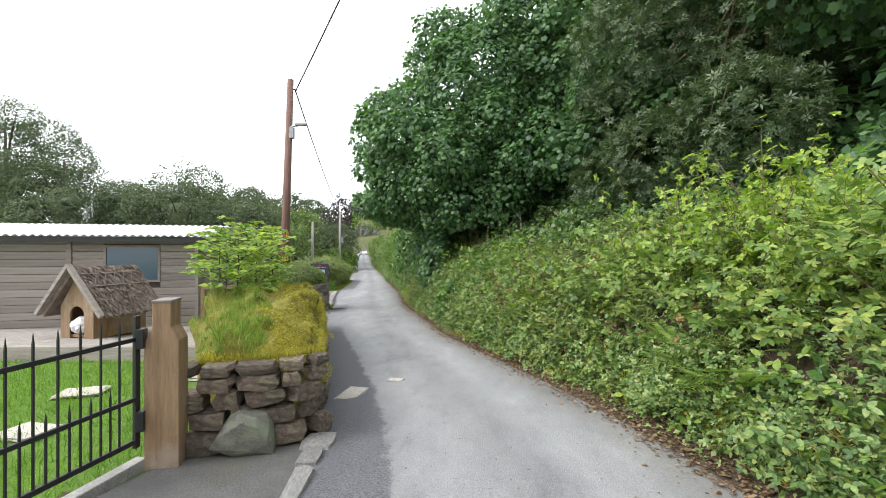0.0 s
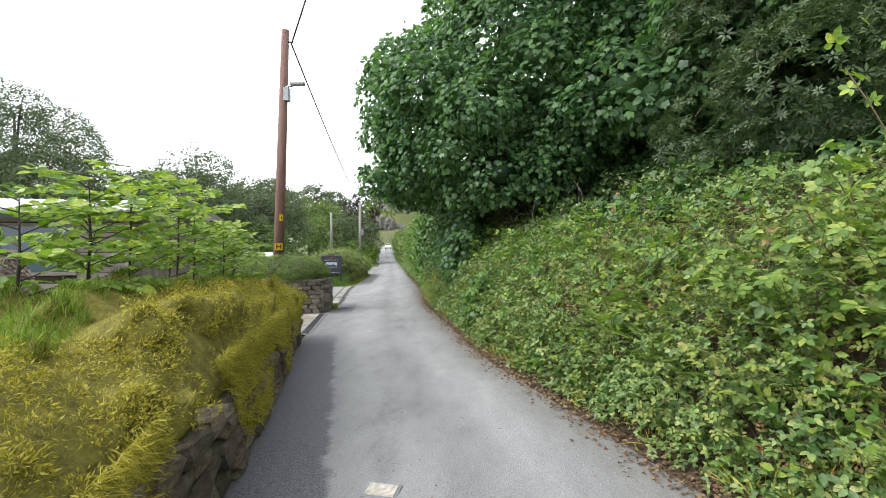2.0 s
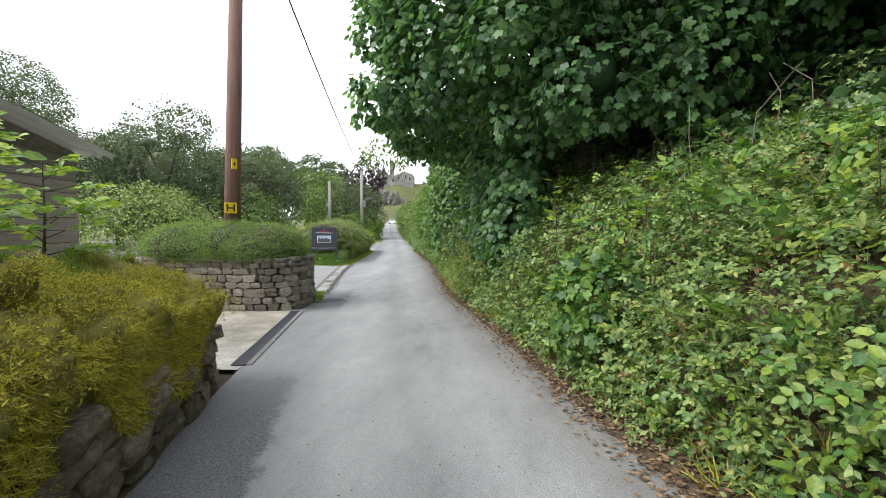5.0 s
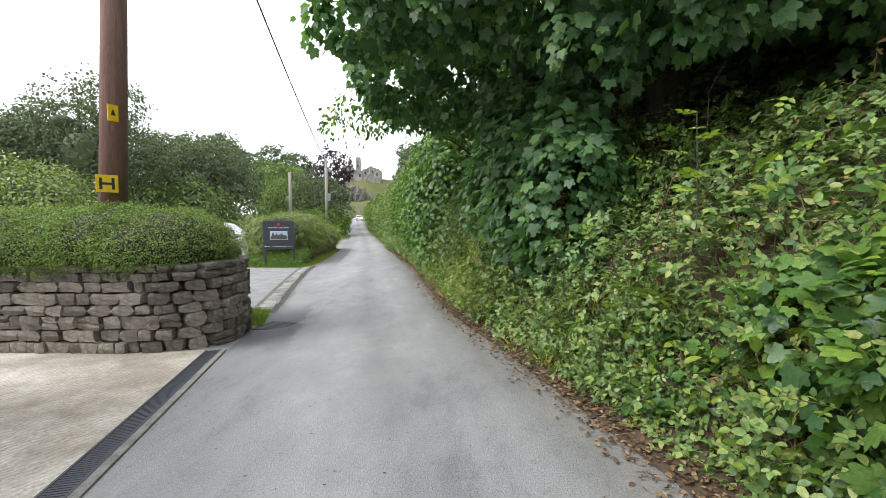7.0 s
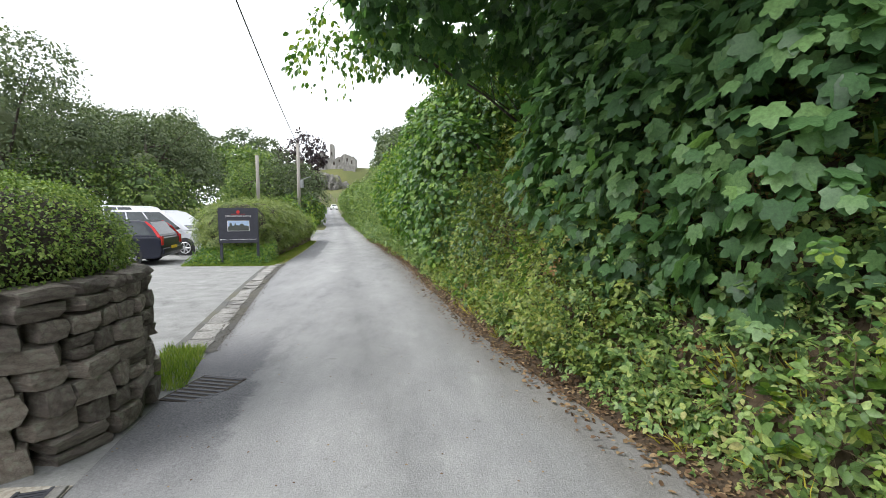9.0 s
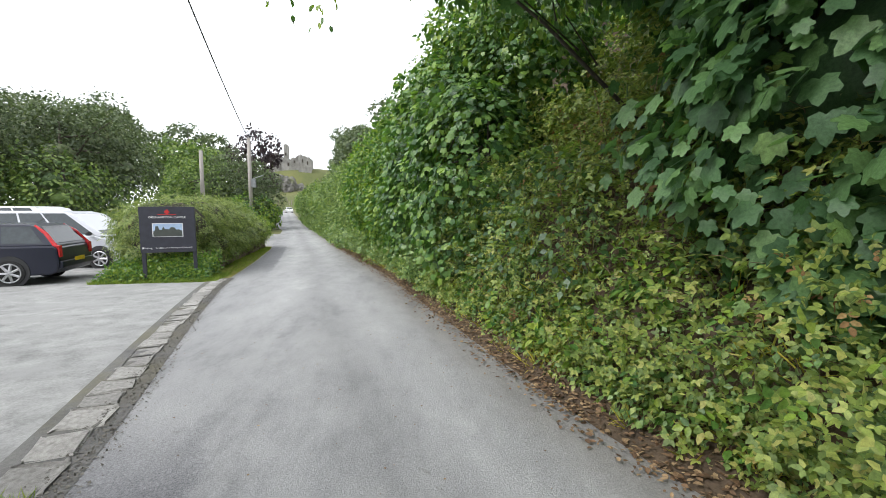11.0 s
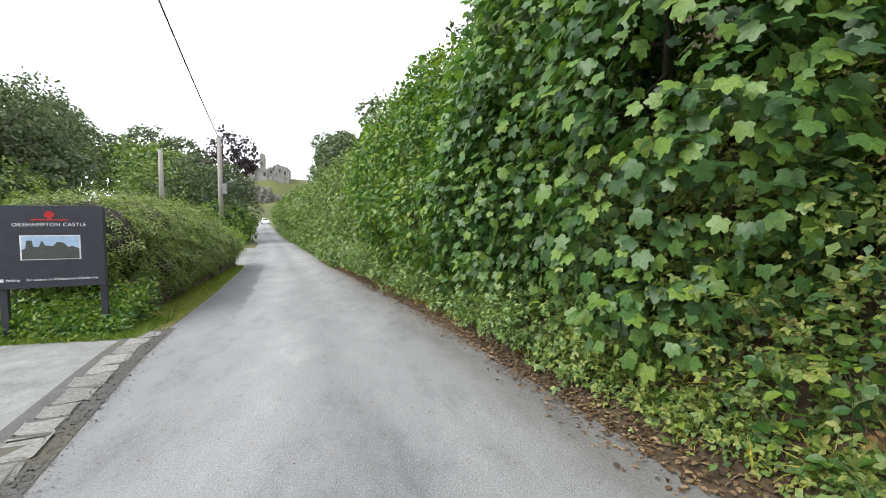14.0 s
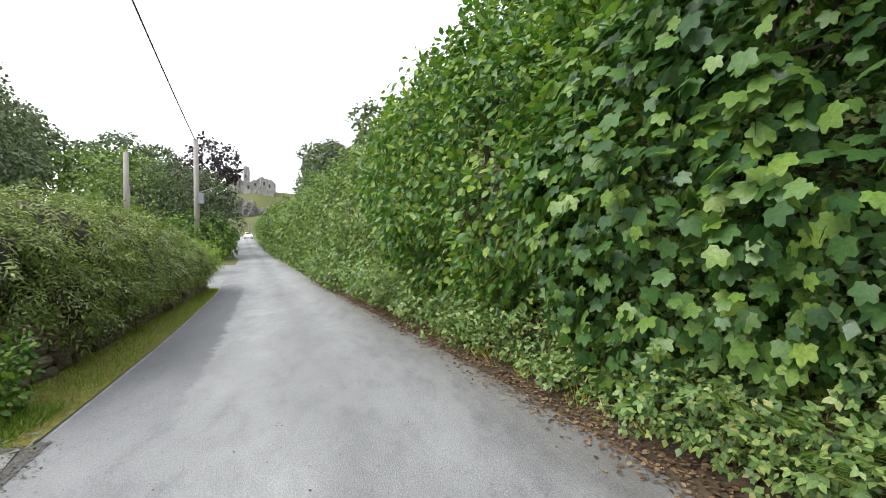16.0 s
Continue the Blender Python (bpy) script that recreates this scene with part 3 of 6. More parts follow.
def thicket(name, n, nodes, y0, y1, d0, d1, length, shape, size, material, label, category="undergrowth", arch=0.9, lean=0.7, clump=0.9, seed=0.0, bare=0.35):
    """Arching canes that root on the bank and carry leaves on both sides, growing in clumps."""
    y, d = rng.uniform(y0, y1, n), rng.uniform(d0, d1, n)
    x = right_x(y) + d
    root = np.stack([x, y, ground_z(x, y)], 1)
    mass = fbm(root, clump, seed) + 0.5 * fbm(root, clump * 2.7, seed + 4)
    keep = mass > rng.uniform(-0.9, -bare + 0.5, n) - 0.25
    root, mass, d = root[keep], mass[keep], d[keep]
    n = len(root)
    up = np.array([0, 0, 1.0])
    head = unit(up + np.stack([-lean * rng.uniform(-0.25, 1.0, n), rng.normal(0, 0.35, n), np.zeros(n)], 1))
    ln = length * rng.uniform(0.55, 1.2, n) * np.clip(0.85 + 0.75 * mass, 0.35, 1.6) * np.clip(0.35 + d / 0.7, 0.4, 1)
    ss = np.linspace(0.0, 1.0, nodes + 1)
    pos = root[:, None] + head[:, None] * (ln[:, None] * ss)[..., None] - up * (0.5 * arch * ln[:, None] * ss ** 2)[..., None]
    pos[:, 1:] += rng.normal(0, 0.012, pos[:, 1:].shape)
    seg = (pos[:, 1:] - pos[:, :-1]).reshape(-1, 3)
    at = pos[:, 1:].reshape(-1, 3)
    tang = unit(seg)
    flip = np.tile(np.where(np.arange(nodes) % 2, 1.0, -1.0), n)[:, None]
    side = unit(np.cross(tang, up) + rng.normal(size=at.shape) * 0.35) * flip
    tip = unit(tang * 0.45 + side * 0.8 - up * 0.3 + rng.normal(size=at.shape) * 0.2)
    normal = unit(up * 0.9 + np.array([-0.5, -0.2, 0]) + rng.normal(size=at.shape) * 0.42)
    big = size * rng.uniform(0.6, 1.2, len(at)) * np.repeat(rng.uniform(0.75, 1.2, n), nodes)
    ok = (at[:, 2] > ground_z(at[:, 0], at[:, 1]) + 0.02) & (np.tile(np.arange(nodes), n) >= nodes * 0.2)
    ob = link(name, leaf_mesh(name, shape, at[ok], normal[ok], tip[ok], big[ok], material))
    tagged(ob, label, category, kind="stuff")
    low = pos[:, 0:-1:2][:, :nodes // 2].reshape(-1, 3)
    run = pos[:, 2::2].reshape(-1, 3) - low
    st = link("canes", leaf_mesh("canes", ROD, low, np.tile([0.1, 0.3, 1.0], (len(low), 1)), run, np.linalg.norm(run, axis=1), M_CANE), ob)
    st["kind"] = "stuff"
    return ob


# low growth close to the soil
carpet("bramble_bank", 1500, 7, 0.12, 1.0, 11.0, 0.15, 2.2, 0.45, TRIPLE, 0.062, G_BRAMBLE, "tangled bramble covering the roadside bank")
carpet("bramble_bank", 1100, 7, 0.13, 10.5, 16.5, 0.15, 2.6, 0.45, TRIPLE, 0.066, G_BRAMBLE, "tangled bramble covering the roadside bank")
carpet("bramble_bank", 1700, 6, 0.15, 2.0, 12.0, 1.6, 4.2, 0.5, TRIPLE_FAR, 0.088, G_BRAMBLE, "tangled bramble on the upper bank")
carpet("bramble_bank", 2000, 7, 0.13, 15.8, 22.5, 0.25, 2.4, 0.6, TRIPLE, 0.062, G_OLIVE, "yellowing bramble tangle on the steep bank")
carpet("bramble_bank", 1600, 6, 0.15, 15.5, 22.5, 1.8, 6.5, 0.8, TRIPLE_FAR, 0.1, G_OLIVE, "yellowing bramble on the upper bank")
carpet("bramble_bank", 1200, 6, 0.13, 22, 27, 0.25, 1.6, 0.6, TRIPLE, 0.075, G_BRAMBLE, "bramble under the roadside bushes")
carpet("bramble_bank", 1800, 6, 0.16, 26.5, 34, 0.25, 5.0, 1.0, TRIPLE_FAR, 0.1, G_BRAMBLE, "bramble between the roadside bushes")
# arching canes over it, zone by zone along the lane
thicket("raspberry_canes", 760, 11, 1.8, 6.4, 0.8, 3.7, 1.2, FIVE, 0.155, G_CANE, "bright yellow-green raspberry canes on the bank", "shrub", arch=0.5, seed=2.0)
thicket("raspberry_canes", 260, 11, 2.2, 6.0, 1.2, 3.4, 1.5, FIVE, 0.14, G_BRIGHT, "tall fresh raspberry shoots on the bank", "shrub", arch=0.35, lean=0.4, seed=6.0)
thicket("bramble_canes", 1700, 8, 0.6, 11.0, 0.25, 2.4, 0.7, TRIPLE_FOLD, 0.09, G_BRAMBLE, "arching bramble canes with broad three-part leaves", seed=1.0)
thicket("bramble_canes", 900, 8, 5.0, 12.5, 1.8, 4.0, 0.75, TRIPLE_FOLD, 0.095, G_BRAMBLE, "bramble canes along the top of the bank", seed=3.0)
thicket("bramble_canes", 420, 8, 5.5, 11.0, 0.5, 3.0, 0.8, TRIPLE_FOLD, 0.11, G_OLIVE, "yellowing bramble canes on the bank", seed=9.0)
thicket("bramble_canes", 1250, 8, 10.5, 16.8, 0.25, 2.5, 0.75, TRIPLE_FOLD, 0.105, G_BRAMBLE, "arching bramble canes with broad three-part leaves", seed=5.0)
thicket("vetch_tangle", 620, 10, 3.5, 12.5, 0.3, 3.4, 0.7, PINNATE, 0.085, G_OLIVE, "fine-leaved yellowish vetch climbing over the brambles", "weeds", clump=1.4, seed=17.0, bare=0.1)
thicket("vetch_tangle", 420, 10, 10.5, 22.0, 0.3, 2.6, 0.65, PINNATE, 0.085, G_BRAMBLE, "fine-leaved vetch climbing over the brambles", "weeds", clump=1.4, seed=21.0, bare=0.1)
thicket("elder_shoots", 150, 7, 7.0, 15.5, 0.5, 2.4, 0.9, PINNATE, 0.19, G_HAZEL, "light green elder shoots among the brambles", "shrub", arch=0.4, seed=7.0)
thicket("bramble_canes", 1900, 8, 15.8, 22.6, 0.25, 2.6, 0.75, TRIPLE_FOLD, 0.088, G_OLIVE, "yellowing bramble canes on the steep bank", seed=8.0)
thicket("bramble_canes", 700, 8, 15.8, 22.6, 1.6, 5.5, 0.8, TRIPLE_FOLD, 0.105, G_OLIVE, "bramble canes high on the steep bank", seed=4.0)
thicket("bramble_canes", 420, 8, 22, 33, 0.25, 1.4, 0.65, TRIPLE_FOLD, 0.11, G_BRAMBLE, "bramble canes under the roadside bushes", seed=2.5)
thicket("nettle_clumps", 1500, 8, 1.0, 34, 0.2, 0.75, 0.42, OVATE, 0.085, G_HAZEL, "nettles and broad weeds along the lane edge", "weeds", arch=0.25, lean=0.4, clump=1.6, seed=11.0)
thicket("dry_seed_heads", 260, 9, 4.0, 21, 0.6, 2.8, 0.85, TRIPLE, 0.06, G_DEAD, "brown dried seed heads standing among the brambles", "weeds", arch=0.15, lean=0.2, clump=1.3, seed=13.0, bare=0.0)
carpet("elder_shoots", 160, 5, 0.14, 7.0, 21, 0.35, 2.6, 0.7, PINNATE, 0.13, G_HAZEL, "light green elder shoots among the brambles", "shrub")
carpet("dead_bracken", 200, 6, 0.14, 3.0, 21, 0.4, 3.4, 0.5, PINNATE, 0.08, G_DEAD, "brown dying bracken among the brambles", "bracken")
carpet("wood_undergrowth", 2400, 6, 0.2, 4.5, 18, 4.2, 8.0, 0.5, PALM_FAR, 0.11, G_SYCAMORE, "dark leafy undergrowth beneath the trees on the bank")
carpet("wood_undergrowth", 1000, 6, 0.18, 9.5, 17, 2.6, 4.6, 0.5, PALM_FAR, 0.1, G_IVY, "dark leafy undergrowth at the top of the bank")
carpet("hillside_scrub", 3600, 8, 0.3, -6, 34, 5.5, 16, 1.8, RHOMB, 0.24, G_SYCAMORE, "dark green scrub on the wooded hillside", "scrub")
carpet("hillside_scrub", 4200, 8, 0.6, -10, 120, 12, 60, 3.0, TUFT, 0.5, G_FAR, "dense distant woodland undergrowth on the hillside", "scrub")
carpet("nettle_fringe", 4500, 9, 0.09, 1, 34, 0.22, 0.8, 0.35, RHOMB, 0.05, G_BRAMBLE, "low nettles and weeds along the lane edge", "weeds")
carpet("dry_grass_tufts", 420, 14, 0.07, 1, 34, 0.15, 0.9, 0.16, BLADE, 0.14, G_MOSS, "dry yellow grass among the roadside weeds", "grass", droop=-0.6)


def tree(name, base, top, blobs, leaf, label, density, per, spread, shape, size, trunk_r=0.2, category="tree", droop=0.5, limbs=6, seed=0.0, above=None, depth=0.3, rough=0.18, bark=None, order=0.5, core=0.0):
    """A tapered trunk with limbs that reach into the crown, and a crown of many leaves."""
    if base[0] > right_x(base[1]):
        base = (base[0], base[1], min(base[2], float(ground_z(base[0], base[1])) - 0.05))
    t = empty(name, pose(*base), label, category)
    inv = pose(*base).inverted()
    b, tp = Vector(base), Vector(top)
    bm = bmesh.new()
    mid = b.lerp(tp, 0.5) + Vector((0.12 * trunk_r, 0.3 * trunk_r, 0))
    tube(bm, [Vector((0, 0, -0.3)), mid - b, tp - b], [trunk_r * 1.25, trunk_r * 0.8, trunk_r * 0.25], 8)
    part("trunk", bm, bark or M_BARK, t, smooth=True)
    for i in range(min(limbs, len(blobs) * 2)):
        bl = blobs[i % len(blobs)]
        end = Vector(bl[:3]) + Vector((rng.uniform(-0.6, 0.6) * bl[3], rng.uniform(-0.6, 0.6) * bl[4], rng.uniform(-0.1, 0.6) * bl[5]))
        start = b.lerp(tp, 0.3 + 0.6 * i / limbs)
        bend = start.lerp(end, 0.55) + Vector((0, 0, 0.12 * (end - start).length))
        bm = bmesh.new()
        tube(bm, [start - b, bend - b, end - b], [trunk_r * 0.4, trunk_r * 0.22, trunk_r * 0.06], 6)
        part("limb", bm, bark or M_BARK, t, smooth=True)
    me = foliage("crown", blobs, density, per, spread, shape, size, leaf, droop=droop, seed=seed, above=above, depth=depth, rough=rough, order=order)
    me.transform(inv)
    c = link("crown", me, t)
    c["kind"] = "stuff"
    # added solid core, blocks light so the gaps in the crown go dark
    if core:
        tw = shell_core("crown_shade_core", [(q[0] - base[0], q[1] - base[1], q[2] - base[2], *q[3:]) for q in blobs], core, leaf, t)
        tw["kind"] = "stuff"
    return t


clear_road = lambda x, y: ground_z(x, y) + np.where((x < right_x(y) + 0.2) & (x > left_x(y)), 2.2, 0.1)
# the big sycamore over the lane, with smaller boughs standing out of its outline
boughs = []
for bx, by, bz, br in ((-2.5, 15.1, 3.1, 0.6), (-2.5, 15.6, 4.4, 0.7), (-2.2, 16.0, 6.2, 0.8), (-0.9, 16.5, 7.4, 0.9), (0.7, 15.0, 7.9, 1.1), (1.6, 13.4, 5.6, 1.0), (0.2, 13.2, 4.4, 0.9), (-1.1, 13.9, 5.2, 0.8), (2.6, 13.2, 4.2, 0.9), (-0.4, 13.7, 3.5, 0.7), (-2.6, 17.6, 3.4, 0.7), (2.6, 14.4, 8.9, 1.2), (-0.4, 16.4, 8.7, 0.9), (0.3, 16.2, 9.6, 1.1)):
    boughs.append((bx, by, bz, br * 1.15, br, br * 0.8))
tree("sycamore_tree", (1.3, 15.6, 0.2), (0.8, 15.7, 8.5), [(-1.3, 15.3, 4.0, 1.6, 1.5, 1.4), (-1.0, 16.6, 5.2, 1.9, 1.9, 1.8), (0.6, 18.4, 4.2, 1.9, 1.9, 1.8), (-1.9, 18.4, 3.3, 1.5, 1.3, 0.9), (0.7, 13.7, 3.0, 1.0, 0.8, 0.9), (1.8, 13.5, 3.1, 1.0, 0.8, 0.8), (-0.2, 14.5, 2.8, 0.7, 0.6, 0.8), (0.4, 15.2, 4.6, 2.9, 2.2, 2.2), (1.4, 14.6, 4.2, 1.6, 1.5, 1.1), (-0.6, 16.2, 5.8, 2.6, 2.6, 2.0), (1.8, 15.4, 6.9, 3.0, 2.8, 2.4), (0.0, 17.6, 3.4, 1.5, 2.2, 1.6), (-0.2, 17.2, 1.2, 1.0, 1.5, 1.5)] + boughs, G_SYCAMORE, "large dark green sycamore overhanging the lane", 12, 11, 0.25, PALM, 0.112, 0.26, limbs=12, core=0.34, above=clear_road, order=0.28, droop=0.75, rough=0.3)
tree("sycamore_tree", (5.2, 14.5, 3.0), (5.4, 14.5, 10), [(3.4, 12.8, 4.6, 1.5, 1.3, 1.1), (4.6, 11.2, 4.6, 1.1, 0.9, 0.9), (5.6, 10.0, 4.9, 1.1, 1.0, 0.9), (3.9, 12.2, 4.3, 1.2, 1.0, 0.9), (4.9, 11.4, 5.6, 1.5, 1.4, 1.0), (2.8, 13.6, 4.0, 1.1, 1.0, 0.9), (4.6, 14.6, 7.2, 2.8, 2.6, 2.6), (6.8, 13.0, 8.2, 3.2, 3, 3.0), (4.2, 15.6, 9.6, 3, 3, 2.2)], G_SYCAMORE, "tall dark green sycamore on the bank", 8.5, 10, 0.3, PALM, 0.128, 0.26, limbs=8, seed=3, core=0.34, order=0.24, droop=0.75)
tree("rhododendron", (7.6, 9.6, 4.4), (7.0, 9.4, 9.5), [(5.6, 10.2, 6.4, 2.4, 2.0, 1.9), (6.9, 8.6, 6.6, 2.4, 2.2, 2.0), (7.4, 11.4, 8.4, 2.6, 2.4, 2.0), (5.2, 11.2, 5.0, 1.7, 1.5, 1.2), (4.7, 9.4, 3.5, 1.1, 1.3, 1.0), (5.5, 7.8, 3.8, 1.2, 1.3, 1.1), (4.3, 11.0, 3.2, 0.9, 1.0, 0.8)], G_WILLOW, "grey-green rhododendron with tangled grey stems", 19, 5, 0.24, WHORL, 0.17, 0.14, limbs=14, seed=5, droop=0.0, order=0.3, bark=M_CANE)
tree("sycamore_tree", (8.6, 5.6, 4.8), (8.2, 5.4, 10), [(7.0, 5.8, 6.6, 2.2, 2.3, 2.0), (8.0, 4.4, 7.6, 2.6, 2.6, 2.2), (7.6, 7.4, 8.4, 2.4, 2.4, 2)], G_SYCAMORE, "sycamore hanging over the bank", 9, 10, 0.28, PALM, 0.135, 0.22, limbs=6, seed=9, core=0.34, order=0.24, droop=0.75)
# roadside bushes further on
tree("hazel_bush", (-0.9, 22.6, -0.4), (-0.9, 22.6, 3.2), [(-1.35, 21.9, 1.0, 1.0, 1.3, 1.7), (-1.3, 23.4, 1.6, 1.35, 1.8, 2.2), (-0.4, 22.4, 2.8, 1.3, 1.5, 1.4), (-1.9, 24.6, 0.7, 0.9, 1.4, 1.4)], G_BUSH, "dense green sycamore and hazel bush by the lane", 30, 8, 0.2, PALM, 0.088, 0.05, "bush", limbs=8, seed=2, order=0.28, droop=0.75)
tree("hazel_bush", (-0.6, 24.8, -0.2), (-0.7, 24.8, 3.2), [(-0.9, 24.6, 2.7, 1.2, 1.4, 1.5), (-1.75, 25.6, 1.3, 0.85, 1.1, 1.6), (-0.9, 23.0, 3.4, 1.1, 1.2, 1.0)], G_HAZEL, "yellow-green hazel bush by the lane", 30, 11, 0.2, OVATE, 0.1, 0.05, "bush", limbs=8, seed=6)
tree("hazel_bush", (-2.2, 27.6, -0.6), (-2.2, 27.6, 2.8), [(-2.3, 26.8, 0.9, 0.9, 1.5, 1.6), (-2.4, 28.6, 1.2, 1.3, 1.8, 2.1), (-1.4, 27.6, 2.4, 1.4, 1.6, 1.5)], G_HAZEL, "green hazel bush beside the lane", 22, 12, 0.22, OVATE, 0.11, 0.05, "bush", limbs=6, seed=4)


def hedgerow(name, y0, y1, off, half, h, leaf, label, density=9, per=10, size=0.12, step=2.2, seed=0.0, shape=RHOMB, order=0.5, droop=0.5):
    blobs = []
    y = y0
    while y < y1:
        k = 0.8 + 0.4 * rng.random()
        x = float(right_x(y)) + off
        blobs.append((x, y, float(ground_z(x, y)) + h * 0.4 * k, half, step * 0.85, h * 0.62 * k))
        y += step
    me = foliage("hedgerow", blobs, density, per, 0.2, shape, size, leaf, seed=seed, order=order, droop=droop)
    return tagged(link(name, me), label, "hedge", kind="stuff")


hedgerow("hedgerow", 30, 46, 0.95, 0.85, 3.0, G_SHRUB, "tall mixed hedgerow along the lane", 14, 10, 0.11)
hedgerow("hedgerow", 46, 112, 1.2, 1.1, 3.2, G_SHRUB, "distant mixed hedgerow along the lane", 5, 8, 0.2, 4.0)
hedgerow("sycamore_scrub", 15.2, 17.8, 0.85, 0.6, 2.3, G_SYCAMORE, "low sycamore boughs covering the bank", 22, 8, 0.108, 0.9, shape=PALM, order=0.22, droop=0.8)
hedgerow("ivy_bank", 19.2, 26, 0.6, 0.35, 1.1, G_IVY, "dark ivy under the roadside bushes", 16, 10, 0.085, 1.1)
carpet("verge_weeds", 2600, 6, 0.2, 33, 78, 0.05, 1.2, 0.6, RHOMB, 0.13, G_SHRUB, "weeds along the far lane edge", "weeds")

# wooded hillside on the far right and trees on the left
def far_tree(x, y, h, w, leaf, label, name="distant_tree", size=0.3, density=4.0, seed=0.0):
    z = float(ground_z(x, y))
    bl = []
    for k in range(11):
        a, q = rng.uniform(0, 6.28), rng.random()
        zz = rng.uniform(0.3, 0.88)
        spread_ = w * 0.75 * math.sqrt(max(0.05, 1 - ((zz - 0.5) / 0.5) ** 2))
        r = w * rng.uniform(0.28, 0.5)
        bl.append((x + math.cos(a) * spread_, y + math.sin(a) * spread_, z + h * zz, r, r, r * rng.uniform(0.6, 0.95)))
    bl += [(x, y, z + h * 0.55, w * 0.75, w * 0.75, h * 0.38)]
    t = tree(name, (x, y, z), (x, y, z + h * 0.85), bl, leaf, label, density * 0.74, 7, 0.45, TUFT, size, w * 0.05, limbs=8, seed=seed, rough=0.35)
    # added filler blobs that shut out the sky and darken the lower crown
    inner = shell_core("dark_filler_core", [(b[0] - x, b[1] - y, b[2] - z, *b[3:]) for b in bl if b[2] < z + h * 0.7], 0.3, leaf, t)
    inner["kind"] = "stuff"
    return t


for i, (x, y, h, w) in enumerate([(-20.5, 33, 9.4, 3.6), (-26, 36, 8.0, 4), (-35, 34, 14.5, 5.5), (-17.3, 38, 7.2, 3.1), (-42, 30, 13, 6), (-31, 44, 9.5, 5), (-28.5, 32, 11.0, 4.2), (-24.5, 41, 9.2, 4), (-19.2, 42, 8.4, 3.5), (-13.5, 52, 6.0, 3)]):
    far_tree(x, y, h, w, G_FAR, "dark green tree beyond the car park", "tree", 0.15, 13, i)
for i, (x, y, h, w, g) in enumerate([(-30, 62, 12, 4.5, G_FAR), (-26, 75, 13.5, 4.5, G_FAR), (-22.5, 62, 9, 3.5, G_SHRUB), (-16.2, 66, 11.2, 2.9, G_COPPER), (-19.8, 60, 8.5, 2.6, G_SHRUB), (-23, 82, 11, 4, G_FAR), (-36, 70, 12, 5, G_FAR)]):
    far_tree(x, y, h, w, g, "copper beech with purple leaves" if g is G_COPPER else "tree in the valley beyond the lane", "distant_tree", 0.34, 3.6, i + 10)
for i, (x, y, h, w) in enumerate([(-4.5, 66, 7.5, 3.6), (-5, 90, 10, 4.6), (1, 56, 6.5, 4.0), (-7, 104, 10, 4.2), (4, 46, 5.5, 4.0), (5, 38, 4.5, 3.4), (8, 60, 7, 4.5), (6, 78, 8, 5)]):
    far_tree(x, y, h, w, G_FAR, "dark green tree on the wooded hillside", "hillside_tree", 0.32, 4, i + 20)
# shrubs behind the car park
for i, (x, y, h, w) in enumerate([(-16.0, 36, 4.2, 2.4), (-18.5, 34, 4.2, 2.4), (-22, 33, 4.4, 2.6), (-26, 32, 4.4, 2.6), (-30, 30, 4.5, 2.8), (-15.5, 50, 5.6, 2.6)]):
    far_tree(x, y, h, w, G_SHRUB, "broad green shrub behind the car park", "shrub", 0.16, 8, i + 30)

# four of the high sycamore crowns are added to block sky light
for i, (x, y, z, r, g) in enumerate([(2.6, 20.5, 4.4, 2.2, G_HAZEL), (7.6, 2.4, 5.2, 1.8, G_WILLOW), (10.5, 7.5, 9.2, 3.2, G_SYCAMORE), (9.5, 2.0, 8.6, 3.0, G_SYCAMORE), (12.5, 15, 11.5, 3.6, G_SYCAMORE), (8.6, 19.5, 9.6, 3.0, G_SYCAMORE), (2.2, 24.5, 4.6, 2.4, G_HAZEL), (1.0, 29, 3.8, 2.2, G_HAZEL), (6.0, 18, 7.5, 3.2, G_SYCAMORE), (9.5, 12, 9.0, 3.4, G_SYCAMORE), (5.4, 23, 7.0, 3.0, G_WILLOW)]):
    b0 = (x, y, float(ground_z(x, y)) - 0.1)
    tree("bush_or_shade_crown", b0, (x, y, z + r * 0.5), [(x, y, z, r, r, r * 0.85), (x - r * 0.5, y - r * 0.4, z - r * 0.35, r * 0.7, r * 0.7, r * 0.7), (x + r * 0.4, y + r * 0.4, z + r * 0.4, r * 0.7, r * 0.7, r * 0.6)], g, "leafy bank growth, in part added as shade crowns", 9, 10, 0.24, RHOMB, 0.11, 0.06, "bush", limbs=5, seed=40 + i)
for i, (x, y, z, rx, ry, rz, g) in enumerate([(-9.9, 18.6, 0.3, 2.0, 1.6, 1.7, G_ARCH), (-9.7, 40, -0.6, 1.2, 1.3, 0.9, G_BRIGHT), (-12, 50, 0.2, 2, 3.5, 1.6, G_HAZEL), (-14, 58, 0.3, 2, 4, 1.6, G_FAR), (-17.5, 70, 0.6, 2, 7, 1.6, G_FAR)]):
    tree("round_shrub", (x, y, float(road_z(y)) - 0.05), (x, y, z + rz * 0.3), [(x, y, z, rx, ry, rz)], g, "rounded yellow-green shrub at the lane side" if g is G_BRIGHT else "rounded green leafy garden shrub", 34 if y < 45 else 7, 9, 0.14, RHOMB, 0.075 if y < 45 else 0.2, 0.05, "shrub", limbs=2, seed=60 + i)

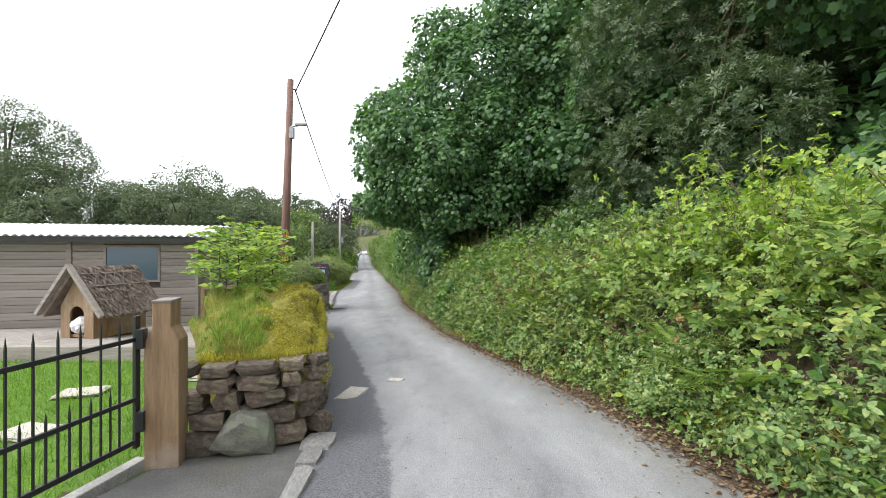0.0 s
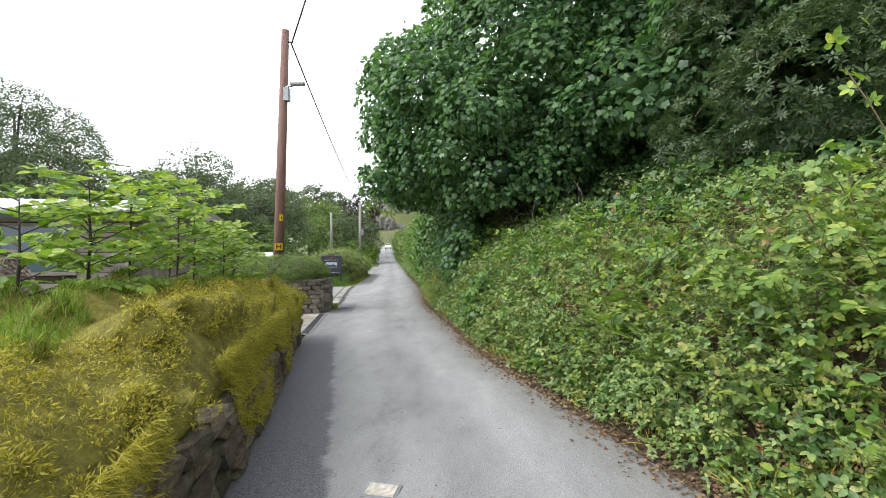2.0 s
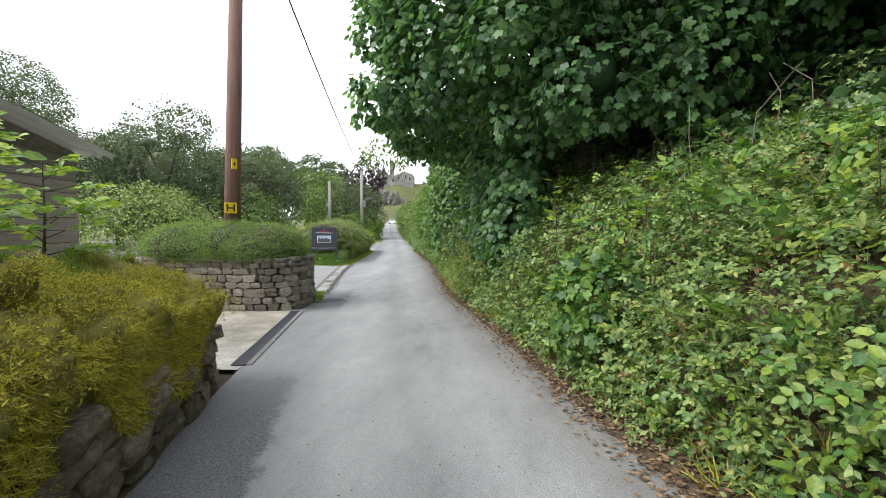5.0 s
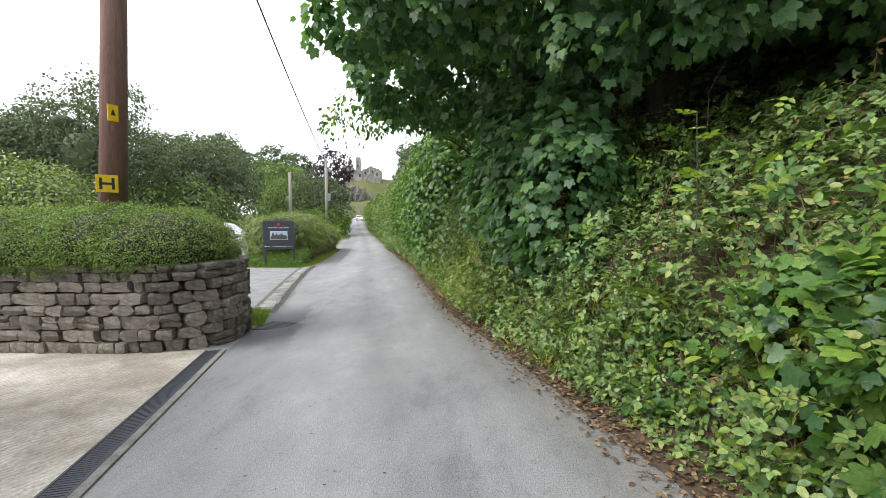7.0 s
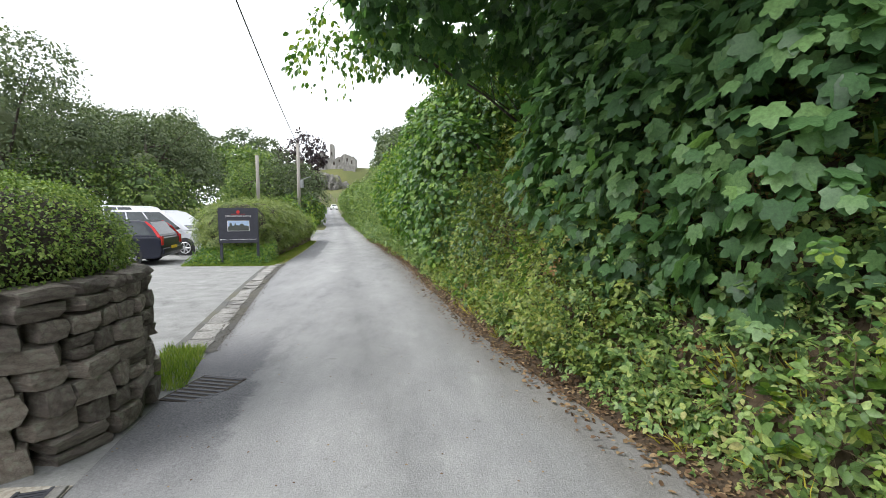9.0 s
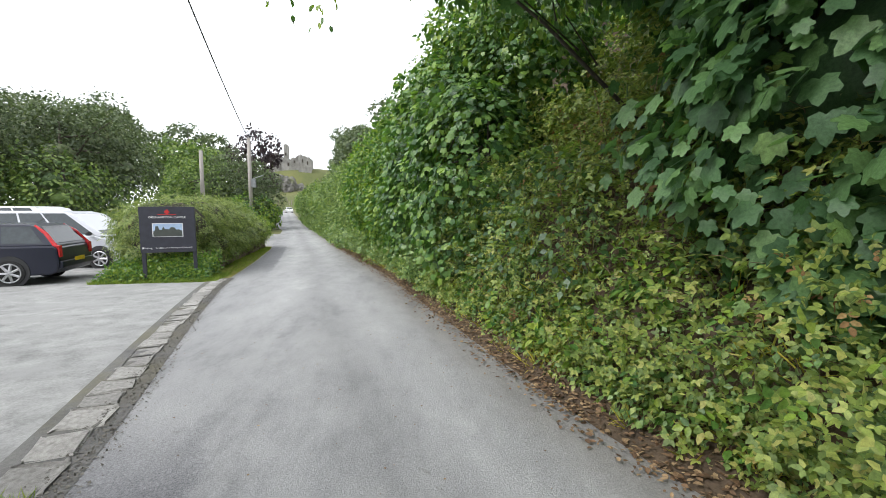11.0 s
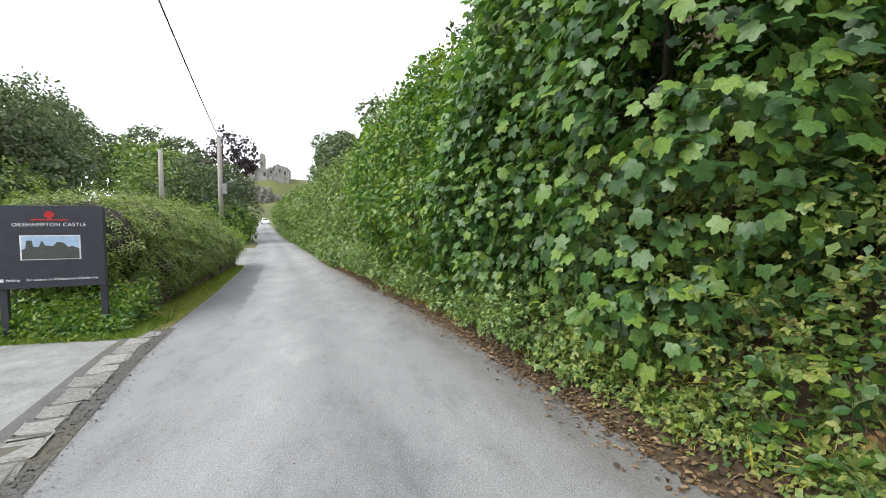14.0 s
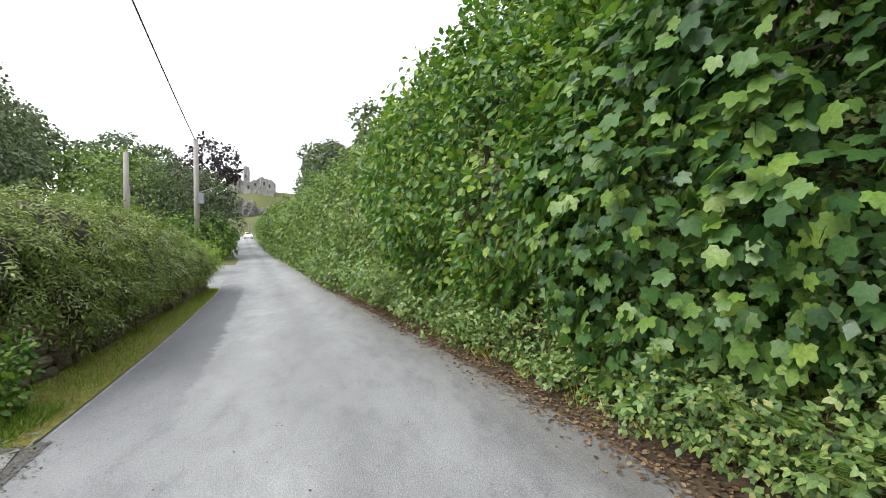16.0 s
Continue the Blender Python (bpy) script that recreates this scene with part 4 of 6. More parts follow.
tree("overhanging_branch", (0.2, 19.4, 1.6), (-2.9, 18.7, 3.0), [(-2.2, 18.9, 2.9, 0.9, 0.8, 0.45), (-3.0, 18.4, 2.75, 0.7, 0.7, 0.4), (-1.2, 19.2, 2.8, 0.9, 0.8, 0.5), (-3.5, 19.0, 2.6, 0.5, 0.6, 0.35)], G_HAZEL, "thin branch with drooping leaves over the lane", 14, 9, 0.2, OVATE, 0.085, 0.022, "branch", limbs=8, droop=1.0, depth=0.6, seed=71)

# a young sycamore and an elder shoot low on the bank
tree("sycamore_sapling", (0.35, 11.7, -0.3), (0.3, 11.7, 0.9), [(0.25, 11.5, 0.0, 0.45, 0.6, 0.55), (0.35, 12.2, 0.15, 0.4, 0.5, 0.45)], G_BUSH, "young green sycamore seedling at the lane edge", 45, 7, 0.14, PALM, 0.08, 0.02, "sapling", limbs=4, seed=91)
pinna_me = leaf_mesh("elder_leaf", PINNATE, np.zeros((1, 3)), np.array([[0, 0, 1.0]]), np.array([[0, 1.0, 0]]), np.array([1.0]), G_BRIGHT)
for ex, ey, ez in ((0.75, 11.9, 0.45), (0.1, 13.2, 0.4), (1.6, 8.9, 0.7)):
    el = empty("elder_shoot", pose(ex, ey, ez), "tall elder shoot standing above the brambles", "shoot")
    part("stem", tube(bmesh.new(), [(0, 0, -0.5), (0.02, -0.03, 0.4), (-0.03, -0.05, 1.05)], [0.007, 0.006, 0.003], 6), M_BARK, el)
    for k in range(7):
        o = link("leaf", pinna_me, el)
        o.matrix_basis = pose(-0.02, -0.04, 0.5 + 0.09 * k, 0, 0, 137 * k) @ pose(0, 0, 0, 25 - 6 * k * 0.3) @ Matrix.Scale(0.22 - 0.012 * k, 4)


# ---- stones ----
def stone_meshes(kind, material, count=18, jag=0.11):
    """Rough rounded blocks about 1 m in each direction, to be scaled."""
    out = []
    for i in range(count):
        bm = bmesh.new()
        bmesh.ops.create_cube(bm, size=1)
        bmesh.ops.subdivide_edges(bm, edges=bm.edges[:], cuts=1, use_grid_fill=True)
        for v in bm.verts:
            k = max(abs(v.co.x), abs(v.co.z))
            edge = sum(abs(abs(c) - 0.5) < 1e-4 for c in v.co)
            v.co *= (1.02, 1.0, 0.95, 0.88)[edge]
            v.co += Vector((random.uniform(-jag, jag), random.uniform(-jag, jag) * 0.7, random.uniform(-jag, jag))) * 0.8
        me = bpy.data.meshes.new(kind)
        bm.to_mesh(me)
        bm.free()
        me.materials.append(material)
        out.append(me)
    return out


STONES = stone_meshes("stone", M_STONE)
STONES_DARK = stone_meshes("stone", M_STONE_DARK)


def stone_face(parent, path, foot, height, courses, long, meshes, depth=0.22, skip=0.0):
    """Lay rough courses of stones along a path of (x, y), facing right of the way it runs. foot and height are functions of the distance along it."""
    pts = [Vector((x, y, 0)) for x, y in path]
    cum = [0.0]
    for a, b in zip(pts, pts[1:]):
        cum.append(cum[-1] + (b - a).length)

    def at(s):
        i = max(k for k in range(len(cum) - 1) if cum[k] <= s + 1e-6)
        t = (s - cum[i]) / max(cum[i + 1] - cum[i], 1e-6)
        return pts[i].lerp(pts[i + 1], min(t, 1.0)), (pts[i + 1] - pts[i]).normalized()

    z = 0.0
    for hc in courses:
        s = random.uniform(-0.2, 0.0)
        while s < cum[-1]:
            w = random.uniform(*long) * (1.3 if random.random() < 0.2 else 1.0)
            mid = min(max(s + w / 2, 0), cum[-1] - 0.001)
            w_in = min(s + w, cum[-1]) - max(s, 0)
            p, t = at(mid)
            if z + hc * 0.6 <= height(mid) and w_in > 0.07 and random.random() >= skip:
                split = random.random() < 0.22 and hc > 0.13
                for k in range(2 if split else 1):
                    hh = hc / 2 if split else hc
                    ob = new("stone", random.choice(meshes))
                    ob.matrix_world = Matrix.Translation((p.x, p.y, foot(mid) + z + hh * (k + 0.5))) @ Matrix.Rotation(math.atan2(t.y, t.x) + random.uniform(-0.05, 0.05), 4, 'Z') @ Matrix.Rotation(random.uniform(-0.07, 0.07), 4, 'Y') @ Matrix.Translation((0, random.uniform(-0.03, 0.02), 0)) @ Matrix.Diagonal((w_in * random.uniform(0.93, 1.0), depth * random.uniform(0.85, 1.15), hh * random.uniform(0.92, 1.02), 1))
                    ob.parent = parent
            s += w
        z += hc


M_MOSS = surface("moss_and_earth", (0.07, 0.06, 0.016), (0.34, 0.31, 0.05), 14, 60, 0.95, relief=0.9, depth=0.03)
# ---- raised bed with its stone face by the garden gate ----
bed_w = lambda y: np.interp(y, [3.5, 5.5, 11.3], [0.85, 1.7, 1.7])


bed_rise = lambda y: np.interp(y, [3.5, 4.2, 5.2, 6.5, 11.2], [0.84, 1.1, 1.4, 1.48, 1.42])
BED_U = [0.1, 0.1, 0.05, 0.09, 0.2, 0.34, 0.55, 0.8, 0.97, 1.0]
BED_H = [-0.15, 0.32, 0.42, 0.54, 0.64, 0.71, 0.76, 0.72, 0.5, -0.2]


def bed_lump(v):
    return 0.15 * fbm(v, 3.3, 1.0) + 0.15 * fbm(v, 7.0, 4.0) + 0.06 * fbm(v, 15.0, 2.0)


def bed_mesh():
    """A lumpy mossy mound."""
    ys = np.arange(3.55, 11.0, 0.04)
    t = np.linspace(0, 9, 90)
    us, hs = np.interp(t, range(10), BED_U), np.interp(t, range(10), BED_H)
    U, Y = np.meshgrid(us, ys)
    H = np.repeat(hs[None], len(ys), 0)
    X = left_x(Y) - np.where(U < 0.2, U, 0.2 + (U - 0.2) / 0.8 * (bed_w(Y) - 0.2))
    Z = road_z(Y) + np.where(H > 0, H * bed_rise(Y), H) + 0.04 * np.sin(Y * 2.3) * (H > 0.5)
    v = np.stack([X.ravel(), Y.ravel(), Z.ravel()], 1)
    lump = bed_lump(v)
    soft = np.clip((H.ravel() - 0.3) / 0.2, 0, 1)
    v[:, 0] += lump * soft
    v[:, 2] += np.abs(lump) * soft
    w = len(t)
    i = (np.arange(len(ys) - 1)[:, None] * w + np.arange(w - 1)[None]).ravel()
    n = (len(ys) - 1) * w
    return mesh_from("wall_1", v, [np.stack([i, i + 1, i + w + 1, i + w], 1), np.array([list(range(w - 1, -1, -1)), [n + k for k in range(w)]])], M_MOSS)


wall_1 = tagged(link("wall_1", bed_mesh()), "low brown rubble stone wall of a raised bed", "wall", kind="structure")
near_end = [(-1.98, 3.35), (-1.6, 3.42), (-1.25, 3.56), (-1.12, 3.75)]
stone_face(wall_1, near_end, lambda s: float(road_z(3.5)) + 0.02, lambda s: 0.68, [0.18, 0.15, 0.14, 0.12, 0.09], (0.14, 0.34), STONES_DARK, 0.26)
face = [(float(left_x(y)) - 0.1, y) for y in np.arange(3.75, 10.9, 0.4)] + [(float(left_x(11.0)) - 0.15, 10.95), (float(left_x(11.0)) - 0.45, 11.08), (float(left_x(11.0)) - 1.5, 11.1)]
stone_face(wall_1, face, lambda s: float(road_z(min(3.75 + s, 11.4))), lambda s: 0.62, [0.17, 0.15, 0.13, 0.12], (0.16, 0.4), STONES_DARK, 0.24, 0.1)
bm = bmesh.new()
bmesh.ops.create_icosphere(bm, subdivisions=2, radius=0.56)
for v_ in bm.verts:
    v_.co *= 1 + 0.3 * noise.noise(v_.co * 2.2 + Vector((3, 1, 7))) + 0.1 * noise.noise(v_.co * 6)
    v_.co = Vector([max(-0.42, min(0.42, c)) for c in v_.co])
    v_.co.x *= 1.0 - 0.55 * (v_.co.z + 0.2)
M_LICHEN = surface("lichened_boulder", (0.09, 0.09, 0.07), (0.3, 0.3, 0.24), 4, 30, 0.9, relief=0.9, depth=0.02, stain=(0.22, 0.26, 0.16), stain_scale=3)
big = part("stone", bm, M_LICHEN, wall_1, "large grey-green lichened boulder", pose(-1.52, 3.33, float(road_z(3.4)) + 0.17, 4, 14, 14) @ Matrix.Diagonal((0.52, 0.3, 0.38, 1)))

# kerb stones by the gate
KERBS = stone_meshes("kerb_stone", M_SETT, 4, 0.06)
for i, (x, y, l, w) in enumerate([(-0.93, 2.2, 0.5, 0.13), (-0.95, 2.75, 0.5, 0.13), (-1.0, 3.2, 0.26, 0.16), (-1.02, 3.5, 0.3, 0.26)]):
    k = tagged(link("kerb_stone", KERBS[i % 4], None, "", pose(x, y, float(road_z(y)) - 0.03, 0, 0, 3) @ Matrix.Diagonal((w, l, 0.14, 1))), "worn pale kerb stone at the gateway", "kerb", "kerb stones at the gate")


def blades(name, pts, nrm, size, material, label, lean=0.35, shape=BLADE, category="grass", hang=0.0):
    n = len(pts)
    tip = unit(nrm * (1 - hang) + rng.normal(size=(n, 3)) * lean + np.array([0, 0, -hang]))
    face_n = unit(rng.normal(size=(n, 3)) + np.array([0, 0, 0.3]))
    ob = link(name, leaf_mesh(name, shape, pts, face_n, tip, size * rng.uniform(0.5, 1.3, n), material))
    return tagged(ob, label, category, kind="stuff")


def bed_points(n, u0, u1, y0=3.5, y1=11.0, mounds=False):
    y = rng.uniform(y0, y1, n)
    u = rng.uniform(u0, u1, n)
    x = left_x(y) - np.where(u < 0.2, u, 0.2 + (u - 0.2) / 0.8 * (bed_w(y) - 0.2))
    h = np.interp(u, [0.05, 0.09, 0.2, 0.34, 0.55, 0.8, 0.97], [0.42, 0.54, 0.64, 0.71, 0.76, 0.72, 0.5])
    q = np.stack([x, y, road_z(y) + h * bed_rise(y) + 0.04 * np.sin(y * 2.3)], 1)
    lump = bed_lump(q)
    q[:, 0] += lump
    q[:, 2] += np.abs(lump) - 0.005
    return q[(lump > -0.035) | (u > 0.15)] if mounds else q


p = bed_points(32000, 0.48, 0.98)
blades("turf", p, np.tile([0.1, 0, 1.0], (len(p), 1)), 0.075, G_TURF, "lush green turf on the raised bed")
# moss cushions bulging out of the bed's edge, covered in short shoots
cq = bed_points(800, 0.04, 0.42, mounds=True)
cr = rng.uniform(0.03, 0.1, len(cq))
cd = unit(rng.normal(size=(len(cq), 90, 3)) + np.array([0.5, 0, 0.5]))
cp = (cq[:, None] + cd * (cr[:, None, None] * np.array([1.0, 1.3, 0.75]))).reshape(-1, 3)
blades("moss_cushions", cp, cd.reshape(-1, 3), 0.022, G_MOSS, "golden moss cushions on the bed's edge", 0.7, SLIM, category="moss")
p = bed_points(105000, 0.04, 0.64, mounds=True)
blades("mossy_grass", p, np.tile([0.5, 0, 0.6], (len(p), 1)), 0.026, G_MOSS, "yellowish moss and dry grass on the bed's edge", 0.9)
# grass and moss hanging over the stones, in patches
y = rng.uniform(3.8, 10.95, 70000)
h = rng.random(len(y)) ** 0.7
p = np.stack([left_x(y) + 0.04 - 0.06 * h, y, road_z(y) + 0.1 + 0.52 * h * bed_rise(y)], 1)
p = p[fbm(p * np.array([1, 1, 0.6]), 1.9, 5.0) + 0.9 * h[:len(p)] > 0.42]
blades("hanging_moss", p, np.tile([0.8, 0, 0.0], (len(p), 1)), 0.06, G_MOSS, "moss and dry grass hanging over the stone face", 0.8, hang=0.4)
a = rng.uniform(0, 1, 9000)
p = np.stack([-1.98 + 0.86 * a, 3.42 + 0.3 * a * a + rng.uniform(0.0, 0.16, 9000), np.full(9000, float(road_z(3.5)) + 0.6) + rng.uniform(0, 0.1, 9000)], 1)
blades("turf_fringe", p, np.tile([0, -0.5, 0.7], (len(p), 1)), 0.07, G_MOSS, "dry grass fringe over the wall end", 0.5)
# lawn behind the gate
n = 50000
y = rng.uniform(0.2, 5.95, n)
x = rng.uniform(-8.0, -2.05, n)
k = x < left_x(y) - bed_w(y) - 0.1
k &= x < gate_x(y) - 0.06
p = np.stack([x, y, np.full(n, -0.12)], 1)[k]
blades("lawn", p, np.tile([0, 0, 1.0], (len(p), 1)), 0.075, G_LAWN, "bright green mown lawn behind the gate", 0.5)
for x, y, a in ((-3.2, 2.6, 10), (-3.5, 3.6, -8), (-3.9, 4.6, 15), (-2.9, 5.2, 5)):
    bm = boxed(-0.2, 0.2, -0.14, 0.14, 0, 0.03, 0.012)
    for v in bm.verts:
        v.co.x += random.uniform(-0.03, 0.03)
        v.co.y += random.uniform(-0.03, 0.03)
    ob = part("stepping_stone", bm, M_CONCRETE, None, "", pose(x, y, -0.11, 0, 0, a))
    tagged(ob, "pale flat stepping stone in the lawn", "stepping stone", "stepping stones in the lawn")
edge = part("sleeper_edging", boxed(-12, -3.15, 5.93, 6.06, -0.14, 0.09, 0.015), M_TIMBER)
tagged(edge, "grey timber sleeper edging between lawn and gravel", "edging", kind="structure")

# young beeches on the bed
def sapling(x, y, z, h):
    """A thin stem with nearly level branches and two ranks of leaves along each."""
    t = empty("beech_sapling", pose(x, y, z), "young yellow-green beech sapling on the bank", "sapling")
    part("stem", tube(bmesh.new(), [(0, 0, -0.08), (0.03, 0.02, h * 0.5), (0.0, 0.05, h)], [0.012, 0.009, 0.003], 6), M_BARK, t, smooth=True)
    at, tips = [], []
    for k in range(18):
        q = 0.2 + 0.78 * k / 17
        a = 2.4 * k + rng.uniform(-0.4, 0.4)
        out = np.array([math.cos(a), math.sin(a), rng.uniform(0.1, 0.55)])
        side = np.array([-math.sin(a), math.cos(a), 0.0])
        ln = h * 0.56 * math.sin(0.7 + 1.9 * q) * rng.uniform(0.6, 1.2)
        c0 = np.array([0.02, 0.03, h * q])
        c1 = c0 + out * ln * 0.6
        c2 = c0 + out * ln + np.array([0, 0, -0.12 * ln])
        part("branch", tube(bmesh.new(), [c0, c1, c2], [0.005, 0.0035, 0.0015], 5), M_BARK, t)
        for twig, base, run, reach in ((0, c0, out, ln), (1, c0 + out * ln * 0.4, unit(out + side * 0.8), ln * 0.5), (2, c0 + out * ln * 0.5, unit(out - side * 0.8), ln * 0.5)):
            m = max(4, int(reach / 0.032))
            for j in range(m):
                w = 0.25 + 0.75 * (j + 1) / m
                sd = side if j % 2 else -side
                at.append(base + run * reach * w + np.array([0, 0, -0.12 * reach * w * w]))
                tips.append(run * 0.7 + sd * 0.75 + np.array([0, 0, -0.15]))
    at, tips = np.array(at), np.array(tips) + rng.normal(size=(len(tips), 3)) * 0.2
    nrm = unit(np.array([0.35, -0.45, 1.0]) + rng.normal(size=at.shape) * 0.45)
    c = link("foliage", leaf_mesh("foliage", OVATE, at, nrm, tips, rng.uniform(0.06, 0.108, len(at)), G_BRIGHT), t)
    c["kind"] = "stuff"
    return t


for i, (y, e, hgt) in enumerate([(6.1, 1.25, 1.05), (6.9, 1.35, 1.3), (7.7, 1.2, 1.25), (8.6, 1.3, 1.2), (9.5, 1.3, 1.05), (10.4, 1.2, 0.95), (5.6, 1.4, 0.8), (6.5, 1.5, 1.0), (8.1, 1.45, 1.1), (9.0, 1.0, 0.9)]):
    x = float(left_x(y)) - e
    z = float(road_z(y)) + 0.72 * float(bed_rise(y)) - 0.03
    sapling(x, y, z, hgt)

# ---- gate and post ----
gp = empty("gate_post", pose(-2.03, 3.13, -0.05, 0, 0, 14), "squared oak gate post with narrowed top", "gate post")
bm = bmesh.new()
prof = [(0.11, -0.15), (0.11, 0.84), (0.06, 0.94), (0.06, 1.12)]
rings = [[bm.verts.new((sx * r, sy * 0.1, z)) for sx, sy in ((-1, -1), (1, -1), (1, 1), (-1, 1))] for r, z in prof]
for r0, r1 in zip(rings, rings[1:]):
    for k in range(4):
        bm.faces.new((r0[k], r0[(k + 1) % 4], r1[(k + 1) % 4], r1[k]))
bm.faces.new(rings[-1]), bm.faces.new(rings[0][::-1])
bmesh.ops.bevel(bm, geom=bm.edges[:], offset=0.006, segments=1, affect='EDGES')
part("post", bm, M_TIMBER_WARM, gp)
part("cap", boxed(-0.065, 0.065, -0.105, 0.105, 1.115, 1.135, 0.005), M_TIMBER, gp, "grey weathered end grain")
for z in (0.22, 0.8):
    part("hinge", boxed(-0.145, -0.1, -0.14, -0.06, z, z + 0.14, 0.006), M_BLACK, gp, "black iron hinge")
gt = empty("garden_gate", pose(-2.16, 3.0, 0.0, 0, 0, -100), "black wrought iron garden gate with spiked bars", "gate")
GL = 2.3
for z, t in ((0.08, 0.035), (0.38, 0.03), (0.8, 0.03)):
    part("rail", boxed(0, GL, -0.012, 0.012, z, z + t, 0.004), M_BLACK, gt)
bar = tube(bmesh.new(), [(0, 0, 0.08), (0, 0, 0.92), (0, 0, 0.985)], [0.008, 0.008, 0.001], 6)
first = part("bar", bar, M_BLACK, gt)
short = part("short_bar", tube(bmesh.new(), [(0, 0, 0.08), (0, 0, 0.46), (0, 0, 0.52)], [0.008, 0.008, 0.001], 6), M_BLACK, gt)
x = 0.13
while x < GL:
    for src, dx in ((first, 0.0), (short, 0.065)):
        o = src.copy()
        scene.collection.objects.link(o)
        o.location.x = x + dx
        x += 0
    x += 0.13
part("end_bar", boxed(-0.02, 0.02, -0.014, 0.014, 0.05, 0.98, 0.004), M_BLACK, gt)
sill = part("threshold", boxed(-0.045, 0.045, -2.4, 0.05, -0.13, -0.035, 0.01), M_SETT, None, "", pose(-2.16, 3.0, 0.0, 0, 0, -10))
tagged(sill, "pale stone threshold under the gate", "threshold", kind="structure")

# ---- shed ----
sh = empty("garden_shed", pose(-5.55, 9.63, -0.36, 0, 0, 13), "large weathered grey timber shed with pale corrugated roof", "shed")
SW, SD, SH = 7.0, 3.2, 2.08
part("core", boxed(-SW + 0.02, -0.02, 0.03, SD, 0, SH), M_JOINT_SHADE, sh, "dark shed interior shell")
bh = 0.16
plank = boxed(-0.5, 0.5, -0.012, 0.012, 0, bh - 0.008, 0.004)
plank_me = bpy.data.meshes.new("plank")
plank.to_mesh(plank_me)
plank.free()
plank_me.materials.append(M_TIMBER)
WX0, WX1, WZ0, WZ1 = -1.84, -0.75, 1.08, 1.9
k = 0
while k * bh < SH - 0.02:
    z = k * bh
    spans = [(-SW, -2.52), (-2.44, 0)] if not (WZ0 - 0.05 < z + bh / 2 < WZ1 + 0.02) else [(-SW, -2.52), (-2.44, WX0), (WX1, 0)]
    for a, b in spans:
        o = new("plank", plank_me)
        o.matrix_world = sh.matrix_world @ Matrix.Translation(((a + b) / 2, 0.012, z)) @ Matrix.Rotation(radians(4), 4, 'X') @ Matrix.Diagonal((b - a, 1, 1, 1))
        o.parent = sh
        o.matrix_parent_inverse = sh.matrix_world.inverted()
    for a, b in ((0.0, 0.35), (1.75, SD)):
        o = new("plank", plank_me)
        o.matrix_world = sh.matrix_world @ Matrix.Translation((-0.012, (a + b) / 2, z)) @ Matrix.Rotation(radians(90), 4, 'Z') @ Matrix.Rotation(radians(4), 4, 'X') @ Matrix.Diagonal((b - a, 1, 1, 1))
        o.parent = sh
        o.matrix_parent_inverse = sh.matrix_world.inverted()
    k += 1
part("corner_post", boxed(-0.05, 0.02, -0.03, 0.05, 0, SH, 0.005), M_TIMBER, sh)
part("batten", boxed(-2.53, -2.43, -0.035, 0.0, 0, SH, 0.005), M_TIMBER, sh)
door = link("door", None, sh)
for i in range(10):
    part("door_board", boxed(-0.002, 0.02, 0.36 + 0.139 * i, 0.36 + 0.139 * i + 0.132, 0.05, 1.85, 0.003), M_TIMBER, door)
part("door_lintel", boxed(-0.002, 0.022, 0.35, 1.75, 1.852, SH, 0.004), M_TIMBER, sh)
win = link("window", None, sh)
M_GLASS, gnt, gb, _ = nodes_of("window_glass")
gb.inputs["Base Color"].default_value, gb.inputs["Roughness"].default_value, gb.inputs["Specular IOR Level"].default_value = (0.05, 0.085, 0.125, 1), 0.12, 0.8
part("pane", boxed(WX0 + 0.05, WX1 - 0.05, -0.006, 0.01, WZ0 + 0.05, WZ1 - 0.05), M_GLASS, win, "blue-grey window pane")
for b_ in ((WX0, WX1, WZ1 - 0.05, WZ1), (WX0, WX1, WZ0, WZ0 + 0.05), (WX0, WX0 + 0.05, WZ0 + 0.05, WZ1 - 0.05), (WX1 - 0.05, WX1, WZ0 + 0.05, WZ1 - 0.05)):
    part("window_frame", boxed(b_[0], b_[1], -0.025, 0.02, b_[2], b_[3], 0.004), M_TIMBER, win)
# corrugated sheet, rising to the back
nx, xs = 260, np.linspace(-SW - 0.2, 0.32, 260)
vv = []
for y_, z_ in ((-0.3, SH + 0.02), (1.7, SH + 0.34), (3.5, SH + 0.06)):
    for lift in (0.0, -0.012):
        vv.append(np.stack([xs, np.full(nx, y_), z_ + 0.022 * np.sin(xs * 2 * math.pi / 0.15) + lift], 1))
v = np.concatenate(vv)
i = np.arange(nx - 1)
q = lambda a, b: np.stack([a * nx + i, a * nx + i + 1, b * nx + i + 1, b * nx + i], 1)
part_roof = link("roof", mesh_from("roof", v, [q(0, 2), q(2, 4), q(3, 1), q(5, 3), q(1, 0), q(4, 5)], M_METAL_ROOF), sh, "pale corrugated sheet roof")
gab = bmesh.new()
f0 = [gab.verts.new((-0.01, 0, SH - 0.02)), gab.verts.new((-0.01, SD, SH - 0.02)), gab.verts.new((-0.01, SD, SH + 0.06)), gab.verts.new((-0.01, 1.7, SH + 0.3)), gab.verts.new((-0.01, 0, SH + 0.02))]
r_ = bmesh.ops.extrude_face_region(gab, geom=[gab.faces.new(f0)])
for v_ in r_["geom"]:
    if isinstance(v_, bmesh.types.BMVert):
        v_.co.x -= 0.04
part("gable", gab, M_TIMBER, sh)
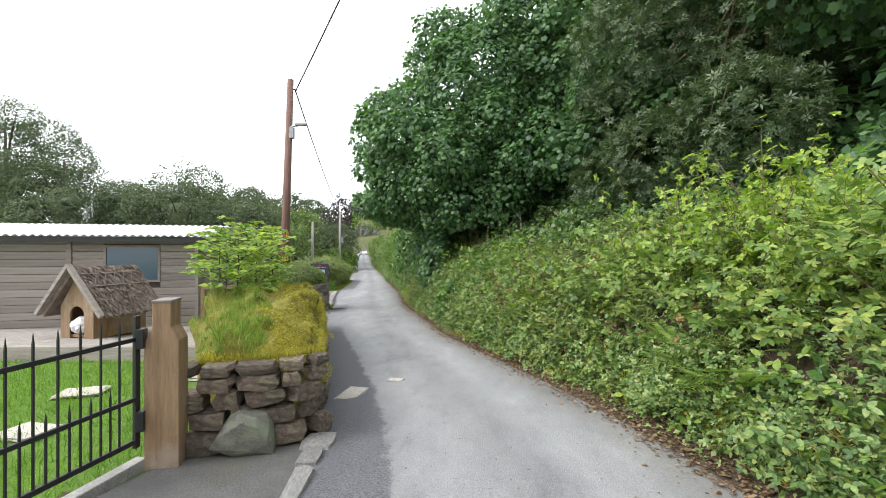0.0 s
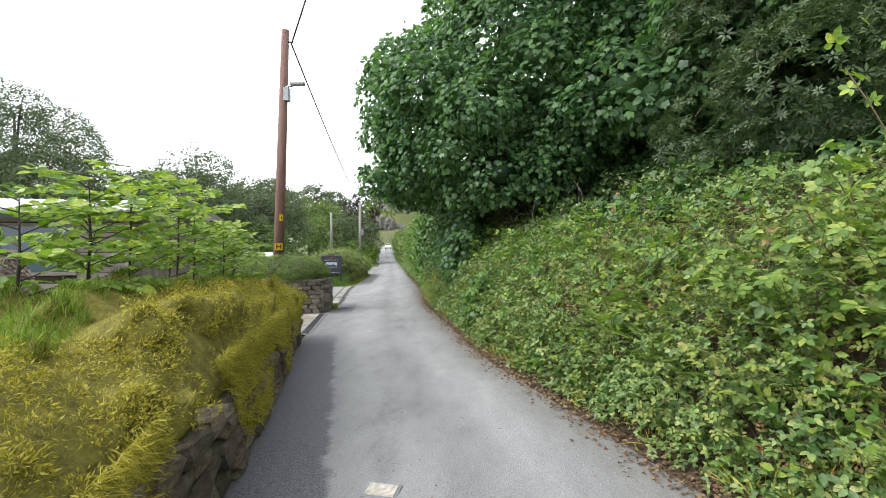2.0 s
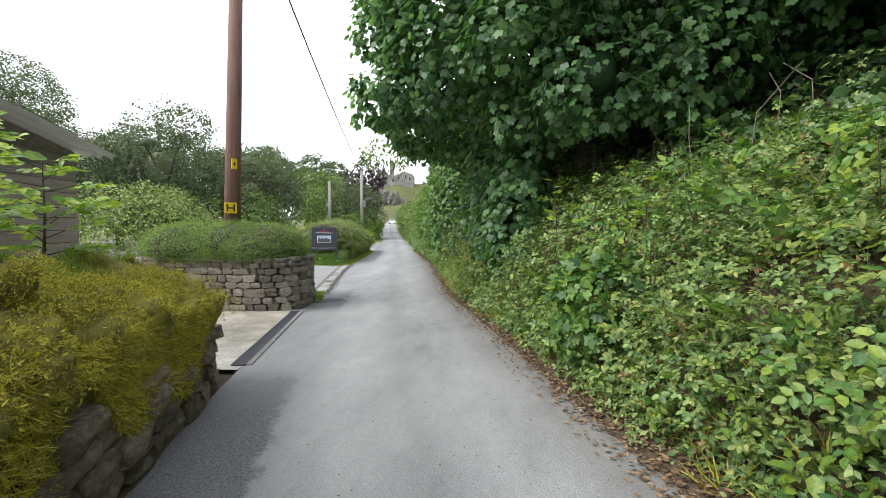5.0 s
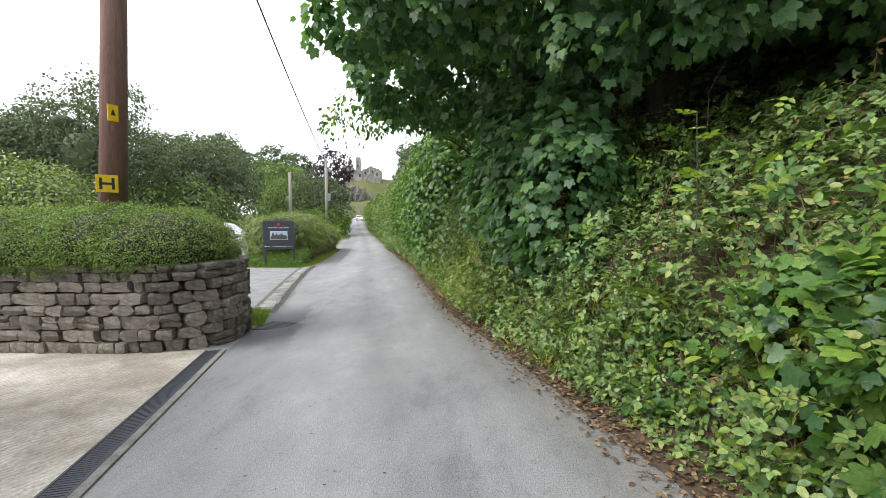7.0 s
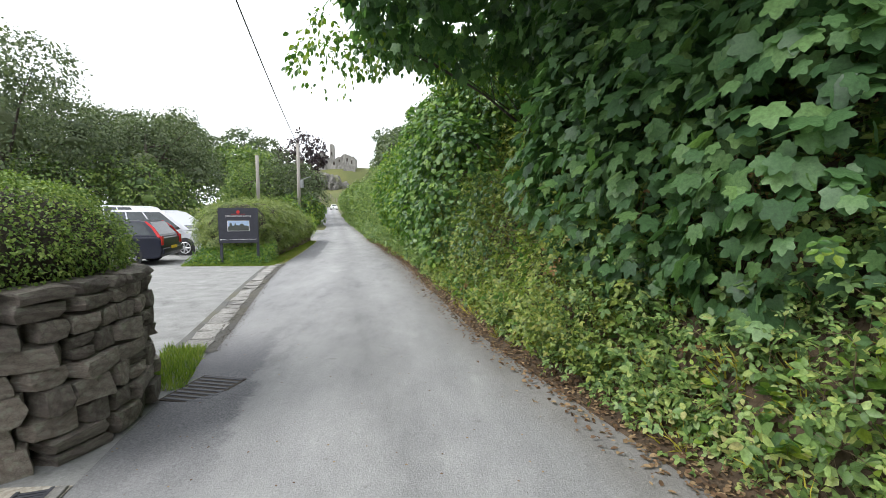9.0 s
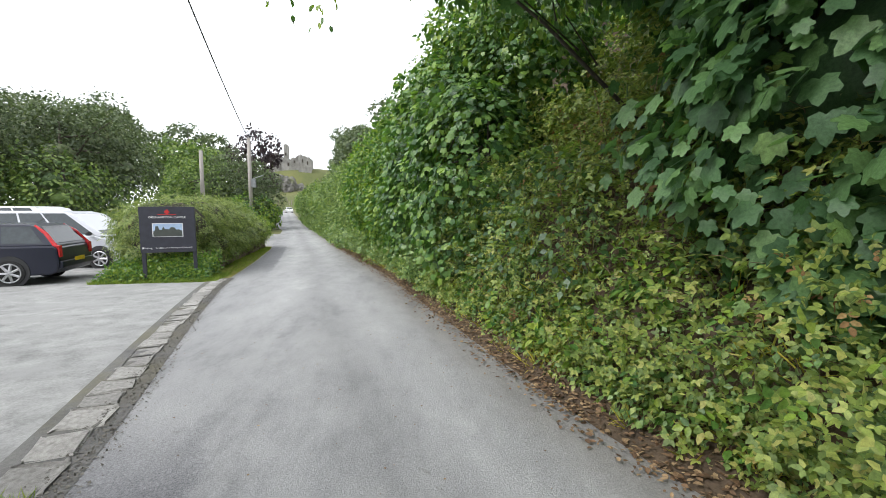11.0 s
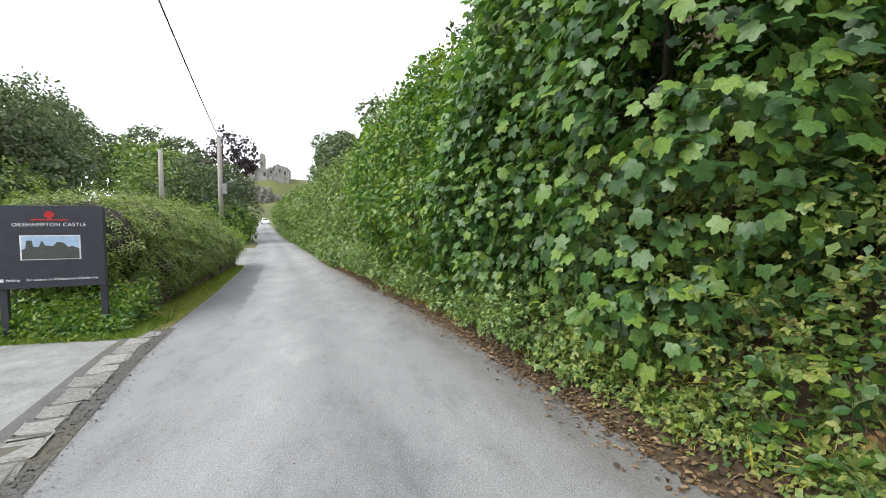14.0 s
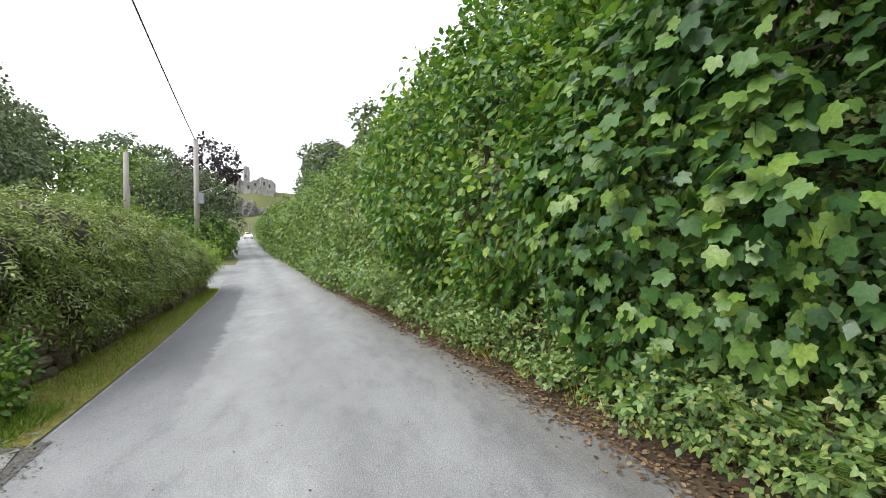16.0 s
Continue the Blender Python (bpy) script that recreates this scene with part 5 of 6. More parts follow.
part("fascia", boxed(-SW - 0.15, 0.28, -0.27, -0.24, SH - 0.12, SH - 0.02, 0.004), M_BLACK, sh, "dark gutter board under the eave")

# low timber barrier beside the shed
tb = empty("timber_barrier", pose(-5.0, 8.9, -0.24, 0, 0, 8), "pale timber barrier frame beside the shed", "barrier")
part("post", boxed(-0.05, 0.03, -0.04, 0.04, 0, 0.85, 0.006), M_TIMBER_WARM, tb)
part("post", boxed(1.1, 1.18, -0.04, 0.04, -0.1, 0.85, 0.006), M_TIMBER_WARM, tb)
part("rail", boxed(-0.05, 1.18, -0.03, 0.03, 0.85, 0.92, 0.006), M_TIMBER_WARM, tb)
bm = tube(bmesh.new(), [(0.02, -0.01, 0.05), (1.1, -0.01, 0.82)], 0.035, 4)
part("brace", bm, M_TIMBER_WARM, tb)

# ---- thatched kennel ----
kn = empty("dog_kennel", pose(-6.28, 7.3, -0.09, 0, 0, -13), "wooden dog kennel with thatched roof on gravel", "kennel")
KW, KD, KH, KR = 0.36, 0.95, 0.55, 1.16
bm = bmesh.new()
arc = [(0.16 * math.cos(radians(a)), 0.4 + 0.16 * math.sin(radians(a))) for a in range(0, 181, 20)]
outer = [(-KW, 0), (-0.16, 0), (-0.16, 0.08), *[(-a, b) for a, b in arc], (0.16, 0.08), (0.16, 0), (KW, 0), (KW, KH), (0, KR - 0.06), (-KW, KH)]
f = bm.faces.new([bm.verts.new((x, 0, z)) for x, z in outer])
r_ = bmesh.ops.extrude_face_region(bm, geom=[f])
for v_ in r_["geom"]:
    if isinstance(v_, bmesh.types.BMVert):
        v_.co.y += 0.03
bmesh.ops.recalc_face_normals(bm, faces=bm.faces[:])
part("front", bm, M_TIMBER_WARM, kn, "oak front with arched entrance")
part("side", boxed(KW - 0.03, KW, 0.031, KD, 0, KH), M_TIMBER_WARM, kn)
part("side", boxed(-KW, -KW + 0.03, 0.031, KD, 0, KH), M_TIMBER_WARM, kn)
part("back", boxed(-KW, KW, KD, KD + 0.03, 0, KH), M_TIMBER_WARM, kn)
part("floor", boxed(-KW + 0.03, KW - 0.03, 0.04, KD - 0.01, 0.02, 0.07), M_TIMBER_WARM, kn)
M_THATCH = surface("heather_thatch", (0.07, 0.05, 0.042), (0.3, 0.24, 0.2), 8, 60, 0.95, relief=0.9, depth=0.02)
G_THATCH = leaf_material("thatch_straw", [(0.15, (0.09, 0.065, 0.055)), (0.5, (0.22, 0.17, 0.14)), (0.9, (0.4, 0.33, 0.27))], 0.1, 0.9, 3.0)
for sgn in (-1, 1):
    bm = bmesh.new()
    o2, i2 = [(0, KR + 0.08), (sgn * 0.66, KH - 0.1)], [(0, KR - 0.08), (sgn * 0.6, KH - 0.18)]
    quad = [o2[0], o2[1], i2[1], i2[0]]
    rr = [[bm.verts.new((x, y_, z)) for x, z in quad] for y_ in (-0.1, KD + 0.12)]
    for kk in range(4):
        bm.faces.new((rr[0][kk], rr[0][(kk + 1) % 4], rr[1][(kk + 1) % 4], rr[1][kk]))
    bm.faces.new(rr[0][::-1]), bm.faces.new(rr[1])
    bmesh.ops.recalc_face_normals(bm, faces=bm.faces[:])
    th = part("thatch", bm, M_THATCH, kn, "brown heather thatch")
    n = 5000
    a, b = rng.random(n), rng.uniform(-0.1, KD + 0.12, n)
    pts = np.stack([sgn * 0.66 * a, b, KR + 0.085 - (KR + 0.18 - KH) * a], 1)
    down = np.tile([sgn * 0.66, 0, -(KR + 0.18 - KH)], (n, 1))
    nn = np.tile([sgn * 0.68, 0, 0.66], (n, 1))
    sm = leaf_mesh("straw", SLIM, pts, unit(nn + rng.normal(size=(n, 3)) * 0.3), unit(unit(down) + nn * 0.12 + rng.normal(size=(n, 3)) * 0.16), rng.uniform(0.06, 0.13, n), G_THATCH)
    ob = link("straw", sm, th)
    ob["kind"] = "stuff"
    bm = bmesh.new()
    for v0, v1 in (((0, -0.13, KR + 0.1), (sgn * 0.7, -0.13, KH - 0.13)),):
        tube(bm, [v0, v1], 0.05, 4)
    part("barge_board", bm, M_TIMBER, kn, "grey barge board")
for z_, u in ((KR - 0.05, 0.2), (KR - 0.25, 0.46)):
    part("binding_rod", tube(bmesh.new(), [(0.66 * u + 0.02, -0.05, KR + 0.11 - 0.79 * u), (0.66 * u + 0.02, KD + 0.05, KR + 0.11 - 0.79 * u)], 0.01, 6), M_TIMBER, kn)
for j in range(5):
    y0_ = 0.05 + j * 0.165
    for flip in (0, 1):
        a, b = (0.2, 0.46) if flip else (0.46, 0.2)
        part("cross_rod", tube(bmesh.new(), [(0.66 * a + 0.025, y0_, KR + 0.115 - 0.79 * a), (0.66 * b + 0.025, y0_ + 0.16, KR + 0.115 - 0.79 * b)], 0.007, 5), M_TIMBER, kn)
bm = bmesh.new()
bmesh.ops.create_icosphere(bm, subdivisions=3, radius=0.17)
for v_ in bm.verts:
    v_.co *= 1 + 0.22 * noise.noise(v_.co * 14)
    v_.co.z *= 0.85
M_WHITE = plain("white_plastic", (0.78, 0.78, 0.8), 0.35)
bag = part("plastic_bag", bm, M_WHITE, None, "", kn.matrix_world @ pose(0, 0.1, 0.22))
tagged(bag, "crumpled white plastic bag inside the kennel", "bag")

# ---- drain channel, grate and covers ----
dr = empty("drain_channel", pose(-3.47, 12.05, float(road_z(12)) + 0.006), "dark slotted drain channel across the driveway", "drain")
dr.matrix_world = Matrix.Translation((-3.44, 11.6, float(road_z(11.6)) + 0.004)) @ Matrix.Rotation(math.atan2(3.3, -0.78), 4, 'Z') @ Matrix.Rotation(-math.atan2(float(road_z(14.9) - road_z(11.6)), 3.4), 4, 'Y')
LN = 3.4
M_IRON = plain("dark_plastic_grate", (0.05, 0.052, 0.065), 0.6)
part("channel", boxed(0, LN, -0.075, 0.075, -0.06, 0.004), M_JOINT_SHADE, dr)
part("concrete_edge", boxed(0, LN, -0.135, -0.076, -0.05, 0.012, 0.006), M_SETT, dr, "pale concrete edging strip")
for sgn in (-0.07, 0.07):
    part("side_rail", boxed(0, LN, sgn - 0.008, sgn + 0.008, -0.03, 0.014), M_IRON, dr)
slat = part("slat", boxed(-0.008, 0.008, -0.062, 0.062, -0.02, 0.011), M_IRON, dr)
for j in range(1, 140):
    o = slat.copy()
    scene.collection.objects.link(o)
    o.location.x = j * LN / 140
gr = empty("road_gully", pose(-4.03, 16.2, float(road_z(16.1)) + 0.017, 0, 0, -14), "iron gully grate at the road edge", "drain cover")
part("frame", boxed(-0.2, 0.2, -0.24, 0.24, -0.05, -0.004), M_JOINT_SHADE, gr)
for j in range(8):
    part("bar", boxed(-0.18, 0.18, -0.22 + j * 0.06, -0.19 + j * 0.06, -0.03, 0.0, 0.004), M_IRON, gr)
for x, y, w, l, rz, lab in ((-1.06, 4.99, 0.13, 0.23, -12, "square steel cover filled with pale concrete"), (-0.62, 5.58, 0.11, 0.08, -8, "small steel cover set in the lane")):
    z = float(road_z(y)) + 0.03 * (1 - (2 * (x - float(left_x(y))) / float(right_x(y) - left_x(y)) - 1) ** 2)
    mc = empty("manhole_cover", pose(x, y, z, 0, 0, rz), lab, "manhole cover")
    part("frame", boxed(-w, w, -l, l, -0.03, 0.006, 0.003), M_STEEL, mc)
    part("infill", boxed(-w + 0.02, w - 0.02, -l + 0.02, l - 0.02, -0.02, 0.011, 0.003), M_CONCRETE, mc)

M_GRIT = surface("dark_grit", (0.04, 0.036, 0.03), (0.2, 0.185, 0.16), 20, 90, 0.95)
# ---- setts along the car park ----
sett_bed = strip("sett_bed", 17.2, 25.4, 0.3, lambda y: left_x(y) - 0.42, lambda y: left_x(y) + 0.06, 3, 0.006, M_TARMAC, zf=road_z)
tagged(sett_bed, "dark gritty joint beside the setts", "pavement", kind="structure")
setts = empty("sett_line", pose(-5, 20, float(road_z(20))), "line of pale granite setts edging the car park", "kerb")
setts["kind"] = "structure"
sett_me = []
for j in range(6):
    bm = boxed(-0.5, 0.5, -0.5, 0.5, -0.5, 0.5, 0.06)
    for v_ in bm.verts:
        v_.co += Vector((random.uniform(-0.09, 0.09), random.uniform(-0.09, 0.09), random.uniform(-0.1, 0.1)))
    me = bpy.data.meshes.new("sett")
    bm.to_mesh(me)
    bm.free()
    me.materials.append(M_SETT)
    sett_me.append(me)
y = 17.35
while y < 25.3:
    l = random.uniform(0.2, 0.34)
    o = new("sett", random.choice(sett_me))
    xm = float(left_x(y + l / 2)) - 0.19
    o.matrix_world = Matrix.Translation((xm, y + l / 2, float(road_z(y)) - 0.042)) @ Matrix.Rotation(radians(12 + random.uniform(-3, 3)), 4, 'Z') @ Matrix.Diagonal((random.uniform(0.2, 0.28), l, 0.11, 1))
    o.parent = setts
    o.matrix_parent_inverse = setts.matrix_world.inverted()
    y += l + 0.045

# ---- second wall with the clipped hedge ----
W2 = [(-11.5, 14.86), (-4.9, 14.92), (-4.62, 15.0), (-4.42, 15.17), (-4.34, 15.4), (-4.34, 15.75), (-4.44, 16.05), (-4.7, 16.3)]
bm = bmesh.new()
ring = [(-11.5, 14.95), (-4.92, 15.0), (-4.57, 15.15), (-4.46, 15.4), (-4.46, 15.75), (-4.62, 16.05), (-4.9, 16.25), (-11.5, 16.3)]
f = bm.faces.new([bm.verts.new((x, y, -1.05)) for x, y in ring])
r_ = bmesh.ops.extrude_face_region(bm, geom=[f])
for v_ in r_["geom"]:
    if isinstance(v_, bmesh.types.BMVert):
        v_.co.z += 1.18
bmesh.ops.recalc_face_normals(bm, faces=bm.faces[:])
wall_2 = tagged(part("wall_2", bm, M_JOINT_SHADE), "coursed grey rubble stone wall with rounded end", "wall", kind="structure")
stone_face(wall_2, W2, lambda s: float(road_z(15)) - 0.03, lambda s: 1.02, [0.17, 0.13, 0.16, 0.11, 0.14, 0.12, 0.1, 0.08], (0.1, 0.28), STONES, 0.24)
for j in range(14):
    o = new("stone", random.choice(STONES))
    o.matrix_world = pose(-8.0 - j * 0.27, 15.0 + random.uniform(0, 0.2), 0.13, 0, 0, random.uniform(-8, 8)) @ Matrix.Diagonal((0.27, 0.4, 0.1, 1))
    o.parent = wall_2
hb = [(-5.15 - 0.5 * j, 15.6, 0.36 + 0.03 * math.sin(j * 2.1), 0.85, 0.95, 0.5) for j in range(4)]
hedge = tagged(link("clipped_hedge", foliage("clipped_hedge", hb, 620, 8, 0.06, RHOMB, 0.024, G_BOX, depth=0.12, rough=0.06)), "clipped domed evergreen hedge on a stone wall", "hedge", kind="stuff")
# solid dark core in place of the shade between the hedge leaves
shell_core("shade_core", hb, 0.86, M_JOINT_SHADE, hedge)
p = np.stack([rng.uniform(-4.6, -4.2, 2600), rng.uniform(16.2, 17.3, 2600), np.full(2600, float(road_z(16.7)))], 1)
p[:, 0] -= (p[:, 1] - 16.2) * 0.3
blades("grass_tuft", p, np.tile([0, 0, 1.0], (len(p), 1)), 0.085, G_TURF, "tuft of grass at the foot of the wall")

# ---- bed with arching shrub, verge and low wall ----
bm = bmesh.new()
b2 = lambda y: float(np.interp(y, [25.9, 26.5, 28.7, 34.6, 35.4], [-7.3, -6.95, -7.2, -7.7, -8.1]))
rows_ = []
for y in np.arange(25.9, 35.5, 0.5):
    x, z = b2(y), float(road_z(y))
    rows_.append([bm.verts.new(c) for c in ((x - 0.1, y, z - 0.1), (x - 0.15, y, z + 0.5), (x - 0.7, y, z + 0.7), (x - 1.25, y, z + 0.3), (x - 1.3, y, z - 0.1))])
for a, b in zip(rows_, rows_[1:]):
    for kk in range(4):
        bm.faces.new((a[kk], a[kk + 1], b[kk + 1], b[kk]))
bm.faces.new(rows_[0]), bm.faces.new(rows_[-1][::-1])
wall_3 = tagged(part("wall_3", bm, M_JOINT_SHADE), "low dark stone retaining wall under a hedge", "wall", kind="structure")
stone_face(wall_3, [(b2(y), y) for y in np.arange(26.2, 35.3, 0.6)], lambda s: float(road_z(26.2 + s)), lambda s: 0.55, [0.13, 0.12, 0.11, 0.1, 0.1], (0.14, 0.34), STONES_DARK, 0.2)
arch_b = [(-7.75, 26.5, 0.05, 0.95, 0.9, 0.85), (-8.15, 26.4, 0.0, 0.62, 0.8, 0.88), (-8.75, 27.0, -0.1, 0.6, 0.8, 0.8), (-7.75, 27.9, 0.1, 0.95, 1.3, 0.85), (-8.1, 29.8, 0.1, 1.1, 1.5, 0.85), (-8.4, 31.8, 0.05, 1.1, 1.5, 0.85), (-8.7, 33.6, -0.05, 1.0, 1.3, 0.8)] + [(b2(y_) - 0.12, y_, -0.32, 0.42, 0.8, 0.42) for y_ in np.arange(27.4, 34.4, 1.1)]
arch = tagged(link("arching_shrub", foliage("arching_shrub", arch_b, 42, 7, 0.16, SPRAY, 0.21, G_ARCH, droop=0.75, rough=0.14, order=0.3)), "arching cotoneaster hedge draped over a low wall", "hedge", kind="stuff")
verge = strip("verge", 25.25, 35.2, 0.3, lambda y: np.interp(y, [25.2, 25.9, 26.5, 28.7, 34.6], [-8.7, -7.4, -7.0, -7.25, -7.75]), lambda y: left_x(y) - 0.03, 5, 0.012, M_MOSS, zf=road_z)
tagged(verge, "mossy earth verge below the low wall", "verge", kind="structure")
# dark core again stands in for shade, here within the draped shrub
shell_core("shade_core", arch_b, 0.78, M_JOINT_SHADE, arch)
n = 22000
y = rng.uniform(25.2, 34.6, n)
u = rng.random(n)
p = np.stack([left_x(y) - 0.05 - u * (left_x(y) - np.interp(y, [25.2, 26.5, 28.7, 34.6], [-8.7, -6.95, -7.2, -7.7])) , y, road_z(y) - 0.01], 1)
blades("grass_verge", p, np.tile([0, 0, 1.0], (n, 1)), 0.07, G_TURF, "strip of mossy green verge below the wall", 0.5)
n = 14000
p = np.stack([rng.uniform(-8.75, -6.3, n), 24.8 + 1.1 * rng.random(n), np.full(n, float(road_z(25.3)))], 1)
blades("grass_verge", p, np.tile([0, 0, 1.0], (n, 1)), 0.1, G_TURF, "weedy grass strip under the sign", 0.5)

n = 2600
fy = rng.random(n)
p = np.stack([rng.uniform(-8.6, -6.55, n), 24.92 + 1.05 * fy, np.full(n, float(road_z(25.6))) + (0.16 + 0.42 * fy) * rng.random(n)], 1)
at_, nr_, tp_ = clusters(p, np.tile([0.2, -0.8, 0.5], (n, 1)), 6, 0.1, 0.3)
tagged(link("weed_patch", leaf_mesh("weed_patch", OVATE, at_, nr_, tp_, rng.uniform(0.03, 0.075, len(at_)), G_HAZEL)), "leafy weeds growing below the sign", "weeds", kind="stuff")
# dark grit along the setts
n = 5000
y = rng.uniform(17.2, 25.3, n)
p = np.stack([left_x(y) + rng.normal(0.0, 0.07, n), y, road_z(y) + 0.012], 1)
tagged(link("grit", leaf_mesh("grit", TUFT, p, unit(np.array([0, 0, 1.0]) + rng.normal(size=(n, 3)) * 0.4), unit(rng.normal(size=(n, 3)) * np.array([1, 1, 0.1])), rng.uniform(0.006, 0.022, n), M_GRIT)), "dark gritty gravel along the setts", "grit", kind="stuff")

# ---- visitor sign ----
sg = empty("information_sign", pose(-7.25, 25.03, -1.04, 0, 0, 12), "dark grey visitor sign board on two posts", "sign")
M_BOARD = plain("slate_grey_board", (0.035, 0.036, 0.05), 0.5)
part("board", boxed(-0.51, 0.51, -0.025, 0.025, 0.66, 1.63, 0.006), M_BOARD, sg)
for x in (-0.47, 0.47):
    part("post", boxed(x - 0.035, x + 0.035, 0.026, 0.09, -0.1, 1.6, 0.005), M_BOARD, sg)
M_RED = plain("red_enamel", (0.6, 0.03, 0.03), 0.5)
M_LETTER = plain("white_letter", (0.8, 0.8, 0.8), 0.5)
emb = link("emblem", None, sg)
for dx, dz in ((-0.024, 0), (0.024, 0), (0, 0.024), (0, -0.024)):
    part("square", boxed(dx - 0.022, dx + 0.022, -0.031, -0.026, 1.52 + dz - 0.022, 1.52 + dz + 0.022), M_RED, emb)


def words(text, size, at, parent, material, name="lettering", spacing=1.0):
    cu = bpy.data.curves.new(name, 'FONT')
    cu.body, cu.size, cu.extrude, cu.align_x, cu.space_character = text, size, 0.002, 'CENTER', spacing
    ob = bpy.data.objects.new(name, cu)
    me = bpy.data.meshes.new_from_object(ob)
    bpy.data.objects.remove(ob)
    me.materials.append(material)
    o = link(name, me, parent)
    o.matrix_basis = pose(*at, 90, 0, 0)
    return o


part("text_bar", boxed(-0.17, 0.17, -0.029, -0.026, 1.455, 1.468), M_RED, sg, "unreadable small red line")
words("OKEHAMPTON CASTLE", 0.06, (0, -0.028, 1.385), sg, M_LETTER, spacing=1.1)
words("for visitors to Okehampton Castle only", 0.042, (0.1, -0.028, 0.745), sg, M_LETTER)
words("Parking", 0.042, (-0.36, -0.028, 0.745), sg, M_LETTER)
part("parking_mark", boxed(-0.475, -0.44, -0.029, -0.026, 0.742, 0.778), M_LETTER, sg)
ph = link("picture", None, sg)
M_PH_SKY, M_PH_DARK = plain("printed_sky", (0.42, 0.55, 0.75), 0.4), plain("printed_ruin", (0.07, 0.08, 0.07), 0.5)
part("white_border", boxed(-0.28, 0.28, -0.028, -0.026, 0.99, 1.28), M_LETTER, ph)
part("printed_sky", boxed(-0.265, 0.265, -0.031, -0.0285, 1.06, 1.27), M_PH_SKY, ph)
bm = bmesh.new()
sil = [(-0.265, 1.0), (0.265, 1.0), (0.265, 1.12), (0.2, 1.15), (0.16, 1.14), (0.12, 1.19), (0.06, 1.2), (0.02, 1.15), (-0.05, 1.16), (-0.08, 1.22), (-0.11, 1.14), (-0.16, 1.15), (-0.17, 1.22), (-0.22, 1.22), (-0.23, 1.13), (-0.265, 1.11)]
bm.faces.new([bm.verts.new((x, -0.033, z)) for x, z in sil])
part("printed_ruin", bm, M_PH_DARK, ph)

# ---- poles and wires ----
pl = empty("utility_pole", pose(-5.87, 15.6, -0.95), "tall reddish brown wooden utility pole with yellow safety signs", "utility pole")
bm = tube(bmesh.new(), [(0, 0, 0), (0.05, 0.25, 4.4), (0.1, 0.5, 8.8)], [0.165, 0.14, 0.11], 16)
part("pole", bm, M_POLE, pl, smooth=True)
M_YELLOW = plain("yellow_plate", (0.75, 0.52, 0.01), 0.45)
hs = part("hydrant_plate", boxed(-0.11, 0.11, -0.012, 0, -0.105, 0.105, 0.004), M_YELLOW, pl, "yellow hydrant sign", pose(0.13, -0.13, 2.08, 0, 0, 40))
for b_ in ((-0.075, -0.045, -0.07, 0.07), (0.045, 0.075, -0.07, 0.07), (-0.045, 0.045, -0.014, 0.014)):
    part("letter_bar", boxed(b_[0], b_[1], -0.016, -0.0125, b_[2], b_[3]), M_BLACK, hs)
wp = part("warning_plate", boxed(-0.06, 0.06, -0.012, 0, -0.1, 0.1, 0.003), M_YELLOW, pl, "small yellow danger plate", pose(0.16, -0.02, 2.95, 0, 0, 65))
bm = bmesh.new()
bm.faces.new([bm.verts.new((x, -0.0135, z)) for x, z in ((-0.03, -0.03), (0.03, -0.03), (0, 0.05))])
part("danger_mark", bm, M_BLACK, wp)
part("junction_box", boxed(0.13, 0.29, 0.25, 0.42, 6.55, 6.95, 0.012), M_STEEL, pl, "grey junction box")
arm = part("lamp_arm", tube(bmesh.new(), [(0.08, 0.36, 6.98), (0.7, 0.2, 7.02)], 0.03, 8), M_STEEL, pl)
part("lamp_head", boxed(0.38, 0.82, 0.12, 0.28, 6.98, 7.08, 0.03), M_STEEL, pl, "small grey street lamp head")
part("cable_bracket", tube(bmesh.new(), [(0.1, 0.48, 8.45), (0.36, 0.45, 8.4)], 0.022, 6), M_BLACK, pl)
for x, y, z, r in ((-11.67, 48.2, 5.7, 0.15), (-14.0, 45.7, 4.4, 0.14)):
    q_ = empty("utility_pole", pose(x, y, -1.15), "slim grey wooden pole behind the hedge", "utility pole")
    part("pole", tube(bmesh.new(), [(0, 0, 0), (0, 0, z + 1.15)], [r, r * 0.8], 12), M_POLE_GREY, q_, smooth=True)
    if z > 5:
        part("lamp_bracket", tube(bmesh.new(), [(0.1, 0, 3.9), (1.0, -0.2, 4.2)], 0.03, 6), M_STEEL, q_)
        part("lamp_box", boxed(0.1, 0.4, -0.15, 0.05, 3.3, 3.9, 0.02), M_STEEL, q_)


def wire(a, b, sag, r, label):
    pts = [Vector(a).lerp(Vector(b), k / 16) - Vector((0, 0, sag * 4 * (k / 16) * (1 - k / 16))) for k in range(17)]
    w = part("overhead_wire", tube(bmesh.new(), pts, r, 5), M_BLACK)
    return tagged(w, label, "cable")


wire((-5.6, 16.15, 7.45), (-11.67, 48.2, 5.6), 0.35, 0.024, "black overhead cable running to the next pole")
wire((-5.6, 16.15, 7.45), (7.9, -3, 15.5), 0.3, 0.024, "black overhead cable running up over the bank")


# ---- tarmac inside the gateway ----
gateway = strip("gateway", -6, 3.45, 0.25, lambda y: gate_x(y) + 0.05, lambda y: left_x(y) + 0.01, 8, 0.004, M_TARMAC, zf=road_z)
tagged(gateway, "dark rough tarmac in front of the garden gate", "pavement", kind="structure")

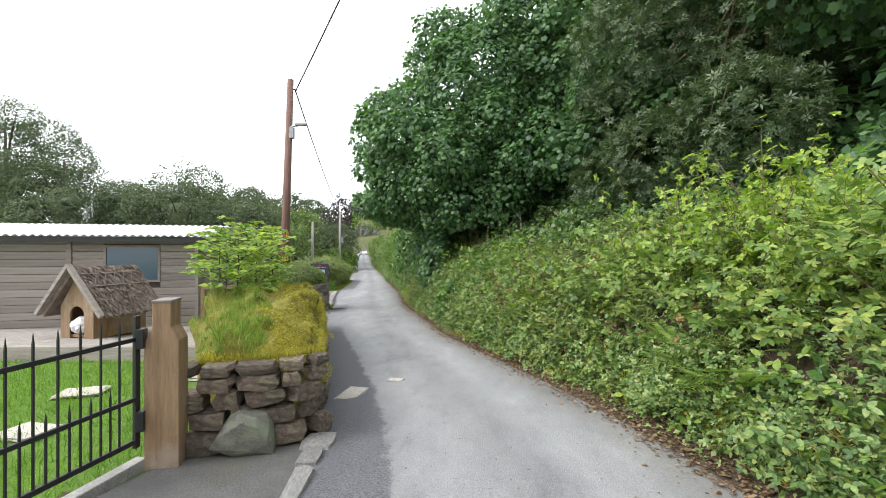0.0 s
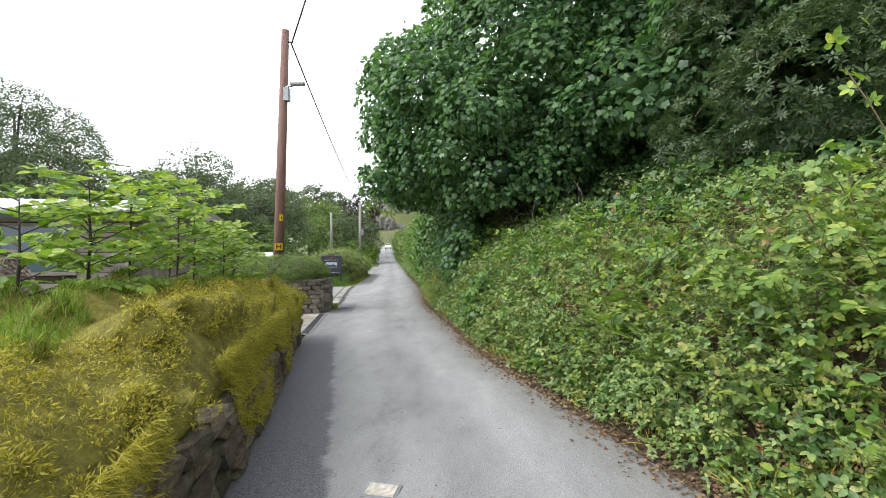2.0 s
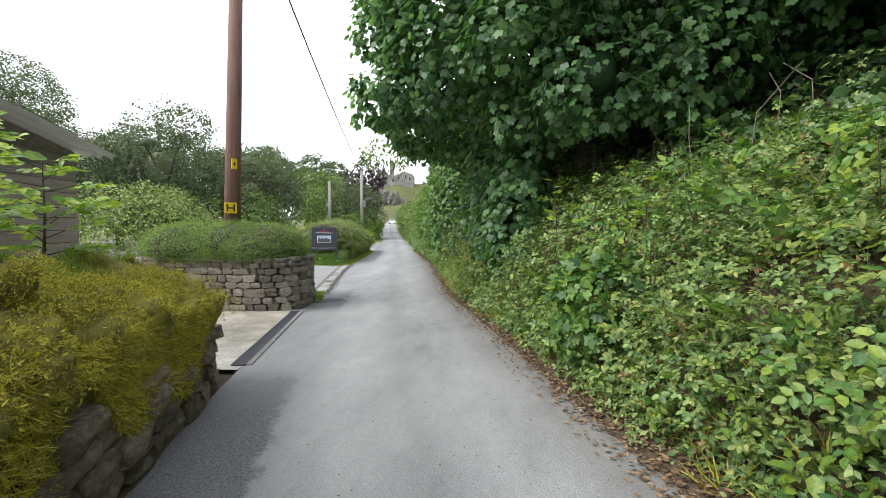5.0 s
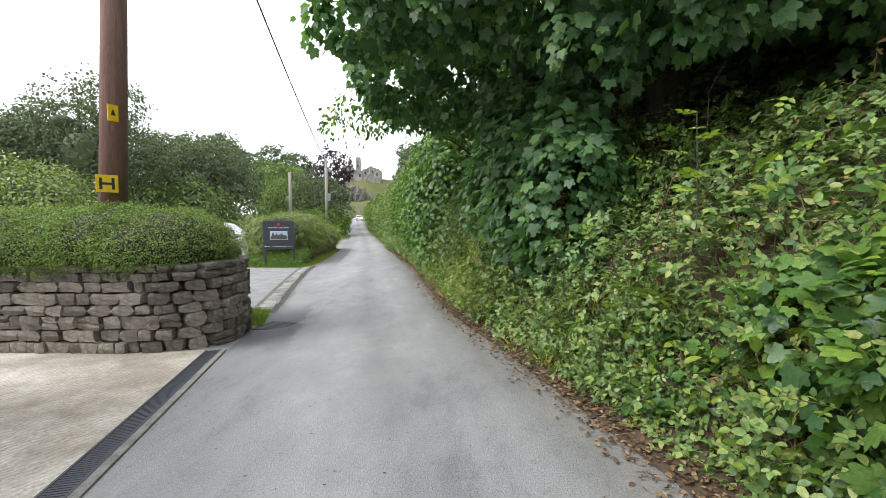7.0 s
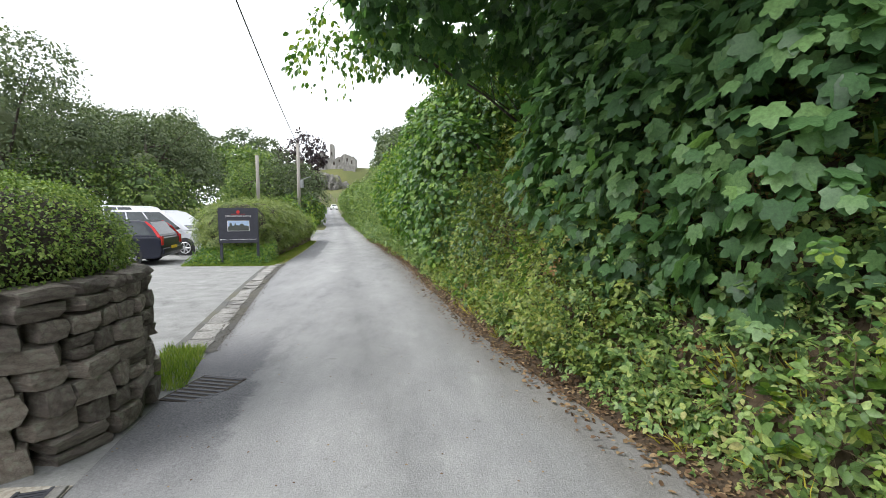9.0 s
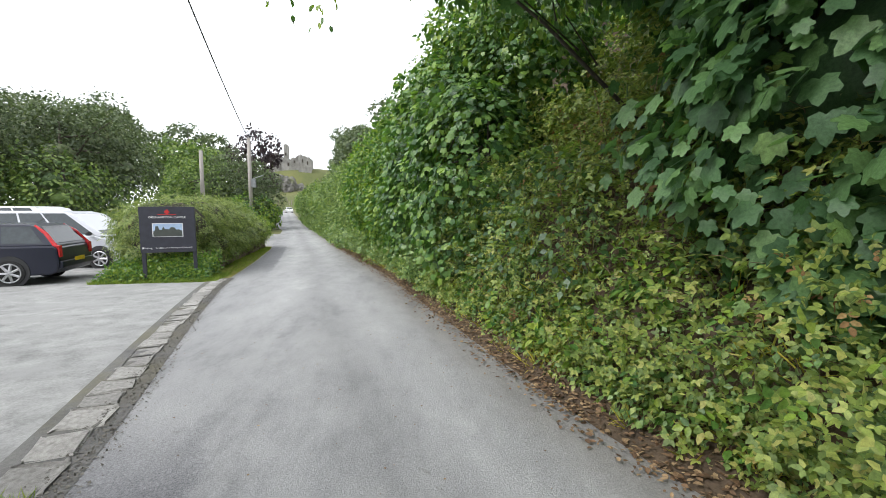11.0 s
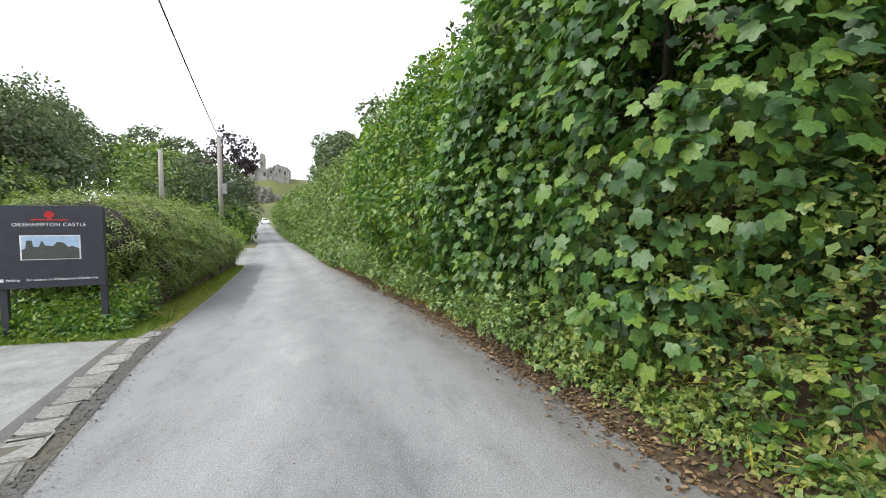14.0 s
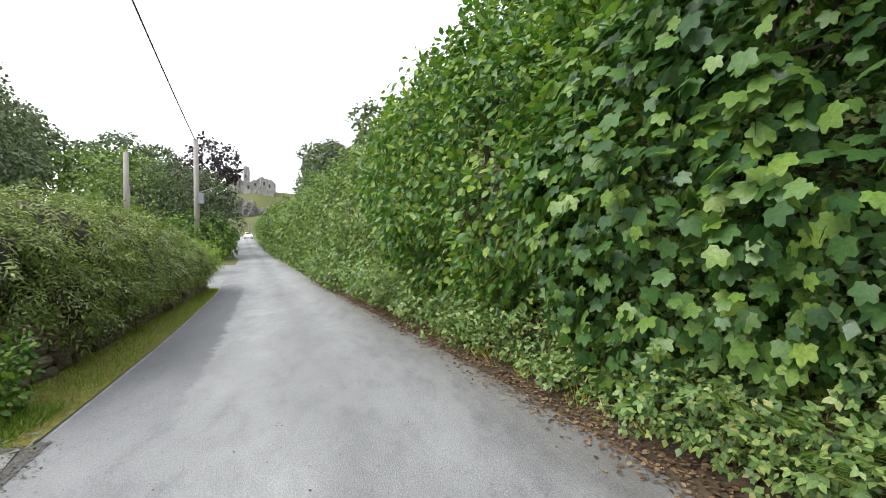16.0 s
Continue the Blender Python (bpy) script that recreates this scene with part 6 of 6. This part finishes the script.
# ---- leaf litter along the lane ----
G_LITTER = leaf_material("fallen_leaf", [(0.15, (0.06, 0.035, 0.018)), (0.5, (0.16, 0.095, 0.05)), (0.9, (0.36, 0.26, 0.14))], 0.1, 0.8, 2.0)
n = 20000
y = rng.uniform(-3, 36, n)
d = rng.normal(0.09, 0.14, n)
x = right_x(y) + d
p = np.stack([x, y, np.maximum(ground_z(x, y), road_z(y)) + 0.012 + 0.02 * rng.random(n)], 1)
nn = unit(np.array([0, 0, 1.0]) + rng.normal(size=(n, 3)) * 0.3)
tagged(link("leaf_litter", leaf_mesh("leaf_litter", OVATE, p, nn, unit(rng.normal(size=(n, 3)) * np.array([1, 1, 0.15])), rng.uniform(0.02, 0.05, n), G_LITTER)), "brown fallen leaves along the lane edge", "leaf litter", kind="stuff")
n = 1500
y = rng.uniform(0, 34, n)
u = rng.random(n)
x = left_x(y) + (right_x(y) - left_x(y)) * u
p = np.stack([x, y, road_z(y) + 0.03 * (1 - (2 * u - 1) ** 2) + 0.004], 1)
nn = np.tile([0, 0, 1.0], (n, 1))
tagged(link("grit", leaf_mesh("grit", TUFT, p, nn, unit(rng.normal(size=(n, 3)) * np.array([1, 1, 0.0])), rng.uniform(0.006, 0.02, n), G_LITTER)), "scattered grit and leaf scraps on the lane", "grit", kind="stuff")

# ---- ferns on the bank ----
G_FERN = leaf_material("fern_frond", [(0.15, (0.1, 0.17, 0.035)), (0.5, (0.2, 0.31, 0.06)), (0.9, (0.34, 0.43, 0.1))], 0.4, 0.5, 1.0)
frond_me = leaf_mesh("frond", FROND, np.zeros((1, 3)), np.array([[0, 0, 1.0]]), np.array([[0, 1.0, 0]]), np.array([1.0]), G_FERN)
for fx, (y, d, s) in enumerate([(3.7, 0.5, 0.62), (4.2, 0.62, 0.55), (3.3, 0.45, 0.5), (6.5, 0.5, 0.4), (7.6, 0.65, 0.45), (9.2, 0.6, 0.36), (8.6, 0.5, 0.36), (10.2, 0.7, 0.45), (19.2, 0.9, 0.6), (20.0, 1.2, 0.6), (18.6, 1.5, 0.6), (23.4, 0.25, 0.45), (13.4, 0.6, 0.45), (6.9, 0.6, 0.42), (7.3, 0.8, 0.45), (7.9, 0.9, 0.45), (22.2, 0.6, 0.5), (21.7, 0.9, 0.55)]):
    x = float(right_x(y)) + d
    z = float(ground_z(x, y)) + 0.25
    f = empty("fern", pose(x, y, z), "green fern with spreading fronds on the bank", "fern")
    for k in range(7):
        o = link("frond", frond_me, f)
        o.matrix_basis = pose(0, 0, 0, 0, 0, 90 + k * 38 - 110 + rng.uniform(-10, 10)) @ pose(0, 0, 0, rng.uniform(10, 45)) @ Matrix.Diagonal((s, s * rng.uniform(0.8, 1.2), s, 1))

# ---- bare twigs in the willow and canes on the bank ----
M_TWIG = surface("grey_twig", (0.12, 0.1, 0.075), (0.3, 0.26, 0.2), 4, 30, 0.9)
for j in range(8):
    y = rng.uniform(9.5, 15.5)
    x = float(right_x(y)) + rng.uniform(1.5, 3.5)
    z = float(ground_z(x, y)) + 0.3
    bm = tube(bmesh.new(), [(0, 0, 0), (rng.uniform(-0.1, 0.1), rng.uniform(-0.1, 0.1), 0.6), (rng.uniform(-0.3, 0.3), rng.uniform(-0.3, 0.3), rng.uniform(0.7, 1.0))], [0.005, 0.004, 0.002], 5)
    o = part("dry_stem", bm, M_TWIG, None, "", pose(x, y, z))
    tagged(o, "thin dry grey stem standing in the brambles", "stem", "dry stems on the bank")

# ---- parked cars ----
M_TYRE = plain("tyre_rubber", (0.02, 0.02, 0.02), 0.85)
M_RIM = plain("alloy_rim", (0.5, 0.5, 0.52), 0.35, 0.7)
M_CARGLASS = plain("tinted_car_glass", (0.05, 0.06, 0.065), 0.08)
M_TRIM = plain("black_trim", (0.025, 0.025, 0.027), 0.6)
M_LAMP_RED = plain("red_lamp_lens", (0.5, 0.02, 0.025), 0.2)
M_LAMP_CLEAR = plain("clear_lamp_lens", (0.6, 0.62, 0.65), 0.12)


def paint(name, col):
    m, nt, b, _ = nodes_of(name)
    b.inputs["Base Color"].default_value = (*col, 1)
    b.inputs["Roughness"].default_value, b.inputs["Coat Weight"].default_value, b.inputs["Metallic"].default_value = 0.3, 0.15, 0.0
    return m


def extrude_profile(pts, half, bevel, inset=None):
    """A side outline (x, z) given width; inset narrows each point."""
    bm = bmesh.new()
    sides = []
    for s in (-1, 1):
        sides.append([bm.verts.new((x, s * (half - (inset[i] if inset else 0)), z)) for i, (x, z) in enumerate(pts)])
    bm.faces.new(sides[0]), bm.faces.new(sides[1][::-1])
    n = len(pts)
    for i in range(n):
        bm.faces.new((sides[0][i], sides[1][i], sides[1][(i + 1) % n], sides[0][(i + 1) % n]))
    bmesh.ops.recalc_face_normals(bm, faces=bm.faces[:])
    bmesh.ops.bevel(bm, geom=bm.edges[:], offset=bevel, segments=2, profile=0.6, affect='EDGES')
    return bm


def car(m, label, body, cabin, half, axles, colour, wheel_r=0.32, tail=True):
    c = empty("car", m, label, "car", "cars in the car park")
    part("body", extrude_profile(body, half, 0.045), colour, c, smooth=False)
    base = min(z for _, z in cabin)
    top = max(z for _, z in cabin)
    inset = [0.05 + 0.16 * (z - base) / (top - base) for _, z in cabin]
    part("cabin", extrude_profile(cabin, half, 0.03, inset), colour, c)
    # side windows between pillars, windscreen and rear window
    xs0 = [x for x, _ in cabin]
    lo, hi = base + 0.07, top - 0.08

    def edge_x(z, front):
        pts = cabin if not front else cabin[::-1]
        for (xa, za), (xb, zb) in zip(pts, pts[1:]):
            if za <= z <= zb and zb > za:
                return xa + (xb - xa) * (z - za) / (zb - za)
        return pts[0][0]

    r_lo, r_hi, f_lo, f_hi = edge_x(lo, False) + 0.16, edge_x(hi, False) + 0.14, edge_x(lo, True) - 0.2, edge_x(hi, True) - 0.12
    cuts = [0.0, 0.3, 0.64, 1.0]
    w_lo, w_hi = half - 0.05 - 0.16 * (lo - base) / (top - base) + 0.006, half - 0.05 - 0.16 * (hi - base) / (top - base) + 0.006
    for s in (-1, 1):
        for a, b in zip(cuts, cuts[1:]):
            a2, b2_ = a + 0.015, b - 0.015
            bm = bmesh.new()
            q4 = [(r_lo + (f_lo - r_lo) * a2, w_lo, lo), (r_lo + (f_lo - r_lo) * b2_, w_lo, lo), (r_hi + (f_hi - r_hi) * b2_, w_hi, hi), (r_hi + (f_hi - r_hi) * a2, w_hi, hi)]
            f = bm.faces.new([bm.verts.new((x, s * y, z)) for x, y, z in q4])
            r = bmesh.ops.extrude_face_region(bm, geom=[f])
            for v in r["geom"]:
                if isinstance(v, bmesh.types.BMVert):
                    v.co.y -= s * 0.012
            bmesh.ops.recalc_face_normals(bm, faces=bm.faces[:])
            part("window", bm, M_CARGLASS, c)
    for front in (False, True):
        sx = 0.012 if front else -0.012
        xl, xh = edge_x(lo, front) + sx, edge_x(hi, front) + sx
        bm = bmesh.new()
        f = bm.faces.new([bm.verts.new(v) for v in ((xl, -w_lo + 0.09, lo), (xl, w_lo - 0.09, lo), (xh, w_hi - 0.08, hi), (xh, -w_hi + 0.08, hi))])
        r = bmesh.ops.extrude_face_region(bm, geom=[f])
        for v in r["geom"]:
            if isinstance(v, bmesh.types.BMVert):
                v.co.x -= sx
        bmesh.ops.recalc_face_normals(bm, faces=bm.faces[:])
        part("windscreen" if front else "rear_window", bm, M_CARGLASS, c)
    x_front, x_back = max(x for x, _ in body), min(x for x, _ in body)
    part("bumper", boxed(x_back - 0.05, x_back + 0.12, -half + 0.05, half - 0.05, 0.38, 0.56, 0.04), colour, c)
    part("number_plate", boxed(x_back - 0.065, x_back - 0.052, -0.24, 0.24, 0.52, 0.62), M_YELLOW, c, "yellow rear number plate")
    for s in (-1, 1):
        part("tail_lamp", boxed(x_back - 0.012, x_back + 0.1, s * (half - 0.1) - 0.07, s * (half - 0.1) + 0.07, 0.66, min(base + 0.02, 1.0), 0.02), M_LAMP_RED, c, "red tail lamp")
        if tail:
            xh = edge_x(base + 0.3, False)
            bm = tube(bmesh.new(), [(x_back + 0.06, s * (half - 0.06), base - 0.02), (xh - 0.01, s * (half - 0.15), base + 0.3), (edge_x(top - 0.06, False) + 0.0, s * (half - 0.22), top - 0.06)], [0.05, 0.045, 0.03], 6)
            part("pillar_lamp", bm, M_LAMP_RED, c, "tall red pillar lamp")
        part("headlamp", boxed(x_front - 0.22, x_front - 0.01, s * (half - 0.22) - 0.13, s * (half - 0.22) + 0.13, 0.56, 0.7, 0.03), M_LAMP_CLEAR, c, "clear headlamp")
        mx = edge_x(lo, True) - 0.35
        part("door_mirror", boxed(mx, mx + 0.1, min(s * half, s * (half + 0.16)), max(s * half, s * (half + 0.16)), base + 0.04, base + 0.16, 0.03), M_TRIM, c)
        part("sill", boxed(axles[0] + 0.4, axles[1] - 0.4, min(s * half, s * (half + 0.012)), max(s * half, s * (half + 0.012)), 0.3, 0.4, 0.005), M_TRIM, c)
        for ax in axles:
            arch_ = bmesh.new()
            bmesh.ops.create_cone(arch_, cap_ends=True, segments=24, radius1=wheel_r + 0.06, radius2=wheel_r + 0.06, depth=0.02, matrix=pose(ax, s * (half + 0.001), wheel_r + 0.02, 90))
            part("wheel_arch", arch_, M_TRIM, c)
            wh = link("wheel", None, c)
            ty = bmesh.new()
            bmesh.ops.create_cone(ty, cap_ends=True, segments=28, radius1=wheel_r, radius2=wheel_r, depth=0.2, matrix=pose(ax, s * (half - 0.07), wheel_r, 90))
            bmesh.ops.bevel(ty, geom=[e for e in ty.edges if len(e.link_faces) == 2 and any(len(f.verts) > 8 for f in e.link_faces)], offset=0.03, segments=2, affect='EDGES')
            part("tyre", ty, M_TYRE, wh)
            rim = bmesh.new()
            bmesh.ops.create_cone(rim, cap_ends=True, segments=24, radius1=wheel_r * 0.2, radius2=wheel_r * 0.2, depth=0.03, matrix=pose(ax, s * (half + 0.03), wheel_r, 90))
            for k in range(7):
                a = 2 * math.pi * k / 7
                tube(rim, [(ax, s * (half + 0.036), wheel_r), (ax + wheel_r * 0.66 * math.cos(a), s * (half + 0.034), wheel_r + wheel_r * 0.66 * math.sin(a))], [0.035, 0.028], 5)
            ring_pts = [(ax + wheel_r * 0.68 * math.cos(2 * math.pi * k / 24), s * (half + 0.032), wheel_r + wheel_r * 0.68 * math.sin(2 * math.pi * k / 24)) for k in range(25)]
            tube(rim, ring_pts, 0.018, 5)
            part("rim", rim, M_RIM, wh, "alloy wheel rim")
    part("roof_aerial", tube(bmesh.new(), [(edge_x(top - 0.06, False) + 0.25, 0, top), (edge_x(top - 0.06, False) - 0.02, 0, top + 0.2)], 0.006, 5), M_TRIM, c)
    return c


CS = Matrix.Diagonal((0.86, 0.86, 0.86, 1))
estate_body = [(0.06, 0.3), (0.0, 0.5), (0.03, 0.88), (0.1, 0.94), (3.3, 0.96), (4.2, 0.82), (4.5, 0.66), (4.58, 0.42), (4.5, 0.24), (0.2, 0.24)]
estate_cabin = [(0.06, 0.93), (0.42, 1.4), (0.7, 1.46), (2.3, 1.48), (2.65, 1.42), (3.45, 0.94)]
van_body = [(0.04, 0.3), (0.0, 0.6), (0.02, 0.95), (0.1, 1.0), (3.2, 1.02), (3.9, 0.92), (4.15, 0.72), (4.2, 0.42), (4.1, 0.24), (0.2, 0.24)]
van_cabin = [(0.05, 1.0), (0.12, 1.7), (0.4, 1.8), (2.2, 1.78), (2.55, 1.7), (3.55, 1.0)]
car(pose(-9.45, 25.75, float(road_z(26)), 0, 0, 189) @ CS, "dark blue estate car with tall red tail lamps", estate_body, estate_cabin, 0.86, (0.95, 3.65), paint("dark_blue_paint", (0.006, 0.008, 0.022)))
car(pose(-13.0, 28.8, float(road_z(28.5)), 0, 0, -5) @ CS, "silver small van parked behind the estate car", van_body, van_cabin, 0.86, (0.75, 3.4), paint("silver_paint", (0.55, 0.56, 0.6)), tail=False)
car(pose(-15.6, 31.7, float(road_z(31.5)), 0, 0, -10) @ CS, "white van parked at the back of the car park", van_body, [(x, z + (0.22 if z > 1.1 else 0)) for x, z in van_cabin], 0.9, (0.75, 3.4), paint("white_paint", (0.72, 0.73, 0.74)), tail=False)
car(pose(-22.6, 121, float(road_z(122)) + 0.02, 0, 0, -75) @ CS, "white car parked far along the lane", estate_body, estate_cabin, 0.86, (0.95, 3.65), paint("pale_paint", (0.7, 0.7, 0.7)), tail=False)

# ---- castle ruin on its hill ----
ru = empty("castle_ruin", pose(-31.2, 172, 16.4), "ruined grey stone castle on a grassy hill", "castle")


def ruin_part(name, x0, x1, foot, tops, y0, y1, holes=()):
    """A broken wall with a jagged top that follows the heights given, thick and roughly weathered, with dark openings."""
    n = max(6, int((x1 - x0) / 0.3))
    xs_ = np.linspace(x0, x1, n)
    hs_ = np.interp(np.linspace(0, 1, n), np.linspace(0, 1, len(tops)), tops)
    bm = bmesh.new()
    grid = []
    for y_ in np.linspace(y0, y1, 4):
        col = [[bm.verts.new((x + random.uniform(-0.09, 0.09), y_ + random.uniform(-0.12, 0.12), foot + (h - foot + random.uniform(-0.25, 0.25)) * k / 8)) for k in range(9)] for x, h in zip(xs_, hs_)]
        grid.append(col)
    for j, step in ((0, 1), (3, -1)):
        for a, b in zip(grid[j], grid[j][1:]):
            for k in range(8):
                f = (a[k], b[k], b[k + 1], a[k + 1])
                bm.faces.new(f if step > 0 else f[::-1])
    for j in range(3):
        for i in range(n - 1):
            bm.faces.new((grid[j][i][8], grid[j][i + 1][8], grid[j + 1][i + 1][8], grid[j + 1][i][8]))
        for i in (0, n - 1):
            for k in range(8):
                bm.faces.new((grid[j][i][k], grid[j][i][k + 1], grid[j + 1][i][k + 1], grid[j + 1][i][k]))
    bmesh.ops.recalc_face_normals(bm, faces=bm.faces[:])
    o = part(name, bm, M_CASTLE, ru)
    for x, z, w, h in holes:
        part("opening", boxed(x - w / 2, x + w / 2, y0 - 0.16, y0 + 0.3, z, z + h), M_JOINT_SHADE, o, "dark window opening")
    return o


ruin_part("keep", -6.6, -3.2, -6, [3.4, 3.9, 3.5, 4.0, 3.6, 3.1], 0, 5, [(-5.6, 1.6, 0.6, 1.2), (-4.2, 0.4, 0.7, 1.3)])
ruin_part("stair_turret", -2.0, -0.5, -6, [6.7, 7.1, 6.6], 1, 3.2, [(-1.3, 3.2, 0.4, 0.9)])
ruin_part("turret_base", -3.3, 0.4, -6, [0.6, 1.9, 2.6, 2.2, 1.4], 0.4, 4, [(-0.4, -0.6, 0.6, 1.2)])
ruin_part("curtain_wall", 0.2, 3.4, -6, [1.5, 2.6, 2.3, 3.2, 2.7], 0.5, 4, [(1.6, 0.5, 0.5, 0.9)])
ruin_part("hall_wall", 3.2, 7.4, -6, [3.2, 3.5, 2.8, 3.0, 2.4, 2.5, 1.7], -1, 5, [(4.6, 0.6, 0.5, 1.2), (6.2, -0.2, 0.5, 1.2)])
bm = bmesh.new()
for cx, cy, cz, rx, ry, rz in ((-5.5, -7, -5.4, 3.4, 4, 4.4), (-2.0, -8, -5.0, 3.6, 4, 4.2), (1.8, -8, -5.6, 3.2, 4, 3.6), (5.0, -7, -7.0, 3.0, 3.4, 2.8), (-7.0, -6, -8.0, 2.6, 3, 3.6)):
    c_ = bmesh.ops.create_icosphere(bm, subdivisions=4, radius=1, matrix=Matrix.LocRotScale((cx, cy, cz), None, (rx, ry, rz)))
    for v in c_["verts"]:
        k = noise.noise(Vector((v.co.x * 0.9, v.co.y * 0.7, v.co.z * 0.35))) + 0.7 * noise.noise(v.co * 1.5)
        v.co += (v.co - Vector((cx, cy, cz))) * 0.26 * k
M_ROCK = surface("dark_crag", (0.05, 0.05, 0.046), (0.25, 0.24, 0.22), 0.5, 3, 0.95, relief=0.9, depth=0.4, stain=(0.13, 0.14, 0.06), stain_scale=0.35)
rock = part("rock_outcrop", bm, M_ROCK, None, "", pose(-32.0, 171, 13.4))
tagged(rock, "grey craggy rock face below the castle", "rock")
for j in range(22):
    x, y = -36.5 + j * 0.62, 148 + 2 * math.sin(j)
    far_p = part("fence_post", boxed(-0.07, 0.07, -0.07, 0.07, -0.2, 1.3), M_TIMBER, None, "", pose(x - 1, y, float(ground_z(x - 1, y))))
    tagged(far_p, "small timber fence post below the castle", "fence post", "fence posts below the castle")

# the whole place was laid out at 1 : 1.15
for ob in list(scene.objects):
    if ob.parent is None and ob is not cam and ob is not sun:
        ob.matrix_world = Matrix.Scale(SCALE, 4) @ ob.matrix_basis
